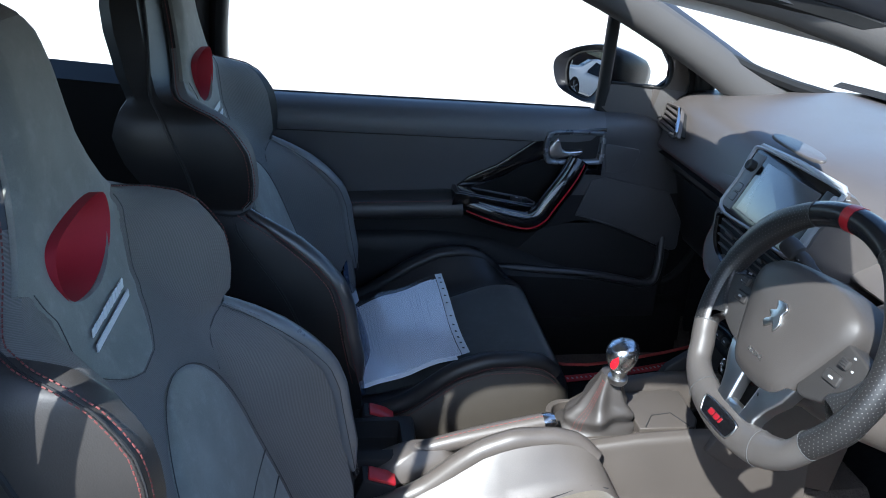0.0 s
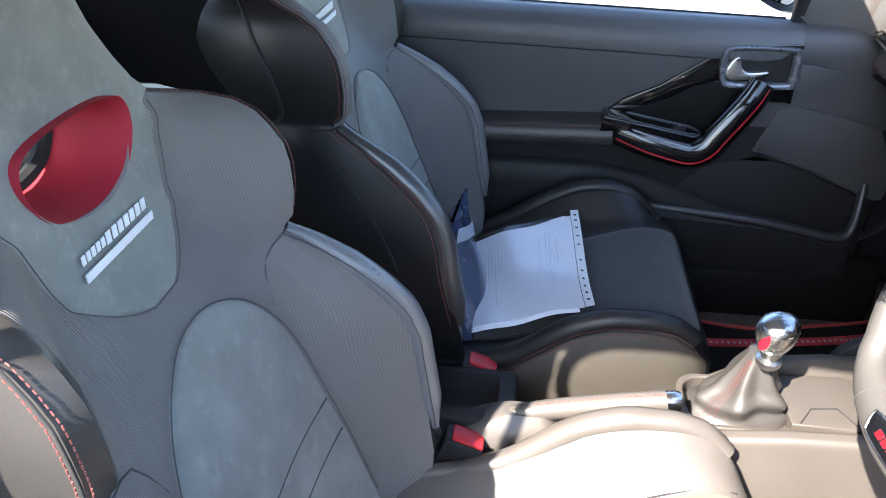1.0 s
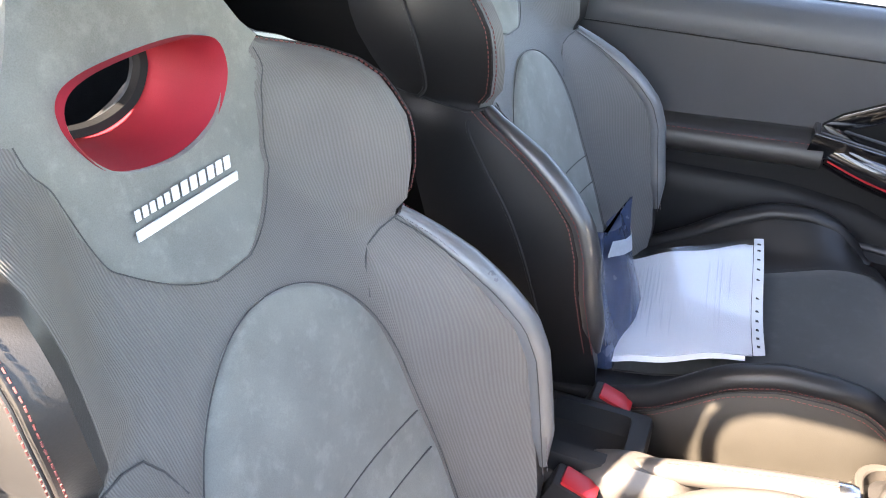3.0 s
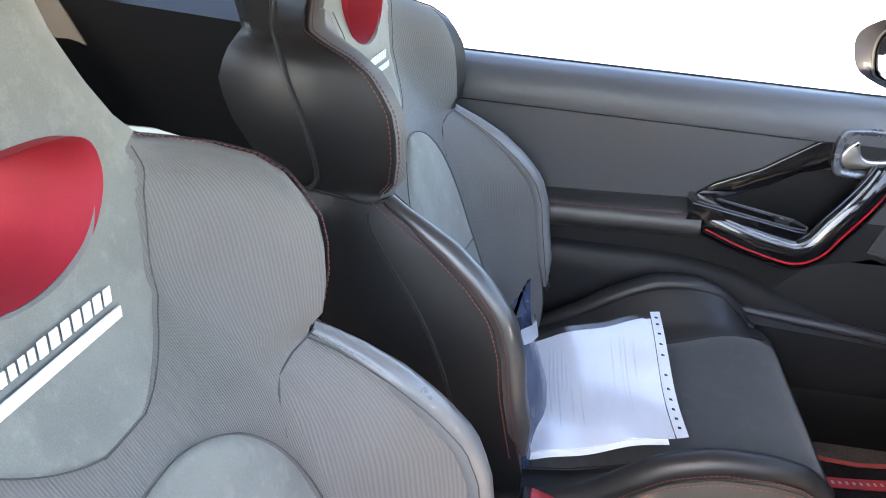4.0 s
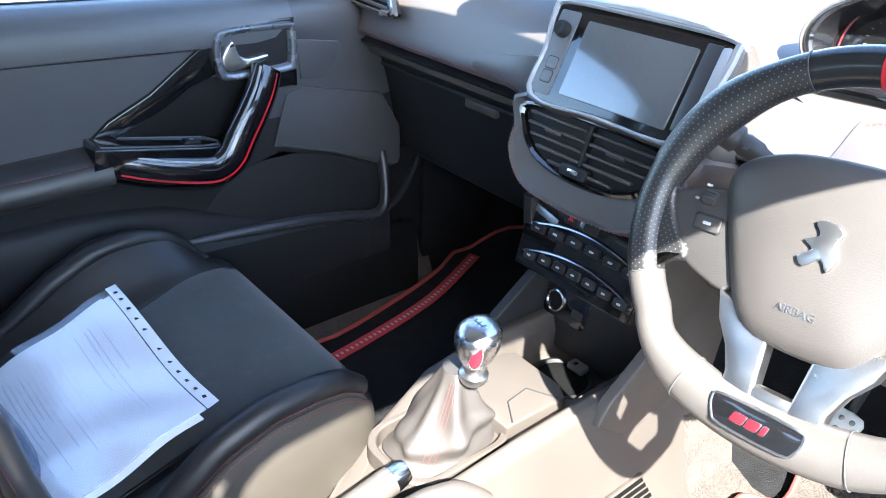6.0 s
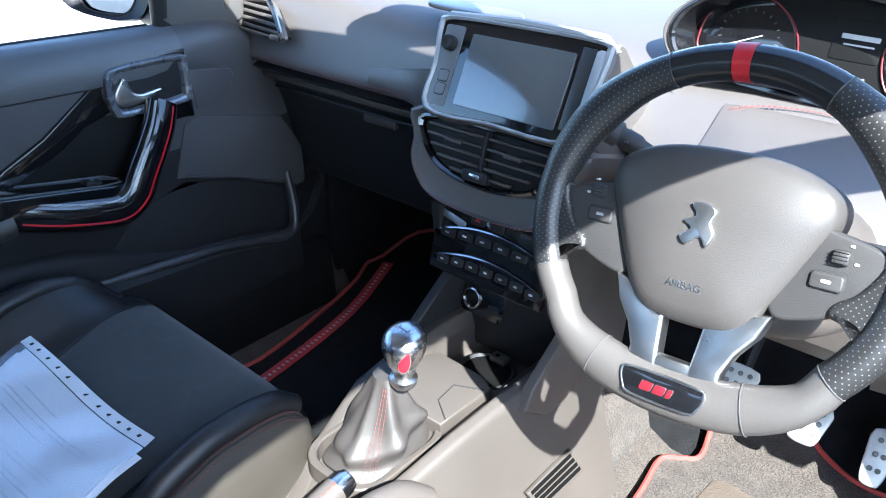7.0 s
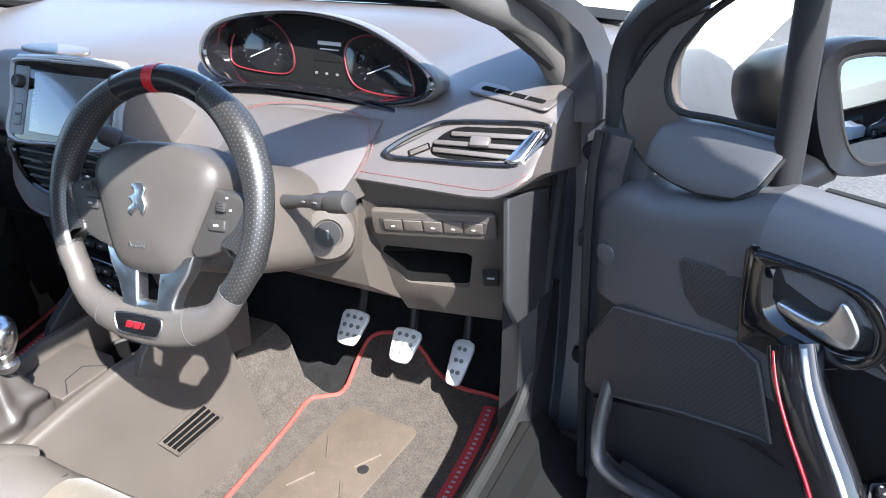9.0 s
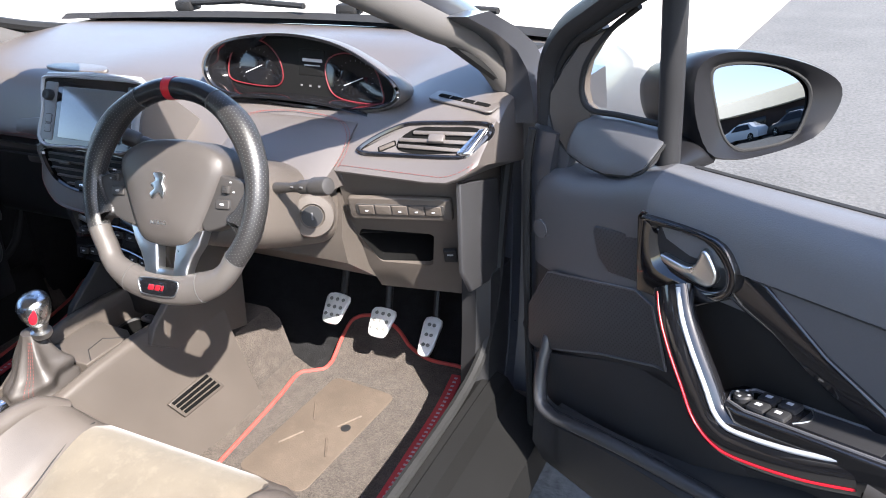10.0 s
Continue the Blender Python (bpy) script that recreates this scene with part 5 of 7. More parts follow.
for y, w, h in ((0.024, 0.044, 0.0060), (0.0145, 0.036, 0.0022)):
    part("display_text", plate(rounded(w, h, 0.0008, 2, cx=-0.006, cy=y - 0.006), 0.0036, 0.0002, F), SYM, disp, "pale bar of display writing")
for k in range(3):
    part("warning_symbol", plate(rounded(0.005, 0.004, 0.001, 2, cx=-0.03 + 0.02 * k, cy=-0.030), 0.003, 0.0003, F), DIMSYM, cluster)
part("cluster_foot", loft([[C @ Vector((p.x * k, p.y * 0.30 - 0.066 - dy, z)) for p in co] for k, z, dy in ((0.96, -0.03, 0), (1.0, 0.015, 0.006), (0.97, 0.020, 0.010), (0.9, -0.02, 0.02))]), GLOSS, cluster, "gloss black foot of the cluster")

# ---- steering wheel ----
W = basis((0.355, 0.463, 0.900), (1, 0, 0), (0, 0.4067, 0.9135)) @ Matrix.Rotation(radians(4), 4, "Z")
AT.append(W)
wheel = thing("steering_wheel", "small flat-bottomed sports steering wheel in perforated leather", "steering wheel", (0, 0, 0))


def rim_point(a):
    """The rim's centre line at an angle from its top, clockwise, in radians."""
    x, y = 0.165 * math.sin(a), 0.155 * math.cos(a)
    low = -0.153
    if y < -0.10:
        k = (y + 0.10) / -0.055
        y = -0.10 - 0.053 * k ** 0.72
        y = max(y, low)
        x *= 1 + 0.12 * k * (1 - k)
    return Vector((x, y, 0.0))


def planar_uv(bm, ax, ay):
    uv = bm.loops.layers.uv.verify()
    for f in bm.faces:
        for lp in f.loops:
            lp[uv].uv = (lp.vert.co[ax] + 5, lp.vert.co[ay] + 5)
    return bm


def rim_part(name, a0, a1, mat, label, n=None, grow=0.0):
    n = n or max(4, int(abs(a1 - a0) / radians(4)))
    rings, uvs = [], []
    dist = 0.0
    last = None
    for i in range(n + 1):
        a = a0 + (a1 - a0) * i / n
        p, q = rim_point(a), rim_point(a + 0.01)
        t = (q - p).normalized()
        side = Vector((t.y, -t.x, 0))
        if side.dot(p) < 0:
            side = -side
        thumb = math.exp(-((abs(math.sin(a)) - 0.80) / 0.18) ** 2) * (math.cos(a) > 0.2)
        flat = max(0, min(1, (-math.cos(a) - 0.72) / 0.2))          # the broad flat base
        ri, rz = 0.0170 + 0.0045 * thumb + 0.0065 * flat + grow, 0.0175 + 0.002 * thumb + grow
        if last is not None:
            dist += (p - last).length
        last = p
        ring = []
        for k in range(16):
            b = 2 * math.pi * k / 16
            ring.append(p + side * math.cos(b) * ri + Vector((0, 0, 1)) * math.sin(b) * rz)
        rings.append(ring)
        uvs.append(dist)
    bm = bmesh.new()
    uv = bm.loops.layers.uv.new("UVMap")
    rows = [[bm.verts.new(p) for p in r] for r in rings]
    for i in range(n):
        for k in range(16):
            j = (k + 1) % 16
            f = bm.faces.new((rows[i][k], rows[i][j], rows[i + 1][j], rows[i + 1][k]))
            for lp, (u, v) in zip(f.loops, ((uvs[i], k), (uvs[i], k + 1), (uvs[i + 1], k + 1), (uvs[i + 1], k))):
                lp[uv].uv = (u, v * 0.0062)
    bm.faces.new(rows[0])
    bm.faces.new(rows[-1])
    return part(name, bm, mat, wheel, label)


PERF = dotted("perforated_leather", (0.0135, 0.013, 0.013), (0.112, 0.109, 0.106), 0.40, 0.0060, 0.0036, 0.00062)
BADGERED = material("deep_red_enamel", (0.20, 0.008, 0.014), 0.3, vary=0.1, scale=20, grain=500, bump=0.0)
RIM_LEATHER = material("wheel_leather", (0.062, 0.056, 0.052), 0.40, vary=0.15, scale=12, grain=620, bump=0.22, dist=0.0008)
RIM_GLOSS = material("black_rim_leather", (0.012, 0.012, 0.013), 0.25, vary=0.15, scale=12, grain=620, bump=0.1)
d = radians
rim_part("rim_top", d(-24), d(28.5), RIM_GLOSS, "smooth black leather rim top")
rim_part("rim_grip", d(28.5), d(128), PERF, "perforated leather grip")
rim_part("rim_grip", d(-24), d(-116), PERF, "perforated leather grip")
rim_part("rim_base", d(128), d(244), RIM_LEATHER, "smooth leather flat rim base")
rim_part("top_marker", d(-4.4), d(1.3), RED, "red top marker band", grow=0.0008)
for a in (28.5, 128, 244, -24, 155, 206):
    p, q = rim_point(d(a)), rim_point(d(a + 0.5))
    t = (q - p).normalized()
    side = Vector((t.y, -t.x, 0))
    wide = 0.0238 if 150 < a < 210 else 0.0173
    loop = [p + side * math.cos(b) * wide + Vector((0, 0, 1)) * math.sin(b) * 0.0182 for b in (2 * math.pi * k / 16 for k in range(16))]
    part("rim_seam", sweep(loop, 0.0006, 5, True, up=tuple(t)), SEAM, wheel)
stitches([rim_point(d(a)) + (rim_point(d(a)) * -0.092) + Vector((0, 0, 0.004)) for a in range(132, 250, 3)], 0.005, 0.003, 0.0009, wheel, "rim_stitching", THREAD, up=(0, 1, 0.3))

# airbag cover
cover = catmull([Vector((*p, 0)) for p in [(0.0, 0.078), (0.055, 0.074), (0.094, 0.058), (0.104, 0.036), (0.094, 0.006), (0.066, -0.054), (0.048, -0.078), (0.022, -0.086), (-0.022, -0.086), (-0.048, -0.078), (-0.066, -0.054), (-0.094, 0.006), (-0.104, 0.036), (-0.094, 0.058), (-0.055, 0.074)]], 4, True)
rings = []
for k, z in ((1.0, -0.045), (1.0, -0.006), (0.985, 0.004), (0.95, 0.010), (0.8, 0.017), (0.5, 0.022), (0.2, 0.024)):
    rings.append([Vector((p.x * k, (p.y + 0.004) * k - 0.004 + (0.006 if k < 1 else 0) * (1 - k), z - 0.004 * (p.x * k / 0.1) ** 2)) for p in cover])
hub = part("airbag_cover", loft(rings), AIRBAG, wheel, "grey airbag cover")
emb = catmull([Vector((*p, 0)) for p in [(-0.010, 0.018), (0.004, 0.020), (0.013, 0.014), (0.010, 0.004), (0.015, -0.006), (0.010, -0.018), (0.003, -0.010), (-0.008, -0.019), (-0.015, -0.012), (-0.006, -0.004), (-0.014, 0.002), (-0.004, 0.008)]], 3, True)
part("emblem", plate(emb, 0.0275, 0.0015, Matrix.Translation((-0.001, 0.006, 0)), back=0.02), ALU, hub, "chrome emblem as a plain shape")
part("airbag_text", lettering("AIRBAG", 0.0095, Matrix.Translation((-0.003, -0.050, 0.0205)) @ pose(0, 0, 0, 6, 0, 0)), ALU, hub, "embossed word on the airbag cover")
# side spokes with buttons
for e in (1, -1):
    out = catmull([Vector((e * x, y, 0)) for x, y in [(0.075, 0.030), (0.105, 0.026), (0.140, 0.018), (0.158, 0.004), (0.156, -0.026), (0.135, -0.036), (0.100, -0.052), (0.070, -0.056), (0.060, -0.02)]], 4, True)
    sp = part("spoke", plate(out, 0.003, 0.004, back=-0.022), SPOKE, wheel, "spoke with control buttons")
    dy = 0.0 if e > 0 else 0.010
    roller = part("roller", box((e * 0.112, 0.006 + dy, 0.004), (0.014, 0.013, 0.009), 0.003), SPOKE, sp, "ridged thumb roller")
    for k in range(4):
        part("ridge", box((e * 0.112, 0.0015 + 0.003 * k + dy, 0.0088), (0.012, 0.0010, 0.0012), 0.0004, seg=1), PIPING, roller)
    part("button_gap", plate(rounded(0.0285, 0.0165, 0.004, 3, cx=e * 0.106, cy=-0.016 + dy), 0.0036, 0.0004), PIPING, sp)
    part("spoke_button", plate(rounded(0.0265, 0.0145, 0.0035, 3, cx=e * 0.106, cy=-0.016 + dy), 0.006, 0.002), SPOKE, sp)
    part("symbol", plate(rounded(0.008, 0.003, 0.001, 2, cx=e * 0.106, cy=-0.016 + dy), 0.0066, 0.0003), SYM, sp)
    for ox, oy in ((0.118, 0.017), (0.1245, 0.003)):
        part("symbol", plate(rounded(0.004, 0.0025, 0.001, 2, cx=e * ox, cy=oy + dy), 0.0038, 0.0003), SYM, sp)
    flare = catmull([Vector((e * x, y, 0)) for x, y in [(0.148, 0.020), (0.160, 0.024), (0.170, 0.0), (0.168, -0.050), (0.154, -0.078), (0.146, -0.066), (0.134, -0.050), (0.114, -0.044), (0.116, -0.032), (0.130, -0.020), (0.142, 0.0)]], 4, True)
    part("spoke_flare", planar_uv(plate(flare, 0.0075, 0.006, back=-0.016), 0, 1), PERF, wheel, "perforated leather flare of the grip")
# lower spoke in two legs
for e in (1, -1):
    leg = [(0.020, -0.068), (0.074, -0.056), (0.066, -0.080), (0.052, -0.100), (0.044, -0.120), (0.044, -0.142), (0.014, -0.142), (0.0160, -0.116), (0.018, -0.092)]
    part("lower_spoke", plate([(e * x, y) for x, y in (leg if e > 0 else reversed(leg))], 0.006, 0.004, back=-0.012), ALU, wheel, "satin metal lower spoke leg")
part("spoke_bridge", box((0, -0.128, -0.003), (0.046, 0.016, 0.016), 0.005), ALU, wheel)
part("spoke_bridge", box((0, -0.078, -0.006), (0.056, 0.014, 0.014), 0.005), ALU, wheel)
part("badge_plate", plate(catmull([Vector((*p, 0)) for p in [(-0.040, 0.008), (-0.030, 0.013), (0.030, 0.013), (0.040, 0.008), (0.036, -0.006), (0.026, -0.012), (-0.026, -0.012), (-0.036, -0.006)]], 3, True), 0.004, 0.002, Matrix.Translation((0.0, -0.149, 0.0150)), back=-0.006), GLOSS, wheel, "dark badge plate")
part("badge_rim", sweep(catmull([Vector((x, y - 0.149, 0.0185)) for x, y in [(-0.040, 0.008), (-0.030, 0.013), (0.030, 0.013), (0.040, 0.008), (0.036, -0.006), (0.026, -0.012), (-0.026, -0.012), (-0.036, -0.006)]], 3, True), 0.0012, 6, True, up=(0, 0, 1)), ALU, wheel)
for grow, top, mat in ((0.0011, 0.0190, ALU), (0.0, 0.0196, BADGERED)):
    for x0, wide in ((-0.019, 0.0115), (-0.0055, 0.0105), (0.007, 0.0045)):
        mark = rounded(wide + 2 * grow, 0.0085 + 2 * grow, 0.0018, 3, cx=x0 + wide / 2, cy=-0.1495)
        part("badge_mark", plate([(x + 0.30 * (y + 0.1495), y) for x, y in mark], top, 0.0005, back=0.016), mat, wheel, "bright edge of the badge mark" if grow else "red badge mark as plain shapes")
AT.pop()

# ---- steering column, stalks ----
column = thing("steering_column", "grey plastic steering column shroud with two stalks and key barrel", "steering column", (0.355, 0.60, 0.80))
rows = []
for s, w, h in ((0.035, 0.062, 0.062), (0.06, 0.085, 0.07), (0.12, 0.105, 0.075), (0.20, 0.11, 0.075), (0.30, 0.11, 0.07)):
    c = W @ Vector((0, -0.012, -s))
    rows.append([c + Vector((x * w, 0, 0)) + (W.to_3x3() @ Vector((0, y * h, 0))) for x, y in rounded(2, 2, 0.6, 5)])
part("shroud", loft(rows), GREYPL, column, "grey column shroud")
k0 = Vector((0.481, 0.636, 0.800))
kb = basis(k0, (0.80, 0.55, 0), (0, 0.25, 0.95))
part("key_housing", disc_lathe([(0.040, -0.05), (0.040, -0.004), (0.036, 0.003), (0.022, 0.005), (0.019, 0.001)], kb, 28), GREYPL, column, "round key barrel housing")
part("key_barrel", disc_lathe([(0.018, 0), (0.018, 0.004), (0.012, 0.0045)], kb, 24), HARD, column, "ignition key barrel")
part("key_slot", box((0, 0, 0.005), (0.003, 0.013, 0.002), 0.0005, kb), DIMSYM, column)


def stalk(a, b, label):
    a, b = Vector(a), Vector(b)
    n, z = (b - a).length, 1
    m = Matrix.Translation(a) @ (b - a).to_track_quat("Z", "Y").to_matrix().to_4x4()
    bm = disc_lathe([(r * 0.86, z * n * h) for r, h in ((0.011, 0), (0.009, 0.30), (0.010, 0.45), (0.0130, 0.50), (0.0135, 0.66), (0.0122, 0.68), (0.0122, 0.70), (0.0165, 0.73), (0.0170, 0.93), (0.015, 0.985), (0.009, 1.0), (0.003, 1.0))], m, 20)
    st = part("stalk", bm, SPOKE, column, label)
    for h in (0.38, 0.58, 0.80):
        part("stalk_mark", box(a.lerp(b, h) + Vector((0, -0.0118 if h > 0.45 else -0.0082, 0.0034)), (0.006, 0.0025, 0.0025), 0.0008), DIMSYM, st)


stalk((0.455, 0.585, 0.868), (0.577, 0.565, 0.895), "black light stalk with ribbed end")
stalk((0.27, 0.575, 0.905), (0.185, 0.545, 0.945), "black wiper stalk")

# ---- pedals ----
PEDAL_RUBBER = material("worn_pedal_rubber", (0.13, 0.13, 0.12), 0.7, vary=0.3, scale=60, grain=500, bump=0.1)
def pedal(x, y, z, w, h, tilt, label, arm_to):
    m = pose(x, y, z, tilt, 0, 0)       # local z faces the driver
    p = thing("pedal", label, "pedal", (x, y, z), group="pedals")
    out = catmull([Vector((*q, 0)) for q in [(-w / 2, h / 2), (w / 2, h / 2), (w / 2 * 1.02, 0), (w / 2 * 0.8, -h / 2 * 0.8), (w * 0.2, -h / 2), (-w * 0.2, -h / 2), (-w / 2 * 0.8, -h / 2 * 0.8), (-w / 2 * 1.02, 0)]], 3, True)
    pad = part("pad", plate(out, 0.008, 0.003, m), PEDAL, p, "alloy pedal pad")
    for i in range(2 if w < 0.05 else 3):
        for j in range(3):
            n = 2 if w < 0.05 else 3
            part("grip_dot", disc_lathe([(0.0045, 0.006), (0.0045, 0.0092), (0.0034, 0.0099)], m @ Matrix.Translation(((i - (n - 1) / 2) * w * 0.30, (j - 0.8) * h * 0.27, 0)), 10), PEDAL_RUBBER, pad, "rubber grip dot")
    part("arm", sweep(catmull([m @ Vector((0, 0.005, -0.004)), m @ Vector((0, 0.02, -0.02)), Vector(arm_to).lerp(Vector((x, y, z)), 0.4), Vector(arm_to)], 4), 0.009, 8), HARD, p, "black pedal arm")
    return p


pedal(0.278, 0.930, 0.400, 0.054, 0.072, 38, "alloy clutch pedal with rubber dots", (0.30, 1.06, 0.66))
pedal(0.398, 0.935, 0.385, 0.054, 0.068, 38, "alloy brake pedal with rubber dots", (0.40, 1.08, 0.66))
pedal(0.503, 0.968, 0.350, 0.040, 0.090, 40, "slim alloy accelerator pedal with rubber dots", (0.50, 1.10, 0.58))

# ---- floor mats ----
def mat_thing(name, label, outline, strip, heel):
    z = 0.247
    lift = lambda x, y: z + max(0, y - 0.93) * 0.30 + max(0, y - 1.02) * 0.5
    pts = catmull([Vector((*p, 0)) for p in outline], 4, True)
    t = thing(name, label, "floor mat", (outline[0][0], outline[0][1], z), group="floor mats")
    bm = bmesh.new()
    n = len(pts)
    c = sum(pts, Vector()) / n
    grid = []
    for k in range(1, 9):
        grid.append([c.lerp(p, k / 8) for p in pts])
    ctr = bm.verts.new((c.x, c.y, lift(c.x, c.y) + 0.004))
    rows = [[bm.verts.new((p.x, p.y, lift(p.x, p.y) + 0.004)) for p in g] for g in grid]
    rows.append([bm.verts.new((p.x, p.y, lift(p.x, p.y) - 0.002)) for p in pts])
    for i in range(n):
        bm.faces.new((ctr, rows[0][i], rows[0][(i + 1) % n]))
        for a, b in zip(rows, rows[1:]):
            bm.faces.new((a[i], a[(i + 1) % n], b[(i + 1) % n], b[i]))
    # the passenger's mat is the same carpet, blackened for shade
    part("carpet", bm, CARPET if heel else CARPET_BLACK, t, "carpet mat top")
    part("binding", sweep([(p.x, p.y, lift(p.x, p.y) + 0.005) for p in pts], 0.005, 8, True), BINDING, t, "red mat binding")
    if strip:
        line = [Vector((x, y, lift(x, y) + 0.0065)) for x, y in strip]
        line = catmull(line, 6)
        rows = []
        for i, p in enumerate(line):
            tt = (line[min(i + 1, len(line) - 1)] - line[max(i - 1, 0)]).normalized()
            sd = Vector((tt.y, -tt.x, 0)) * 0.014
            rows.append([p - sd, p + sd, p + sd + Vector((0, 0, 0.002)), p - sd + Vector((0, 0, 0.002))])
        part("woven_strip", loft(rows), STRIP, t, "red woven strip")
        bm = bmesh.new()
        d0 = [0]
        for a, b in zip(line, line[1:]):
            d0.append(d0[-1] + (b - a).length)
        for s in np.arange(0.012, d0[-1] - 0.01, 0.013):
            i = int(np.searchsorted(d0, s)) - 1
            p = line[i].lerp(line[i + 1], (s - d0[i]) / (d0[i + 1] - d0[i]))
            dr = (line[i + 1] - line[i]).normalized()
            box((0, 0, 0), (0.0048, 0.0075, 0.0010), 0, basis(p + Vector((0, 0, 0.0024)), dr, (-dr.y, dr.x, 0)), bm=bm)
        tagged(part("printed_strip", bm, SYM, t, "pale woven marks as plain blocks"), kind="stuff")
    if heel:
        x0, y0, x1, y1 = heel
        pl = part("heel_pad", plate(rounded(x1 - x0, y1 - y0, 0.02, 4), 0.003, 0.0015, Matrix.Translation(((x0 + x1) / 2, (y0 + y1) / 2, z + 0.003)) @ pose(0, 0, 0, 0, 0, -4)), RUBBERISH, t, "worn brown rubber heel pad")
        for ex in (-1, 1):
            for ey in (-1, 1):
                part("heel_rib", sweep([((x0 + x1) / 2 + ex * 0.03, (y0 + y1) / 2 + ey * 0.02, z + 0.0065), ((x0 + x1) / 2 + ex * 0.06, (y0 + y1) / 2 + ey * 0.07, z + 0.0065)], 0.003, 6), RUBBERISH, pl)
        part("clip", disc_lathe([(0.011, 0), (0.011, 0.003), (0.006, 0.004), (0.004, 0.004)], Matrix.Translation((0.42, 0.72, z + 0.004)), 16), HARD, t, "round mat clip")
    return t


STRIP = material("red_woven_strip", (0.36, 0.030, 0.036), 0.75, vary=0.15, scale=60, grain=900, bump=0.3)
RUBBERISH = material("worn_rubber", (0.072, 0.055, 0.041), 0.8, vary=0.22, scale=14, grain=300, bump=0.5, dist=0.002, stain=0.3)
mat_thing("floor_mat", "grey driver's carpet mat with red binding and worn heel pad", [(0.25, 0.35), (0.235, 0.50), (0.225, 0.64), (0.215, 0.76), (0.205, 0.845), (0.232, 0.872), (0.255, 0.90), (0.236, 1.0), (0.245, 1.045), (0.30, 1.06), (0.37, 1.045), (0.43, 1.01), (0.49, 0.99), (0.575, 0.99), (0.60, 0.965), (0.615, 0.80), (0.625, 0.60), (0.63, 0.35)],
          [(0.572, 0.965), (0.583, 0.85), (0.592, 0.70), (0.60, 0.55), (0.605, 0.42)], (0.285, 0.53, 0.455, 0.865))
mat_thing("floor_mat", "passenger carpet mat blackened as in shade, with red binding", [(-0.56, 0.35), (-0.565, 0.56), (-0.605, 0.757), (-0.64, 0.88), (-0.672, 0.965), (-0.665, 0.995), (-0.60, 1.09), (-0.45, 1.12), (-0.28, 1.10), (-0.20, 0.95), (-0.19, 0.70), (-0.20, 0.35)],
          [(-0.622, 1.0), (-0.575, 0.86), (-0.539, 0.741), (-0.508, 0.57), (-0.495, 0.45)], None)

# ---- centre console ----
console = thing("centre_console", "grey plastic centre console, sunlit between the seats", "console", (0, 0.2, 0.25))
rows = []
for y, w, top, lip in ((-0.24, 0.075, 0.44, 0.0), (-0.10, 0.078, 0.445, 0.0), (0.02, 0.080, 0.45, 0.004), (0.12, 0.083, 0.452, 0.008), (0.22, 0.088, 0.462, 0.014), (0.32, 0.098, 0.485, 0.02), (0.42, 0.108, 0.503, 0.022), (0.52, 0.114, 0.512, 0.022), (0.60, 0.118, 0.512, 0.02), (0.68, 0.120, 0.51, 0.015), (0.74, 0.120, 0.51, 0.01)):
    fl = min(1, max(0.15, (y - 0.05) / 0.3))
    raw = [(w + 0.070 * fl, 0.22), (w + 0.045 * fl, 0.30), (w + 0.014 * fl, 0.41), (w - 0.002, top - 0.012), (w - 0.008, top + lip * 0.7), (w - 0.018, top + lip), (w - 0.030, top + lip * 0.9), (w - 0.040, top - 0.012 * (y > 0.25)), (w - 0.048, top - 0.018 * (y > 0.25))]
    half = raw[:2] + [(p.x, p.y) for p in catmull([Vector((*p, 0)) for p in raw[2:]], 4)]
    low = 0.40 if y < 0.30 else top - 0.02 if y < 0.36 else top
    far = [(-x + (0.022 if y < 0.30 else 0.0), y, min(z, low + lip * (y > 0.36))) for x, z in reversed(half)]
    rows.append([(x, y, z) for x, z in half] + far)
part("console_body", carve(loft(rows), box((-0.014, 0.632, 0.53), (0.132, 0.150, 0.16), 0.018, seg=3)), GREYPL, console, "grey plastic console body")
cheek = [(0.612, 0.735), (0.618, 0.68), (0.640, 0.60), (0.59, 0.566), (0.552, 0.540), (0.535, 0.51), (0.60, 0.46), (0.80, 0.40), (0.84, 0.735)]
for x in (-0.122, 0.106):
    bm = plate([(a, b) for a, b in cheek], 0.016, 0.004, basis((x, 0, 0), (0, 1, 0), (0, 0, 1)))
    # the passenger-side cheek is blackened to carry the shade there
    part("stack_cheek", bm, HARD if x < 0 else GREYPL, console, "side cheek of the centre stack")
# solid black block paints the recess's shade
part("stack_recess", box((-0.004, 0.722, 0.550), (0.21, 0.10, 0.18), 0.01), HARD, console, "black block standing for the shaded recess under the climate panel")
sk = basis((-0.080, 0.664, 0.556), (1, 0, 0), (0, 0.25, 0.95))
part("power_socket", disc_lathe([(0.018, -0.01), (0.018, 0.004), (0.0155, 0.005), (0.014, 0.002), (0.013, -0.008)], sk, 24), CHROME, console, "chrome-ringed power socket")
part("socket_panel", plate(rounded(0.085, 0.05, 0.01, 4, cx=0.022), 0.001, 0.0008, sk), GLOSS, console)
part("usb_socket", plate(rounded(0.020, 0.012, 0.003, 3, cx=0.045, cy=-0.004), 0.003, 0.001, sk), HARD, console)
cup = Matrix.Translation((-0.008, 0.612, 0.462))
part("cup_holder", disc_lathe([(0.052, 0.004), (0.050, 0.012), (0.044, 0.014), (0.040, 0.010), (0.039, -0.004), (0.036, -0.005)], cup, 28), HARD, console, "round cup holder ring")
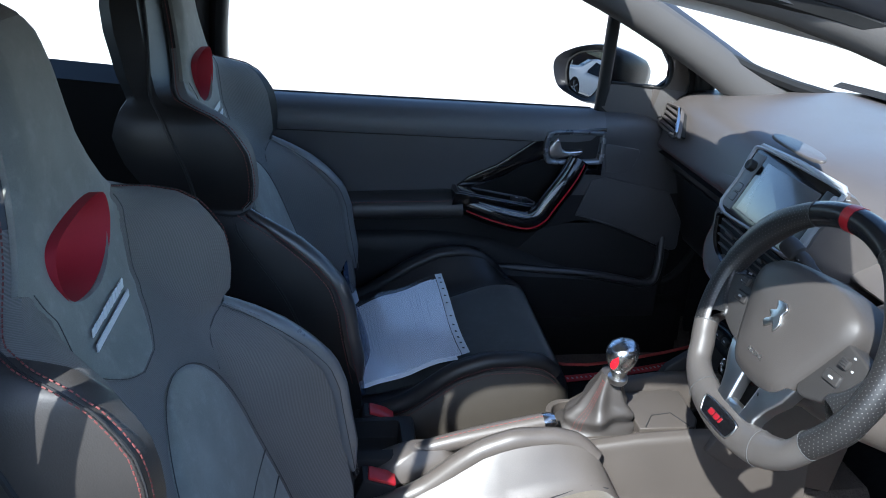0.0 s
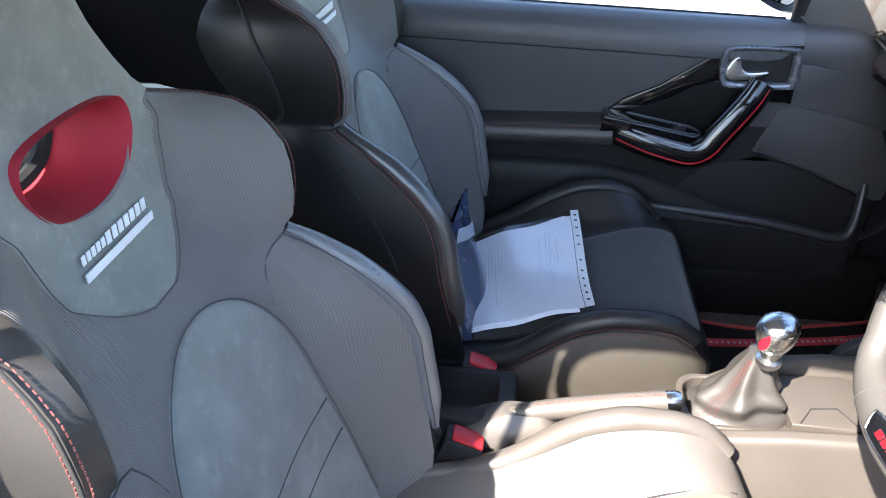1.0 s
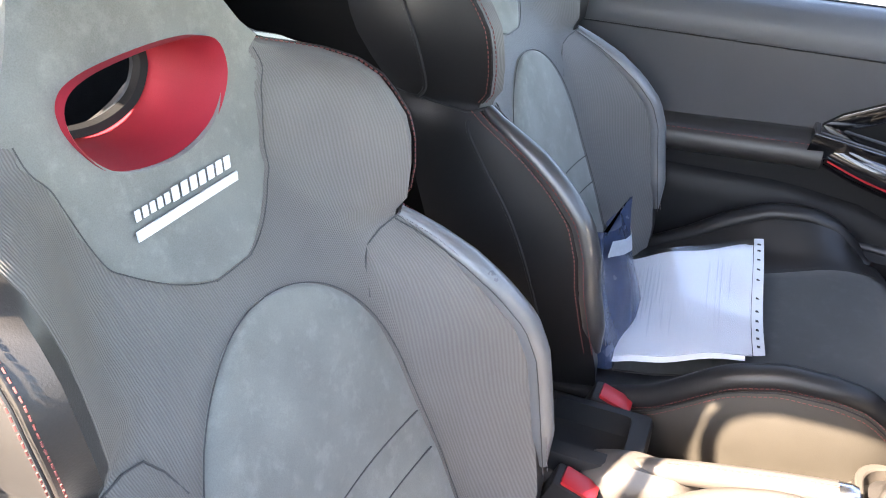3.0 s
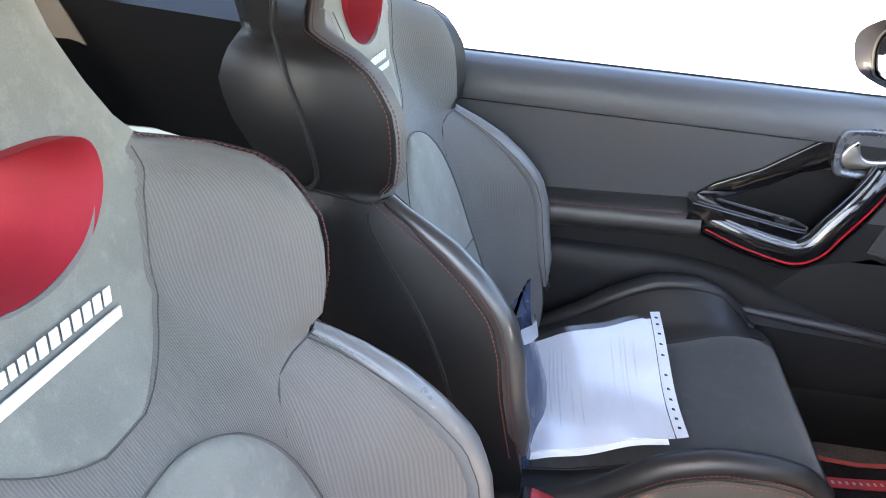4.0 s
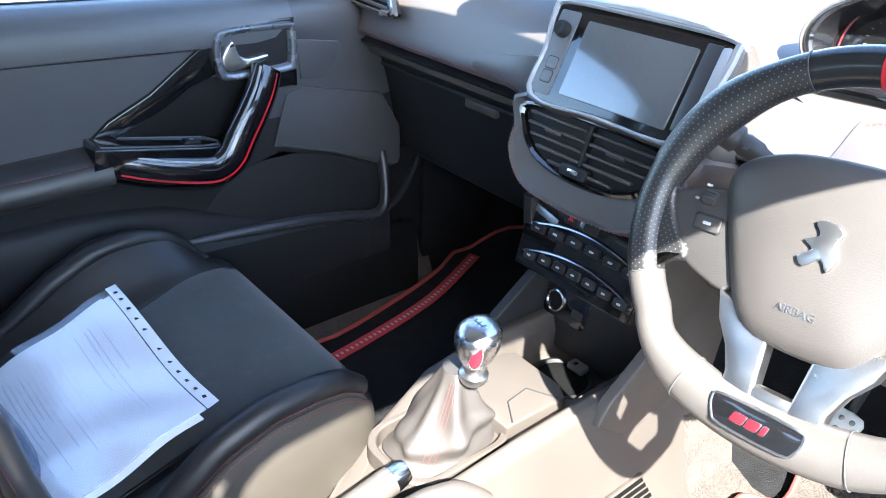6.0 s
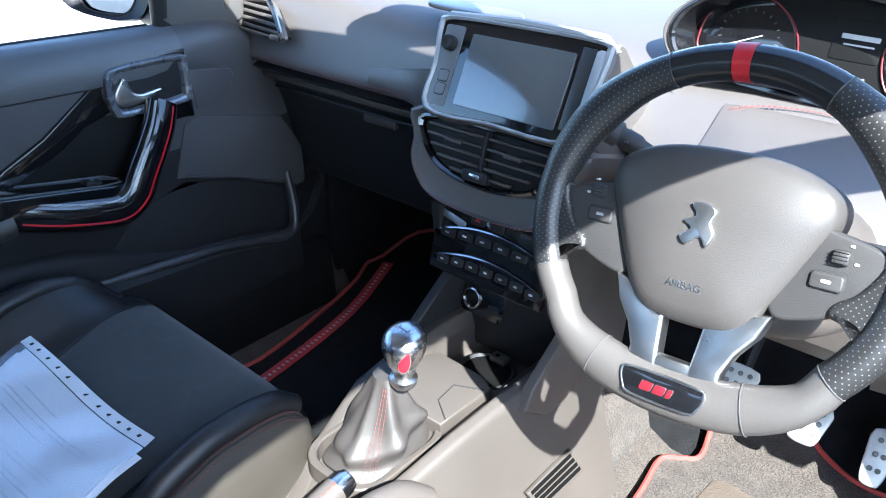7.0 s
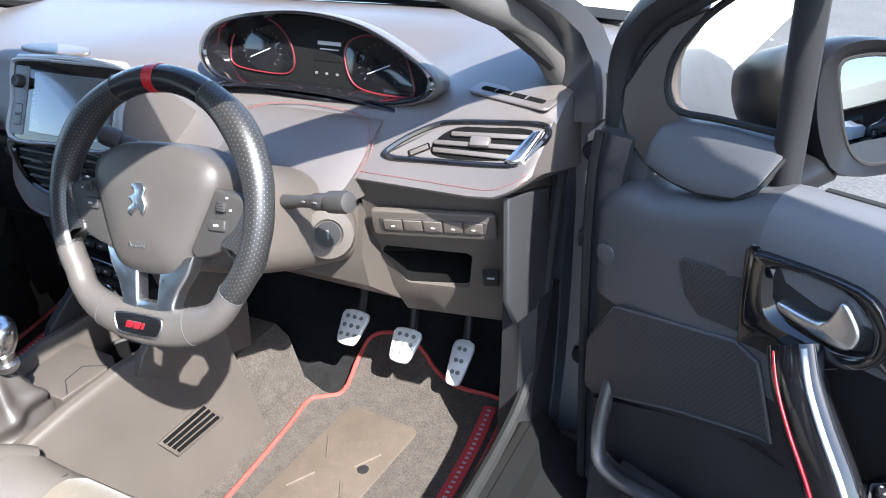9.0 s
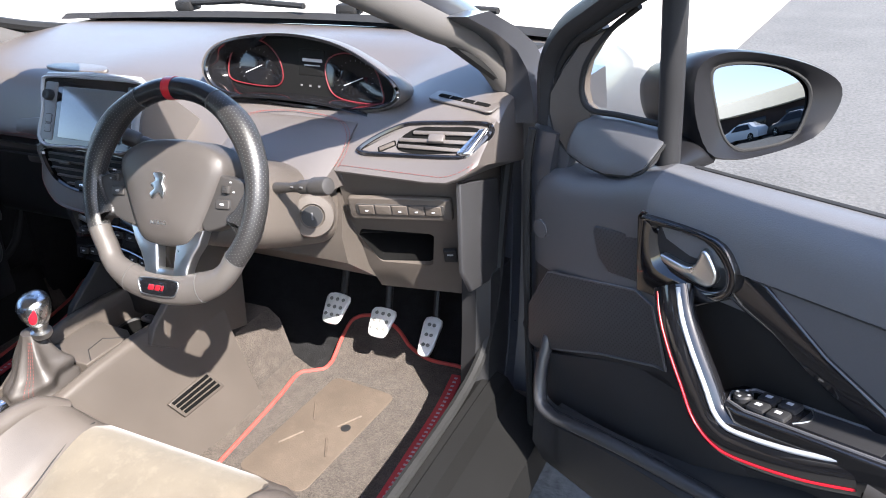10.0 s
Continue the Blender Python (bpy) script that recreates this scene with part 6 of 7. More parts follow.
# black disc stands for the shade down in the cup well
part("cup_well", disc_lathe([(0.0415, 0.0085), (0.040, 0.0105), (0.020, 0.0105), (0.004, 0.0105)], cup, 24), HOLLOW_SHADE, console, "black disc painting the shade in the cup well")
part("cup_spring", box((-0.006, 0.645, 0.480), (0.03, 0.02, 0.012), 0.004), ALU, console, "cup holder clip")
lay = [(-0.070, 0.440), (0.048, 0.440), (0.054, 0.545), (0.030, 0.560), (-0.060, 0.563), (-0.072, 0.545)]
sh = part("shift_plate", plate(lay, 0.006, 0.004, Matrix.Translation((0, 0, 0.492)) @ pose(0, 0, 0, 1.5), back=-0.02), GREYPL, console, "grey plate ahead of the gaiter")
part("plate_seam", sweep([(0.046, 0.452, 0.5108), (0.012, 0.476, 0.5112), (0.008, 0.515, 0.5122), (0.050, 0.535, 0.5128)], 0.0010, 6), PIPING, sh)
m = basis((0.146, 0.588, 0.362), (0, 1, 0), (-0.28, 0, 1))
gr = part("floor_vent", plate([(-0.048, -0.024), (0.070, -0.028), (0.044, 0.026), (-0.070, 0.022)], 0.006, 0.002, m), GREYPL, console, "slotted heater outlet")
for k in range(4):
    part("slot", plate([(-0.044 - 0.0055 * k, -0.018 + 0.0105 * k), (0.060 - 0.0055 * k, -0.021 + 0.0115 * k), (0.0575 - 0.0055 * k, -0.0135 + 0.0115 * k), (-0.0465 - 0.0055 * k, -0.0105 + 0.0105 * k)], 0.0066, 0.0003, m), HOLLOW_SHADE, gr)
bm = carve(box((0.0, -0.055, 0.45), (0.128, 0.17, 0.06), 0.010), box((-0.003, -0.055, 0.48), (0.085, 0.115, 0.08), 0.010))
part("storage_bin", bm, HARD, console, "open storage bin between the seats")

# gear lever
G = Vector((0.003, 0.388, 0.0))
GAITER = material("gaiter_leather", (0.042, 0.037, 0.034), 0.5, vary=0.2, scale=14, grain=620, bump=0.25, dist=0.0008)
RED_LINE = material("bright_red_plastic", (0.42, 0.006, 0.014), 0.3, vary=0.05, scale=20, grain=500, bump=0.0)
PLEATS = ((0.3, 0.9, 0.34, 0.30), (1.5, 0.5, 0.26, 0.26), (2.6, -0.4, 0.32, 0.32), (3.9, -0.8, 0.28, 0.24), (4.75, 0.2, 0.20, 0.22), (5.55, 0.7, 0.36, 0.28))     # angle, twist, height, breadth
gear = thing("gear_lever", "alloy gear knob with red inlay on a grey leather gaiter", "gear lever", (G.x, G.y, 0.49))
rows = []
for k in range(41):
    u = k / 40
    z = 0.486 + 0.121 * u
    rx = 0.0190 + 0.036 * (1 - u) ** 1.7 + 0.006 * math.sin(math.pi * u)
    ry = 0.0190 + 0.054 * (1 - u) ** 1.9 + 0.006 * math.sin(math.pi * u)
    ring = []
    for j in range(96):
        a = 2 * math.pi * j / 96
        # pleats that twist down from the collar and slump into a roll on the driver's side
        pleat = sum(h * math.exp(-(((a - a0 - tw * (1 - u) + math.pi) % (2 * math.pi) - math.pi) / wd) ** 2) for a0, tw, h, wd in PLEATS)
        slump = 0.22 * math.exp(-((u - 0.30 - 0.10 * math.sin(a + 0.6)) / 0.10) ** 2) * (0.55 + 0.45 * math.cos(a + 0.5)) - 0.14 * math.exp(-((u - 0.13 - 0.08 * math.sin(a)) / 0.07) ** 2)
        fold = 1 + (pleat - 0.10 + slump) * math.sin(math.pi * min(1, u * 1.02)) ** 0.6
        sq = 1 / max(abs(math.cos(a)) ** 3 + abs(math.sin(a)) ** 3, 0.1) ** (1 / 3)
        q = sq * (1 - u) + u
        ring.append((G.x - 0.012 * (1 - u) + rx * math.cos(a) * q * fold, G.y - 0.015 * (1 - u) + ry * math.sin(a) * q * fold, z + 0.004 * math.sin(3 * a + 5 * u) * (1 - u)))
    rows.append(ring)
part("gaiter", loft(rows), GAITER, gear, "creased dark leather gaiter")
for j in (81, 83, 85):
    stitches([Vector(r[j]) + Vector((0.001, -0.0008, 0.001)) for r in rows[:38]], 0.004, 0.0022, 0.0005, gear, "stitching", THREAD)
gf = [(G.x - 0.012 + p[0], G.y - 0.015 + p[1]) for p in rounded(0.128, 0.178, 0.04, 6)]
gi = [(G.x - 0.012 + p[0], G.y - 0.015 + p[1]) for p in rounded(0.110, 0.158, 0.036, 6)]
part("gaiter_frame", frame_band(gf, gi, 0.026, Matrix.Translation((0, 0, 0.470))), GREYPL, gear, "grey gaiter frame")
KM = Matrix.Translation((G.x, G.y, 0.058)) @ pose(0, 0, 0, 0, 3, 0) @ Matrix.Diagonal((0.9, 0.9, 0.9, 1))
part("collar", disc_lathe([(0.016, 0.606), (0.020, 0.612), (0.020, 0.620), (0.0135, 0.623), (0.013, 0.630), (0.017, 0.632), (0.017, 0.638), (0.012, 0.641)], KM, 24), ALU, gear, "ringed alloy collar")
KNOB = material("satin_knob_alloy", (0.58, 0.59, 0.61), 0.26, metal=1.0, vary=0.08, scale=40, grain=700, bump=0.03)
rows = []
for r, z in ((0.0125, 0.634), (0.0165, 0.637), (0.0200, 0.643), (0.0240, 0.651), (0.0280, 0.661), (0.0300, 0.671), (0.0308, 0.680), (0.0300, 0.688), (0.0272, 0.694), (0.0225, 0.6985), (0.0150, 0.7015), (0.0060, 0.7030), (0.0015, 0.7032)):
    tip = max(0, (z - 0.655) / 0.048)           # the crown leans back towards the driver
    ring = []
    for j in range(36):
        a = 2 * math.pi * j / 36
        x, y = r * math.cos(a), r * 1.06 * math.sin(a)
        ring.append(KM @ Vector((x, y, z + 0.16 * y * tip)))
    rows.append(ring)
knob = part("knob", loft(rows), KNOB, gear, "satin alloy gear knob with leaning crown")
side_m = KM @ basis((0.0195, -0.0205, 0.668), (0.70, 0.72, 0.0), (-0.10, 0.10, 1.0))
tear = catmull([Vector((*p, 0)) for p in [(0.006, 0.019), (0.010, 0.008), (0.009, -0.006), (0.003, -0.016), (-0.005, -0.016), (-0.009, -0.007), (-0.006, 0.004)]], 4, True)
tear = [Vector((p.x * 0.85, p.y * 0.85, 0)) for p in tear]
part("inlay_rim", plate([p * 1.28 for p in tear], 0.0035, 0.002, side_m, back=-0.012), KNOB, knob)
part("inlay", plate(tear, 0.0050, 0.002, side_m, back=-0.012), RED_LINE, knob, "red teardrop knob inlay")
for k in range(3):
    part("shift_mark", box((-0.008 + 0.008 * k, -0.002, 0.7036), (0.0008, 0.012, 0.0005), 0, KM), SEAM, knob)
part("shift_mark", box((0.0, -0.002, 0.7036), (0.016, 0.0008, 0.0005), 0, KM), SEAM, knob)

# handbrake
hb = thing("handbrake", "leather handbrake lever with bright tip and red stitching", "handbrake", (0.045, 0.02, 0.46))
path = catmull([(0.047, -0.02, 0.462), (0.047, 0.06, 0.490), (0.046, 0.16, 0.512), (0.045, 0.255, 0.530)], 5)
part("grip", sweep(path, lambda u: 0.0125 + 0.005 * math.sin(min(1, u * 1.3) * 1.6), 12), LEATHER_GREY_LIT, hb, "grey leather grip")
stitches([Vector(p) + Vector((0.004, 0, 0.0175)) for p in path[5:]], 0.005, 0.003, 0.0009, hb, "stitching", THREAD)
part("tip", sweep([(0.045, 0.253, 0.5296), (0.0449, 0.268, 0.5322), (0.0449, 0.276, 0.5335)], lambda u: 0.0172 - 0.004 * u * u, 14), CHROME, hb, "chrome lever tip")
part("boot", loft([[(0.047 + x * k, 0.03 + y * k + dy, z) for x, y in rounded(0.075, 0.16, 0.03, 5)] for k, z, dy in ((1, 0.44, 0), (0.95, 0.462, 0), (0.7, 0.478, 0.006), (0.45, 0.492, 0.015))]), LEATHER_GREY_LIT, hb, "soft handbrake boot")


def buckle(x, y, z, label):
    b = thing("seat_belt_buckle", label, "buckle", (x, y, z - 0.08), group="buckles")
    m = pose(x, y, z, 22, 0, 0)
    part("stalk", box((0, 0.0, -0.06), (0.022, 0.012, 0.08), 0.004, m), HARD, b)
    part("casing", box((0, 0, -0.022), (0.042, 0.062, 0.052), 0.005, pose(x, y, z, -20, 0, 0)), HARD, b, "black buckle casing")
    part("release", box((0, 0.004, 0.003), (0.033, 0.050, 0.012), 0.003, pose(x, y, z, -20, 0, 0)), RED, b, "red release button")


buckle(0.092, -0.044, 0.462, "seat belt buckle with a red button beside the driver's seat")
buckle(-0.086, -0.036, 0.468, "seat belt buckle with a red button beside the passenger seat")

# ---- doors ----
GRILLE = dotted("speaker_grille", (0.024, 0.024, 0.026), (0.008, 0.008, 0.009), 0.5, 0.0066, 0.0050, 0.0015, bump=0.8)


def door(side, label):
    """Built as the closed driver's door; the passenger's is its mirror image, the driver's stands open on its hinge."""
    hx, hy = 0.793, 0.902
    if side > 0:
        m = Matrix.Translation((hx, hy, 0)) @ Matrix.Rotation(radians(62), 4, "Z") @ Matrix.Translation((-hx, -hy, 0))
    else:
        m = Matrix.Diagonal((-1, 1, 1, 1))
    AT.append(m)
    dr = thing("car_door", label, "car door", (hx, hy, 0.30), group="car doors")
    X = basis((0, 0, 0), (0, -1, 0), (0, 0, 1))      # outlines in (-y, z), depth towards -x
    flat = lambda pts: [Vector((-p[0], p[1], 0)) for p in pts]
    drop = 0.0 if side > 0 else 0.018
    dip = 0.030 if side > 0 else 0.0                 # the sail panel sits down into the pad
    sill = lambda y: 0.925 - drop + 0.037 * (0.56 - y) - 0.075 * max(0, (y - 0.66) / 0.17) ** 1.3 - dip * math.exp(-((y - 0.68) / 0.075) ** 4)
    # inner panel: padded top, darker middle
    rows = []
    for y in [0.828, 0.824, 0.812] + list(np.linspace(0.80, -0.36, 31)) + [-0.38, -0.39]:
        e = 0.012 if y > 0.826 or y < -0.385 else 0.004 if y > 0.818 or y < -0.375 else 0
        s = sill(y)
        f = max(0, (y - 0.62) / 0.28)
        w = 0.036 * f * f
        flush = min(1, max(0, (y - 0.52) / 0.12))
        rows.append([(x + e + w + flush * max(0, 0.690 - x) * (x < 0.6885), y, z) for x, z in ((0.745, s + 0.012), (0.715, s + 0.010), (0.697, s - 0.002), (0.686, s - 0.022), (0.680, s - 0.045), (0.682, s - 0.082 + drop), (0.688, s - 0.086 + drop), (0.687, s - 0.10 + drop), (0.690, 0.76), (0.690, 0.70),
                                                    (0.690, 0.62), (0.692, 0.53), (0.700, 0.44), (0.705, 0.34), (0.712, 0.285), (0.73, 0.27), (0.79, 0.27), (0.79, 0.6), (0.775, s))])
    whole = loft(rows)
    pad = split(whole, lambda f: f.calc_center_median().z > sill(f.calc_center_median().y) - ((0.0845 - drop) if f.calc_center_median().y < 0.56 else -1.0))
    part("upper_panel", pad, DOORSOFT, dr, "dark soft-touch upper door panel")
    low = split(whole, lambda f: f.calc_center_median().z < 0.66 and f.calc_center_median().x < 0.76)
    part("inner_panel", whole, DOORMID, dr, "nearly black middle door panel")
    part("map_pocket_panel", low, HARD, dr, "black grained lower inner panel")
    rows = []
    for y in (0.93, 0.90, 0.5, 0.0, -0.38, -0.40):
        rows.append([(x, y, z) for x, z in ((0.792, 0.26), (0.855, 0.28), (0.872, 0.45), (0.880, 0.62), (0.868, 0.80), (0.838, sill(min(y, 0.8)) - 0.045), (0.795, sill(min(y, 0.8)) - 0.020), (0.792, 0.6))])
    part("outer_skin", loft(rows), PAINT, dr, "dark grey outer door skin")
    part("door_edge", loft([[(x, y, z) for x, y in ((0.722, 0.80), (0.720, 0.835), (0.732, 0.862), (0.765, 0.880), (0.795, 0.895), (0.80, 0.80))] for z in (0.28, 0.60, 0.86)] + [[(x + 0.006, y - 0.01, 0.93) for x, y in ((0.722, 0.80), (0.720, 0.835), (0.732, 0.862), (0.765, 0.880), (0.795, 0.895), (0.80, 0.80))]]), PAINT, dr, "painted front edge of the door")
    part("edge_seal", sweep(catmull([(0.716, 0.842, 0.30), (0.714, 0.846, 0.60), (0.716, 0.848, 0.84), (0.722, 0.84, 0.93)], 4), 0.007, 8, up=(1, 0, 0)), RUBBER, dr)
    rows = [[(x, y, sill(y) + z) for x, z in ((0.742, 0.0), (0.744, 0.0135), (0.750, 0.0145), (0.772, 0.002), (0.79, -0.02))] for y in np.linspace(0.54, -0.38, 8)]
    part("waist_seal", loft(rows), RUBBER, dr, "black waist seal")
    part("panel_seam", sweep([(0.6855, y, sill(y) - 0.084 + drop) for y in np.linspace(-0.36, 0.40, 10)], 0.0022, 6), PIPING, dr)
    # tweeter panel, trim cap and speaker grille
    tw = plate(flat([(0.595, 0.838), (0.664, 0.826), (0.669, 0.818), (0.656, 0.778), (0.634, 0.760), (0.580, 0.766), (0.575, 0.84)]), 0.0045, 0.002, X @ Matrix.Translation((0, 0, -0.692)), back=-0.003)
    part("tweeter_cover", planar_uv(tw, 1, 2), GRILLE if side > 0 else DOORMID, dr, "finely pierced tweeter cover")
    part("trim_cap", plate([(0.016 * math.cos(k * 0.35), 0.016 * math.sin(k * 0.35)) for k in range(18)], 0.0006, 0.0004, X @ Matrix.Translation((-0.800, 0.770, -0.7015)), back=-0.006), DOORMID, dr, "round trim cap")
    gr_out = flat([(0.768, 0.704), (0.758, 0.708), (0.58, 0.752), (0.548, 0.740), (0.515, 0.644), (0.535, 0.642), (0.645, 0.606), (0.797, 0.539), (0.813, 0.541), (0.817, 0.552), (0.816, 0.622), (0.810, 0.634)])
    gr = plate(gr_out, 0.0062, 0.003, X @ Matrix.Translation((0, 0, -0.694)), back=-0.008)
    part("speaker_grille", planar_uv(gr, 1, 2), GRILLE if side > 0 else DOORMID, dr, "pierced speaker grille")
    part("grille_rim", sweep([Vector((0.6875 + 0.006 * max(0, (-p.x - 0.68) / 0.14), -p.x, p.y)) for p in gr_out], 0.0022, 6, True, up=(1, 0, 0)), DOORMID, dr)
    # armrest
    rows = []
    for k in range(17):
        y = -0.37 + 0.57 * k / 16
        zc = 0.690 - 0.045 * (y + 0.10) / 0.31 if y > -0.10 else 0.690
        zc = 0.693 + 0.008 * max(0, (y + 0.1) / 0.3)
        d = 0.055 + 0.010 * min(1, max(0, (y + 0.1) / 0.3))
        rows.append([(0.70, y, zc + 0.012), (0.69 - d * 0.45, y, zc + 0.010), (0.69 - d * 0.85, y, zc + 0.002), (0.69 - d, y, zc - 0.018), (0.69 - d * 0.92, y, zc - 0.036), (0.69 - d * 0.5, y, zc - 0.050), (0.70, y, zc - 0.056)])
    arm = part("armrest", loft([[tuple(p) for p in catmull(r, 3, True)] for r in rows]), LEATHER_MID, dr, "padded leather armrest")
    stitches([Vector(r[2]) + Vector((-0.001, 0, 0.002)) for r in rows], 0.006, 0.004, 0.0009, arm, "stitching", THREAD)
    # lower hump under the armrest
    rows = []
    for k in range(21):
        y = -0.37 + 1.10 * k / 20
        top = float(np.interp(y, [-0.37, 0.15, 0.30, 0.45, 0.60, 0.80], [0.60, 0.595, 0.57, 0.50, 0.46, 0.44]))
        rows.append([(0.705, y, top + 0.012), (0.685, y, top + 0.006), (0.672, y, top - 0.012), (0.668, y, top - 0.05), (0.672, y, 0.36), (0.69, y, 0.30), (0.715, y, 0.285)])
    part("lower_panel", loft(rows), HARD, dr, "black lower door panel")
    # map pocket
    rim = catmull([(0.674, 0.30, 0.505), (0.664, 0.42, 0.497), (0.656, 0.55, 0.487), (0.652, 0.66, 0.468), (0.653, 0.715, 0.455), (0.657, 0.748, 0.462), (0.668, 0.762, 0.495), (0.682, 0.768, 0.535), (0.698, 0.772, 0.575)], 5)
    part("pocket_rim", sweep(rim, 0.0125, 12, up=(1, 0, 0), flat=0.85), SATINBLACK, dr, "door pocket rim")
    rows = [[(0.672, y, z + 0.008), (0.645 + 0.012 * (y > 0.7), y, z - 0.014), (0.650, y, 0.37), (0.675, y, 0.31), (0.70, y, 0.30)] for _, y, z in rim if 0.31 < y and z < 0.51]
    part("pocket_wall", loft(rows), HARD, dr, "black door pocket wall")
    part("pocket_back", plate(flat([(0.800, 0.528), (0.642, 0.596), (0.528, 0.634), (0.42, 0.60), (0.34, 0.52), (0.42, 0.47), (0.72, 0.42), (0.79, 0.43)]), 0.004, 0.002, X @ Matrix.Translation((0, 0, -0.694)), back=-0.01), HARD, dr, "dark back of the door pocket")
    # switch tray
    Tm = basis((0.0, 0.0, 0.752), (0, -1, 0.19), (1, 0, 0))
    tr = plate([(-y, x) for y, x in [(0.18, 0.630), (0.37, 0.628), (0.405, 0.640), (0.412, 0.665), (0.395, 0.695), (0.18, 0.695)]], 0.012, 0.004, Tm, back=-0.03)
    st = part("switch_tray", tr, GLOSS, dr, "black switch tray")
    part("tray_rim", sweep([Tm @ Vector((-y, x, 0.012)) for y, x in [(0.19, 0.638), (0.36, 0.636), (0.390, 0.645), (0.398, 0.665), (0.378, 0.688), (0.19, 0.688)]], 0.0022, 6, True), DOORMID, st)
    if side > 0:
        kn = part("mirror_knob", disc_lathe([(0.0125, 0.010), (0.0125, 0.017), (0.0105, 0.0195), (0.004, 0.020)], Tm @ Matrix.Translation((-0.378, 0.660, 0)), 20), HARD, st, "mirror adjuster knob")
        for k in range(4):
            part("symbol", box((-0.378 + 0.008 * math.cos(k * 1.57), 0.660 + 0.008 * math.sin(k * 1.57), 0.0199), (0.003, 0.003, 0.0005), 0, Tm), SYM, kn)
        for k, (y, x) in enumerate(((0.350, 0.650), (0.322, 0.648), (0.350, 0.673), (0.322, 0.673))):
            part("window_switch", box((-y, x, 0.014), (0.025, 0.021, 0.010), 0.004, Tm @ Matrix.Identity(4)), HARD, st)
            part("symbol", box((-y, x, 0.0191), (0.008, 0.006, 0.0006), 0, Tm), SYM, st)
        bowl = plate([(-0.30, 0.645), (-0.20, 0.645), (-0.20, 0.684), (-0.30, 0.684)][::-1], 0.0128, 0.0004, Tm)
        part("tray_bowl", bowl, HARD, st, "tray bowl")
        part("bowl_edge", sweep([Tm @ Vector((-0.302 + 0.012 * math.sin(math.pi * k / 8), 0.645 + 0.04 * k / 8, 0.0132)) for k in range(9)], 0.0009, 6), ALU, st)
    else:
        part("window_switch", box((-0.345, 0.655, 0.014), (0.028, 0.022, 0.010), 0.003, Tm), HARD, st, "window switch")
        part("symbol", box((-0.345, 0.655, 0.0192), (0.007, 0.005, 0.0006), 0, Tm), SYM, st)
    # broad gloss pull handle with a red line and a pale line
    pull = catmull([(0.648, 0.214, 0.690), (0.640, 0.27, 0.670), (0.636, 0.33, 0.654), (0.636, 0.372, 0.648), (0.638, 0.405, 0.664), (0.641, 0.430, 0.700), (0.646, 0.458, 0.738), (0.654, 0.482, 0.772), (0.666, 0.500, 0.802)], 6)
    broad = 1.55
    ph = part("pull_handle", sweep(pull, lambda u: 0.0190 + 0.002 * math.sin(u * 3.1), 20, up=(1, 0, 0), flat=broad), GLOSS, dr, "gloss black door pull")

    def on_pull(angle, lift, first=0):
        """A line laid along the pull at an angle round its section."""
        out = []
        for i in range(first, len(pull)):
            tt = (pull[min(i + 1, len(pull) - 1)] - pull[max(i - 1, 0)]).normalized()
            sd = tt.cross(Vector((1, 0, 0))).normalized()
            if sd.dot(Vector((0.66, 0.30, 0.76)) - pull[i]) < 0:
                sd = -sd
            r = 0.0190 + 0.002 * math.sin(i / (len(pull) - 1) * 3.1)
            out.append(pull[i] + sd * math.cos(angle) * r * broad + Vector((-1, 0, 0)) * math.sin(angle) * (r + lift))
        return out
    part("red_line", sweep(on_pull(radians(112), 0.0004), 0.0019, 6, up=(1, 0, 0)), RED_LINE, ph, "red accent line")
    # the thin pale line also paints the gloss reflection along the pull
    part("line_and_highlight", sweep(on_pull(radians(46), -0.001), 0.0034 if side > 0 else 0.0026, 10, up=(1, 0, 0)), SATIN, ph, "thin pale line and painted gloss highlight along the door pull")
    part("pull_end", box((0.646, 0.208, 0.691), (0.030, 0.010, 0.040), 0.004), GLOSS, ph)
    # gloss trim round the handle, running down to the armrest
    web = flat([(0.584, 0.872), (0.577, 0.755), (0.555, 0.757), (0.495, 0.757), (0.450, 0.790), (0.425, 0.806), (0.394, 0.793), (0.365, 0.785), (0.315, 0.755), (0.264, 0.733), (0.205, 0.712), (0.19, 0.728), (0.220, 0.752), (0.293, 0.786), (0.379, 0.845), (0.428, 0.876), (0.457, 0.894), (0.52, 0.891), (0.576, 0.884)])
    if side < 0:
        for p in web:
            p.x, p.y = max(p.x, -0.571), min(p.y, 0.882)
    part("gloss_trim", plate(web, 0.010, 0.004, X @ Matrix.Translation((0, 0, -0.694)), back=-0.004), GLOSS, dr, "gloss black trim panel")
    back = flat([(0.51, 0.768), (0.47, 0.70), (0.425, 0.660), (0.30, 0.700), (0.20, 0.705), (0.262, 0.738), (0.315, 0.760), (0.365, 0.790), (0.395, 0.797), (0.45, 0.795)])
    part("pull_recess", plate(back, 0.0040, 0.002, X @ Matrix.Translation((0, 0, -0.692)), back=-0.003), BLACKTRIM, dr, "dark recess behind the door pull")
    ho = flat(catmull([Vector((y, z, 0)) for y, z in [(0.566, 0.868), (0.566, 0.800), (0.545, 0.790), (0.46, 0.792), (0.425, 0.812), (0.414, 0.836), (0.420, 0.862), (0.452, 0.886), (0.555, 0.882)]], 4, True))
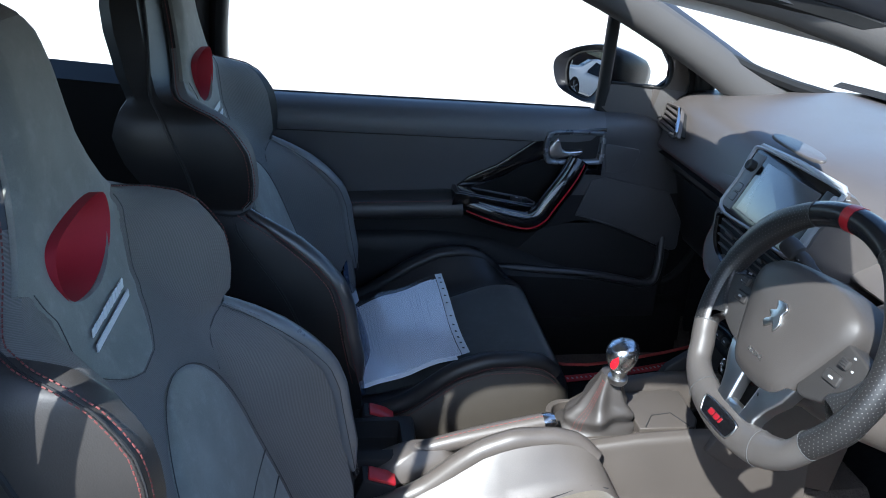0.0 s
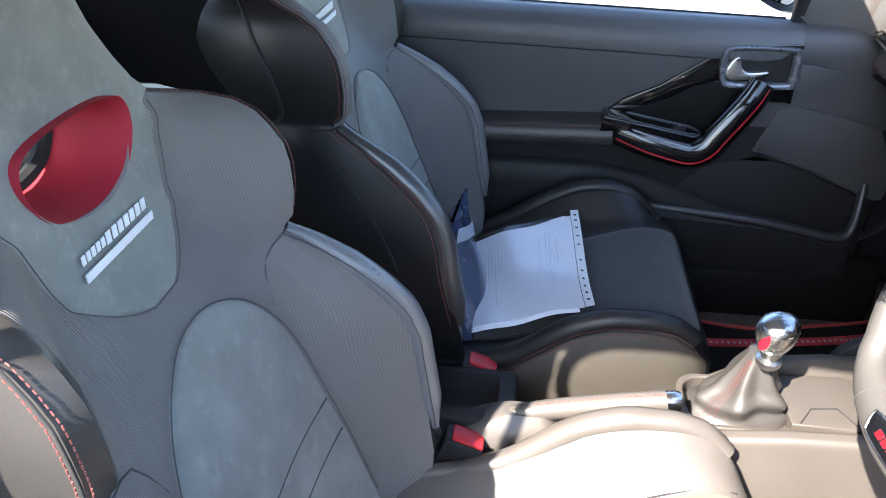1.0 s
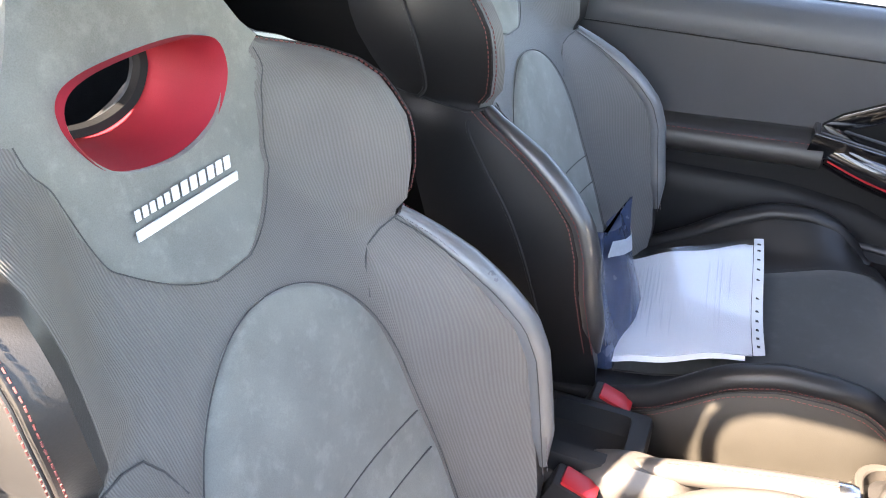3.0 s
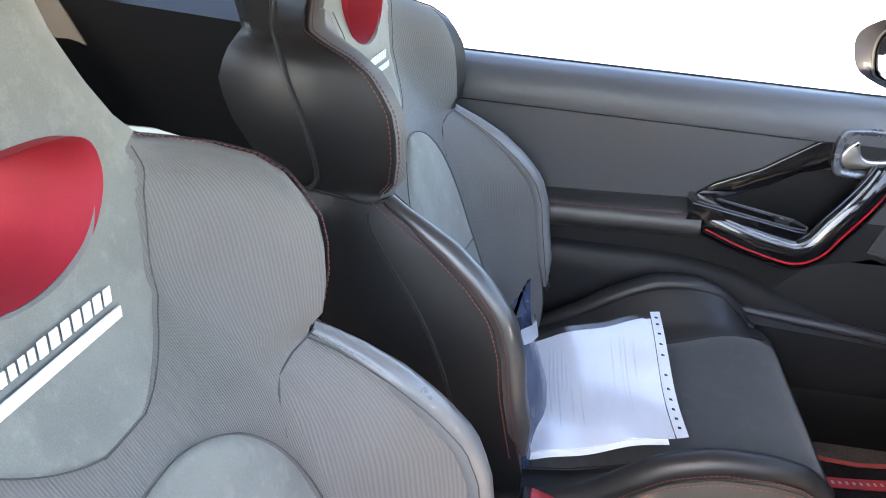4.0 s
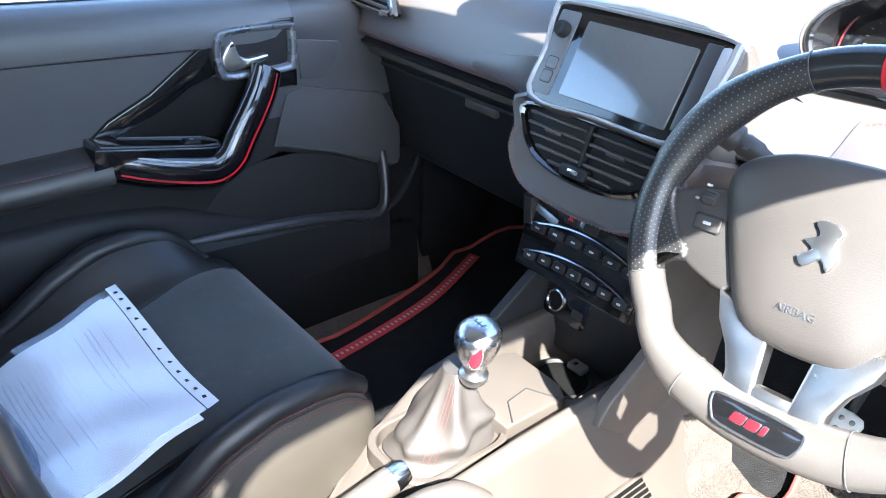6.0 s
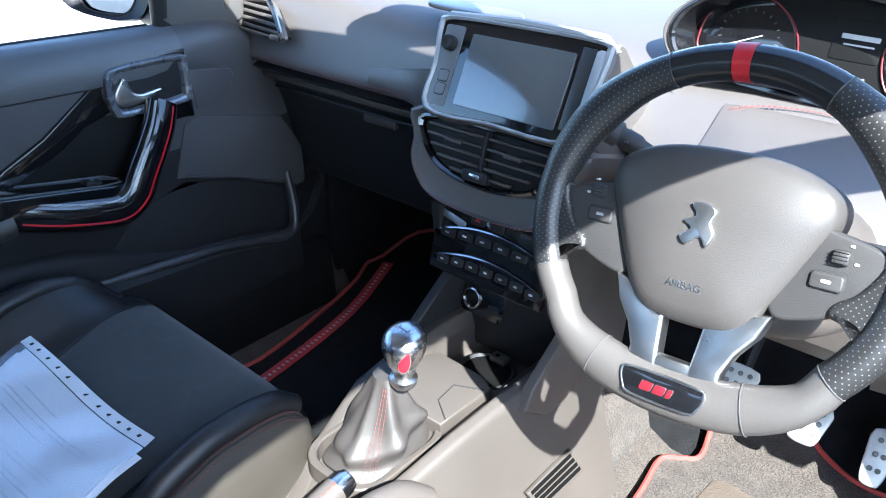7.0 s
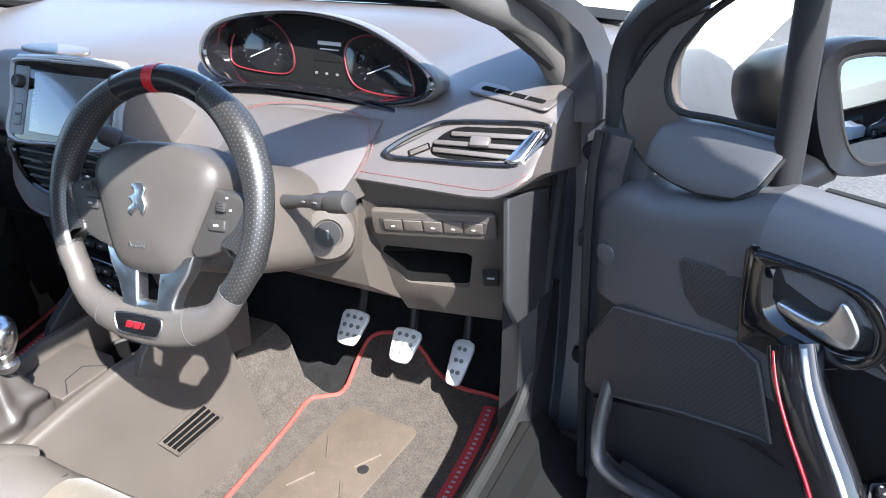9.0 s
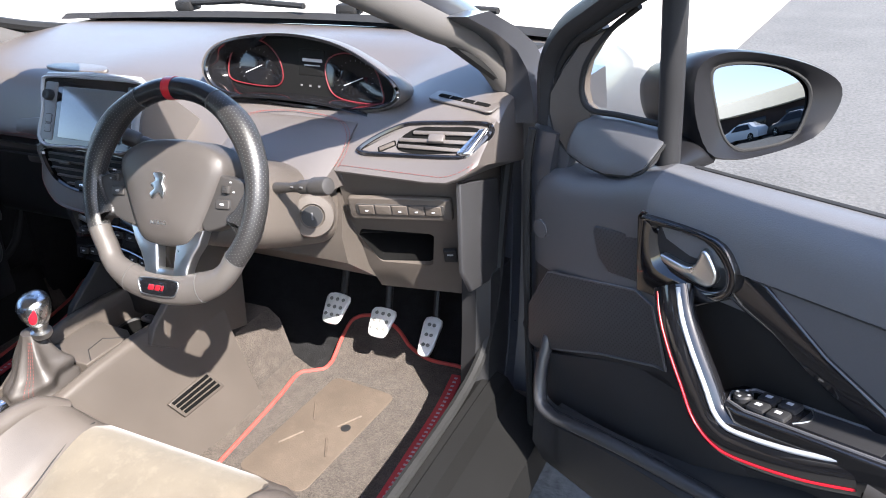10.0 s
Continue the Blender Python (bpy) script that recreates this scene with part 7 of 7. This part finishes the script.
    hi = flat(catmull([Vector((y, z, 0)) for y, z in [(0.541, 0.863), (0.536, 0.837), (0.521, 0.818), (0.466, 0.815), (0.440, 0.822), (0.436, 0.836), (0.442, 0.853), (0.472, 0.873), (0.523, 0.872)]], 4, True))
    if side < 0:
        ho = flat(catmull([Vector((y, z, 0)) for y, z in [(0.566, 0.862), (0.566, 0.800), (0.550, 0.789), (0.436, 0.789), (0.414, 0.800), (0.408, 0.832), (0.412, 0.862), (0.434, 0.876), (0.552, 0.876)]], 4, True))
        hi = flat(catmull([Vector((y, z, 0)) for y, z in [(0.550, 0.855), (0.549, 0.815), (0.537, 0.804), (0.444, 0.804), (0.430, 0.811), (0.425, 0.832), (0.428, 0.853), (0.442, 0.863), (0.540, 0.863)]], 4, True))
    HM = X @ Matrix.Translation((0, 0, -0.680))
    lay = lambda pts, z: [HM @ Vector((p[0], p[1], z)) for p in pts]
    between = lambda k: [p.lerp(q, k) for p, q in zip(ho, hi)]
    mouth = sum(hi, Vector()) / len(hi)
    lip = between(0.72)
    ring = loft([lay(ho, -0.010), lay(ho, 0.0055), lay(inset(ho, 0.0014), 0.0080), lay(inset(ho, 0.0030), 0.0085), lay(inset(lip, -0.0025), 0.0070), lay(lip, 0.0045), lay(between(0.9), -0.002)], caps=False)
    # same surround on both doors; the passenger's carries a painted sky sheen
    hs = part("handle_surround", ring, GLOSS if side > 0 else RING_SHEEN, dr, "polished handle surround")
    part("handle_bowl", loft([lay(between(0.9), -0.002), lay([mouth.lerp(p, 0.97) for p in hi], -0.010), lay([mouth.lerp(p, 0.82) for p in hi], -0.016), lay([mouth.lerp(p, 0.3) for p in hi], -0.017)]), HARD, hs, "dark handle bowl")
    fin = catmull([Vector((-y, z, 0)) for y, z in [(0.534, 0.836), (0.532, 0.826), (0.512, 0.820), (0.480, 0.814), (0.455, 0.813), (0.442, 0.822), (0.439, 0.838), (0.446, 0.853), (0.458, 0.867), (0.466, 0.867), (0.471, 0.853), (0.477, 0.840), (0.490, 0.833), (0.512, 0.834)]], 3, True)
    fc = sum(fin, Vector()) / len(fin)
    fin = [fc + (p - fc) * 0.92 for p in fin]
    part("lever", plate(fin, 0.008, 0.004, HM if side > 0 else HM @ Matrix.Translation((0.022, -0.010, 0)), back=-0.006), ALU, dr, "satin alloy door lever")
    # window frame
    up = [(0.762, 0.842, 0.86), (0.760, 0.845, 0.95), (0.754, 0.835, 1.03), (0.740, 0.787, 1.088), (0.722, 0.715, 1.130), (0.700, 0.62, 1.178), (0.668, 0.48, 1.235), (0.636, 0.28, 1.292), (0.618, 0.05, 1.327), (0.617, -0.18, 1.325), (0.632, -0.33, 1.275), (0.66, -0.37, 1.15), (0.715, -0.39, 0.96)]
    if side > 0:
        up = [(x + 0.014, y, z) for x, y, z in up]
    stout = 0.031 if side > 0 else 0.040
    part("window_frame", sweep(catmull(up, 5), lambda u: stout - (stout - 0.030) * min(1, u * 3), 12, up=(1, 0, 0), flat=0.75), HARD, dr, "black door window frame")
    part("frame_seal", sweep([Vector(p) + Vector((-0.012, -0.020, -0.014)) for p in catmull(up[1:], 5)], 0.007, 8, up=(1, 0, 0)), RUBBER, dr)
    part("frame_skin", sweep([Vector(p) + Vector((0.020, 0.006, 0.012)) for p in catmull(up, 5)], 0.022, 8, up=(1, 0, 0), flat=0.8), PAINT, dr, "painted outer window frame")
    div = [(0.736, 0.562, 0.915), (0.722, 0.5605, 1.02), (0.698, 0.557, 1.195)]
    if side > 0:
        div = [(0.754, 0.592, 0.925), (0.745, 0.588, 1.02), (0.722, 0.577, 1.195)]
    part("window_divider", sweep(catmull(div, 4), 0.0165, 10, up=(1, 0, 0), flat=1.0), HARD, dr, "black quarter light divider")
    # trim round the quarter light and the sail panel
    qt = catmull([(0.722, 0.578, 0.991), (0.722, 0.65, 0.985), (0.722, 0.705, 0.981), (0.722, 0.724, 0.987), (0.722, 0.733, 1.005), (0.721, 0.732, 1.030), (0.718, 0.720, 1.060), (0.712, 0.684, 1.098), (0.704, 0.652, 1.125), (0.694, 0.60, 1.168)], 5)
    if side > 0:
        qt = catmull([(0.748, 0.605, 0.983), (0.748, 0.68, 0.980), (0.748, 0.728, 0.976), (0.748, 0.748, 0.981), (0.748, 0.757, 0.998), (0.748, 0.757, 1.018), (0.746, 0.748, 1.044), (0.742, 0.723, 1.076), (0.738, 0.690, 1.106), (0.732, 0.64, 1.140)], 5)
    part("quarter_seal", sweep(qt, 0.0045, 8, up=(1, 0, 0)), RUBBER, dr, "black rubber edge of the quarter light")
    if side > 0:
        # the edge of the corner trim runs from the frame down round the sail panel
        edge = [Vector(p) for p in ((0.744, 0.755, 1.075), (0.745, 0.793, 1.030), (0.750, 0.826, 0.985), (0.748, 0.826, 0.955), (0.742, 0.809, 0.928), (0.731, 0.768, 0.906), (0.718, 0.714, 0.901), (0.709, 0.666, 0.904), (0.709, 0.618, 0.914), (0.716, 0.599, 0.928), (0.740, 0.585, 0.966))]
        mouth = [Vector(p) for p in ((0.736, 0.740, 0.908), (0.742, 0.725, 0.95), (0.747, 0.735, 0.972), (0.748, 0.752, 0.981), (0.748, 0.759, 1.000), (0.748, 0.759, 1.020), (0.746, 0.750, 1.046), (0.742, 0.725, 1.078), (0.738, 0.700, 1.104))]

        def slab(loop, proud, deep, soft):
            c = sum(loop, Vector()) / len(loop)
            return loft([[p + Vector((deep, 0, 0)) for p in loop], [p - Vector((proud - soft, 0, 0)) for p in loop], [p.lerp(c, 0.03) - Vector((proud, 0, 0)) for p in loop]])
        part("corner_trim", slab(edge[:6] + mouth, 0.003, 0.020, 0.002), GREYPL, dr, "grey corner trim")
        part("trim_seal", sweep(catmull(edge, 4), 0.0026, 8, up=(1, 0, 0)), RUBBER, dr)
        rim = [Vector(p) for p in ((0.758, 0.852, 0.865), (0.758, 0.856, 0.96), (0.757, 0.846, 1.045), (0.750, 0.80, 1.098), (0.744, 0.735, 1.135))]
        part("frame_filler", slab(rim + [Vector((0.744, 0.715, 1.10))] + [p + Vector((0.002, -0.006, 0)) for p in edge[:6]] + [Vector((0.73, 0.77, 0.86))], 0.002, 0.014, 0.001), DOORMID, dr, "grey inner face of the window frame")
        sail = edge[5:] + [Vector(p) for p in ((0.747, 0.590, 0.975), (0.748, 0.665, 0.975), (0.747, 0.733, 0.968), (0.744, 0.758, 0.955), (0.739, 0.772, 0.928))]
        c = sum(sail, Vector()) / len(sail)
        swell = [[p + Vector((0.016, 0, 0)) for p in sail]] + [[p.lerp(c, k) - Vector((h, 0, 0)) for p in sail] for k, h in ((0, 0.001), (0.03, 0.005), (0.12, 0.0075), (0.5, 0.010))]
        part("sail_panel", loft(swell), DOORMID, dr, "mirror sail panel")
    else:
        def lean(g):
            for v in g.verts:
                v.co.x += 0.22 * max(0, v.co.y - 0.70)
            return g
        trim_out = [(0.722, 1.110), (0.757, 1.074), (0.782, 1.036), (0.796, 0.994), (0.790, 0.955), (0.776, 0.930), (0.752, 0.913), (0.714, 0.902)]
        trim_in = [(0.69, 0.93), (0.690, 0.978), (0.722, 0.984), (0.735, 1.004), (0.735, 1.028), (0.722, 1.060), (0.690, 1.096)]
        part("corner_trim", lean(plate(flat(trim_out + trim_in), 0.006, 0.003, X @ Matrix.Translation((0, 0, -0.725)), back=-0.02)), GREYPL, dr, "grey corner trim")
        part("trim_seal", lean(sweep([(0.7195, y, z) for y, z in trim_out], 0.003, 8, up=(1, 0, 0))), RUBBER, dr)
        part("frame_filler", lean(plate(flat([(0.835, 0.89), (0.846, 0.97), (0.832, 1.035), (0.79, 1.085), (0.725, 1.125), (0.688, 1.10), (0.735, 1.032), (0.735, 1.0), (0.70, 0.975), (0.70, 0.89)]), 0.004, 0.002, X @ Matrix.Translation((0, 0, -0.733)), back=-0.012)), HARD, dr, "black inner face of the window frame")
        sail = [(0.800, 0.968), (0.720, 0.980), (0.690, 0.986), (0.556, 0.989), (0.556, 0.930), (0.575, 0.915), (0.620, 0.900), (0.700, 0.890), (0.790, 0.880)]
        # paler than the driver's sail panel, with sunlight put into its colour
        part("sail_panel", lean(plate(flat(sail), 0.004, 0.003, X @ Matrix.Translation((0, 0, -0.722)), back=-0.015)), BEIGE, dr, "mirror sail panel")
        part("sail_seal", sweep([(0.721, y, z) for y, z in sail[4:8]], 0.003, 6, up=(1, 0, 0)), RUBBER, dr)
    dx, dy = (0.022, 0.02) if side > 0 else (0.0, 0.0)
    qg = part("quarter_glass", loft([[(0.737 + dx, 0.56 + dy, 0.96), (0.737 + dx, 0.76 + dy, 0.96)], [(0.705 + dx, 0.56 + dy, 1.18), (0.722 + dx, 0.74 + dy, 1.06)]], closed=False), GLASS, dr, "clear quarter light")
    qg.visible_shadow = False
    if side < 0:
        rows = []
        for k in range(7):
            u = k / 6
            rows.append([(0.745 - 0.115 * u ** 1.3, y, 0.93 + 0.385 * u) for y in (0.57 - 0.30 * max(0, u - 0.45) ** 0.8, 0.1, -0.36)])
        wg = part("window_glass", loft(rows, closed=False), GLASS, dr, "clear door window")
        wg.visible_shadow = False
    # exterior mirror
    gl = basis((0.945, 0.575, 0.973), (0.202, -0.083, 0.0), (0.022, 0.165, 1.0))
    shape = catmull([Vector((*p, 0)) for p in [(-0.084, 0.056), (-0.060, 0.066), (-0.011, 0.063), (0.035, 0.051), (0.071, 0.029), (0.082, 0.006), (0.076, -0.024), (0.052, -0.058), (-0.015, -0.065), (-0.046, -0.058), (-0.066, -0.034), (-0.078, 0.010)]], 3, True)
    rimo = catmull([Vector((*p, 0)) for p in [(-0.118, 0.066), (-0.084, 0.085), (-0.030, 0.082), (0.045, 0.062), (0.102, 0.036), (0.125, 0.012), (0.118, -0.020), (0.080, -0.058), (-0.010, -0.074), (-0.060, -0.072), (-0.100, -0.056), (-0.122, 0.005)]], 3, True)
    mid = [(a + b) / 2 for a, b in zip(shape, rimo)]
    ring = lambda o, k, z, dx=0.0: [gl @ Vector((p.x * k + (dx if side > 0 else 0.0), p.y * k, z)) for p in o]
    pane = gl @ Matrix.Rotation(radians(-3.0 if side > 0 else 2.15), 4, "X")      # how the glass is set within its housing
    hsng = loft([ring(rimo, 0.30, -0.200, -0.045), ring(rimo, 0.58, -0.184, -0.036), ring(rimo, 0.80, -0.142, -0.022), ring(rimo, 0.95, -0.078, -0.008), ring(rimo, 1.03, -0.02), ring(rimo, 1.02, 0.004), ring(rimo, 0.985, 0.012), ring(mid, 1.0, 0.006), ring(shape, 1.02, -0.004), ring(shape, 1.0, -0.022)])
    mi = part("mirror_housing", hsng, GLOSS2, dr, "dark mirror housing")
    part("mirror_glass", loft([[pane @ Vector((p.x * k, p.y * k, z - 0.006 - (p.x ** 2 + p.y ** 2) * k * k / 2.6)) for p in shape] for k, z in [(0.99, -0.006)] + [(0.99 - 0.12 * i, 0.0) for i in range(9)]]), MIRROR, mi, "convex mirror glass")
    part("mirror_edge", sweep(ring(shape, 1.005, -0.005), 0.003, 6, True, up=(0, 1, 0)), RUBBER, mi)
    arm = loft([[tuple(p) for p in catmull([(x, 0.595 + dy, z) for dy, z in ((0.06, 0.895), (0.07, 0.915), (0.05, 0.935 + dz), (0.015, 0.935 + dz), (0.0, 0.915), (0.005, 0.895))], 4, True)] for x, dz in ((0.76, -0.012), (0.80, -0.010), (0.83, -0.006), (0.865, 0.0))])
    part("mirror_foot", arm, GLOSS2, mi, "mirror foot")
    AT.pop()
    return dr


GLOSS2 = material("mirror_housing_plastic", (0.008, 0.008, 0.009), 0.33, vary=0.15, scale=10, grain=600, bump=0.06, spec=0.16)
door(1, "open driver's door with gloss black trim and red accent line")
door(-1, "closed passenger door with gloss black trim and red accent line")

# ---- papers on the passenger seat ----
def papers():
    p1, p2, p3 = Vector((-0.481, 0.132, 0.572)), Vector((-0.202, 0.160, 0.524)), Vector((-0.203, -0.060, 0.452))
    th = thing("document_wallet", "clear punched plastic wallet with printed white papers on the seat", "papers", tuple(p3))
    p4 = Vector((-0.462, -0.085, 0.500))
    nx, ny = 22, 16

    def at(u, v, up=0.0):
        # u along the punched edge from p1 to p2, v from the punched edge back
        a = p1.lerp(p2, u)
        b = p4.lerp(p3, u)
        p = a.lerp(b, v)
        floor = cush_top(p.x + 0.355, p.y, 0.014).z
        sag = -0.012 * math.sin(math.pi * u) * (1 - v * 0.3) + 0.004 * math.sin(7 * u + 3 * v) + 0.003 * math.sin(11 * v + 4 * u)
        z = max(p.z + sag, floor + 0.001)
        return Vector((p.x, p.y, z + up))

    def sheet(u0, u1, v0, v1, up, thick=0.0008):
        bm = bmesh.new()
        a = [[bm.verts.new(at(u0 + (u1 - u0) * i / nx, v0 + (v1 - v0) * j / ny, up)) for j in range(ny + 1)] for i in range(nx + 1)]
        b = [[bm.verts.new(at(u0 + (u1 - u0) * i / nx, v0 + (v1 - v0) * j / ny, up - thick)) for j in range(ny + 1)] for i in range(nx + 1)]
        for g in (a, b):
            for i in range(nx):
                for j in range(ny):
                    bm.faces.new((g[i][j], g[i + 1][j], g[i + 1][j + 1], g[i][j + 1]))
        for i in range(nx):
            for j in (0, ny):
                bm.faces.new((a[i][j], a[i + 1][j], b[i + 1][j], b[i][j]))
        for j in range(ny):
            for i in (0, nx):
                bm.faces.new((a[i][j], a[i][j + 1], b[i][j + 1], b[i][j]))
        return bm
    part("paper", sheet(0.05, 0.985, 0.075, 1.0, 0.0028, 0.002), PAPER, th, "white printed sheets")
    part("paper_edge", sheet(0.03, 1.03, 0.12, 1.02, 0.0008, 0.0006), PAPER, th, "second sheet peeping out")
    fl = part("wallet_film", sheet(0.0, 1.0, 0.0, 1.0, 0.0045, 0.0002), FILM, th, "clear plastic film")
    fl.visible_shadow = False
    part("punched_edge", sheet(0.0, 1.0, 0.0, 0.072, 0.0050, 0.0003), EDGE, th, "cloudy punched strip")
    for u in (0.06, 0.12, 0.20, 0.28, 0.36, 0.50, 0.60, 0.68, 0.76, 0.84, 0.92):
        c = at(u, 0.036, 0.0056)
        part("punch_hole", box(c, (0.0055, 0.0055, 0.0004), 0, None), INKBLACK, th)
    bm = bmesh.new()
    rnd = random.Random(4)
    for k in range(26):
        v = 0.16 + 0.031 * k
        if rnd.random() < 0.25:
            continue
        ua, ub = 0.14, 0.14 + rnd.uniform(0.25, 0.75)
        n = 8
        rows = []
        for i in range(n + 1):
            u = ua + (ub - ua) * i / n
            rows.append([at(u, v, 0.0040), at(u, v + 0.008, 0.0040), at(u, v + 0.008, 0.0043), at(u, v, 0.0043)])
        loft(rows, bm=bm)
    tagged(part("print_lines", bm, INK, th, "faint grey lines of print"), kind="stuff")


EDGE = material("cloudy_plastic", (0.55, 0.58, 0.62), 0.3, vary=0.08, scale=30, grain=300, bump=0.1)
INKBLACK = material("dark_hole", (0.012, 0.013, 0.015), 0.8, vary=0.1, bump=0.0)
papers()


def bag():
    """A folded navy plastic pouch leaning in the corner of the seat."""
    th = thing("pouch", "folded navy plastic pouch leaning against the passenger backrest", "pouch", (-0.30, -0.08, 0.44))
    rows = []
    for k in range(13):
        u = k / 12
        z = 0.437 + 0.205 * u
        lean = -0.03 * u
        th_ = 0.030 * (1 - u) + 0.009 + 0.005 * math.sin(4 * u)
        ring = []
        for j in range(20):
            a = 2 * math.pi * j / 20
            x = 0.100 * math.cos(a) * (1 - 0.25 * u) + 0.01 * math.sin(3 * u)
            y = th_ * math.sin(a) + 0.006 * math.sin(3 * a + 4 * u) + 0.004 * math.sin(5 * a)
            ring.append((-0.275 - 0.05 * u + x, -0.075 + lean + y - 0.12 * x, z + 0.01 * math.cos(a * 2)))
        rows.append(ring)
    part("pouch_body", loft(rows), NAVY, th, "navy plastic pouch")
    part("pouch_flap", loft([[Vector(p) * 1.0 + Vector((0.0, 0.010 + 0.004 * k, -0.006 * k)) for p in rows[10 + k][2:7]] for k in range(3)], closed=False), FLAP, th, "pale lining of the pouch")


FLAP = material("pale_plastic", (0.35, 0.38, 0.42), 0.3, vary=0.15, scale=30, grain=200, bump=0.2)
bag()

# ---- yard around ----
WALLM = material("dark_brick_wall", (0.05, 0.032, 0.026), 0.85, vary=0.25, scale=3, grain=60, bump=0.3, dist=0.004)
CREAM = material("cream_sheeting", (0.42, 0.37, 0.24), 0.7, vary=0.12, scale=2, grain=40, bump=0.2, stain=0.2)
WHITE_PAINT = material("white_car_paint", (0.80, 0.80, 0.80), 0.25, vary=0.02, scale=6, grain=400, bump=0.0, coat=0.8)
DARKGLASS = material("dark_car_glass", (0.01, 0.012, 0.014), 0.05, vary=0.1, bump=0.0)
REDW = material("red_sheeting", (0.45, 0.05, 0.05), 0.6, vary=0.15, scale=4, grain=80, bump=0.1)


def parked_car(x, y, turn, paint, label):
    AT.append(pose(x, y, 0, 0, 0, turn))
    c = thing("parked_car", label, "car", (0, 0, 0), group="parked cars")
    prof = [(-2.05, 0.55, 0.30), (-2.02, 0.80, 0.55), (-1.85, 1.0, 0.75), (-1.5, 1.08, 0.80), (-0.95, 1.40, 0.62), (0.1, 1.45, 0.62), (0.55, 1.32, 0.66), (1.05, 1.0, 0.80), (1.75, 0.86, 0.80), (2.05, 0.68, 0.72), (2.12, 0.45, 0.6)]
    rows = []
    for yy, top, w in prof:
        lo = 0.24
        mid = min(top - 0.02, 0.90)
        rows.append([(-0.84, yy, lo), (-0.88, yy, (lo + mid) / 2), (-0.86, yy, mid - 0.02), (-w, yy, top - 0.04), (-w * 0.7, yy, top), (w * 0.7, yy, top), (w, yy, top - 0.04), (0.86, yy, mid - 0.02), (0.88, yy, (lo + mid) / 2), (0.84, yy, lo)])
    body = part("body", loft(rows), paint, c, "car body")
    for s in (1, -1):
        part("side_window", loft([[(s * 0.875, yy, 0.90), (s * (0.665 + 0.04), yy + d, 1.30)] for yy, d in ((-1.25, 0.35), (-0.3, 0.0), (0.75, -0.45))], closed=False), DARKGLASS, c)
        for yy in (-1.30, 1.32):
            m = basis((s * 0.80, yy, 0.32), (0, 1, 0), (0, 0, 1))
            if s < 0:
                m = m @ Matrix.Rotation(math.pi, 4, "Y")
            wh = part("tyre", disc_lathe([(0.20, -0.10), (0.32, -0.09), (0.325, 0.07), (0.30, 0.09), (0.23, 0.085)], m, 28), RUBBER, c, "black tyre")
            part("rim", disc_lathe([(0.225, 0.05), (0.225, 0.09), (0.20, 0.085), (0.06, 0.075), (0.02, 0.08)], m, 28), GLOSS, wh, "dark alloy rim")
            for k in range(5):
                part("spoke", box((0.12, 0, 0.09), (0.19, 0.035, 0.02), 0.006, m @ Matrix.Rotation(k * 2 * math.pi / 5, 4, "Z")), ALU, wh)
        part("headlamp", box((s * 0.62, 2.02, 0.66), (0.30, 0.16, 0.13), 0.04), SCREEN, c, "headlamp")
    part("windscreen", loft([[(-0.62, 1.02, 1.02), (0.62, 1.02, 1.02)], [(-0.56, 0.50, 1.35), (0.56, 0.50, 1.35)]], closed=False), DARKGLASS, c)
    part("grille", box((0, 2.10, 0.52), (0.8, 0.08, 0.14), 0.03), GLOSS, c, "dark grille")
    AT.pop()


parked_car(-3.9, -6.8, 50, WHITE_PAINT, "white parked hatchback with dark alloy wheels on the yard")
parked_car(23.0, -2.6, 200, PAINT, "dark parked car across the yard")
parked_car(23.5, -7.2, 195, WHITE_PAINT, "white parked car across the yard")


def shed(x0, x1, y0, y1, h, rise, wall, roof, label):
    s = thing("low_building", label, "building", ((x0 + x1) / 2, (y0 + y1) / 2, 0))
    part("wall", box(((x0 + x1) / 2, (y0 + y1) / 2, h / 2), (x1 - x0, y1 - y0, h), 0.02), wall, s, "building wall")
    r = part("roof", loft([[(x0 - 0.5, y, h + 0.004), (x0 - 0.5, y, h + 0.10), (x1, y, h + rise), (x1 + 0.3, y, h + rise), (x1 + 0.3, y, h + 0.004)] for y in (y0 - 0.4, y1 + 0.4)]), roof, s, "pitched sheet roof")
    for k in range(5):
        yy = y0 + (y1 - y0) * (k + 0.5) / 5
        part("window", box((x0 - 0.02, yy, h * 0.6), (0.10, (y1 - y0) / 9, h * 0.35), 0.02), DARKGLASS, s, "dark window")


shed(26, 31, -14, 9, 2.2, 1.9, WALLM, CREAM, "low dark brick building with a cream sheet roof")
shed(30, 36, 2, 14, 4.0, 1.2, REDW, REDW, "low shed clad in red sheeting")
# shed shape added to stand for a dark foliage-like strip, not a known building
shed(-22, -12, -40, -32, 3.2, 1.5, WALLM, CREAM, "dark block added for the dark green strip behind the yard")
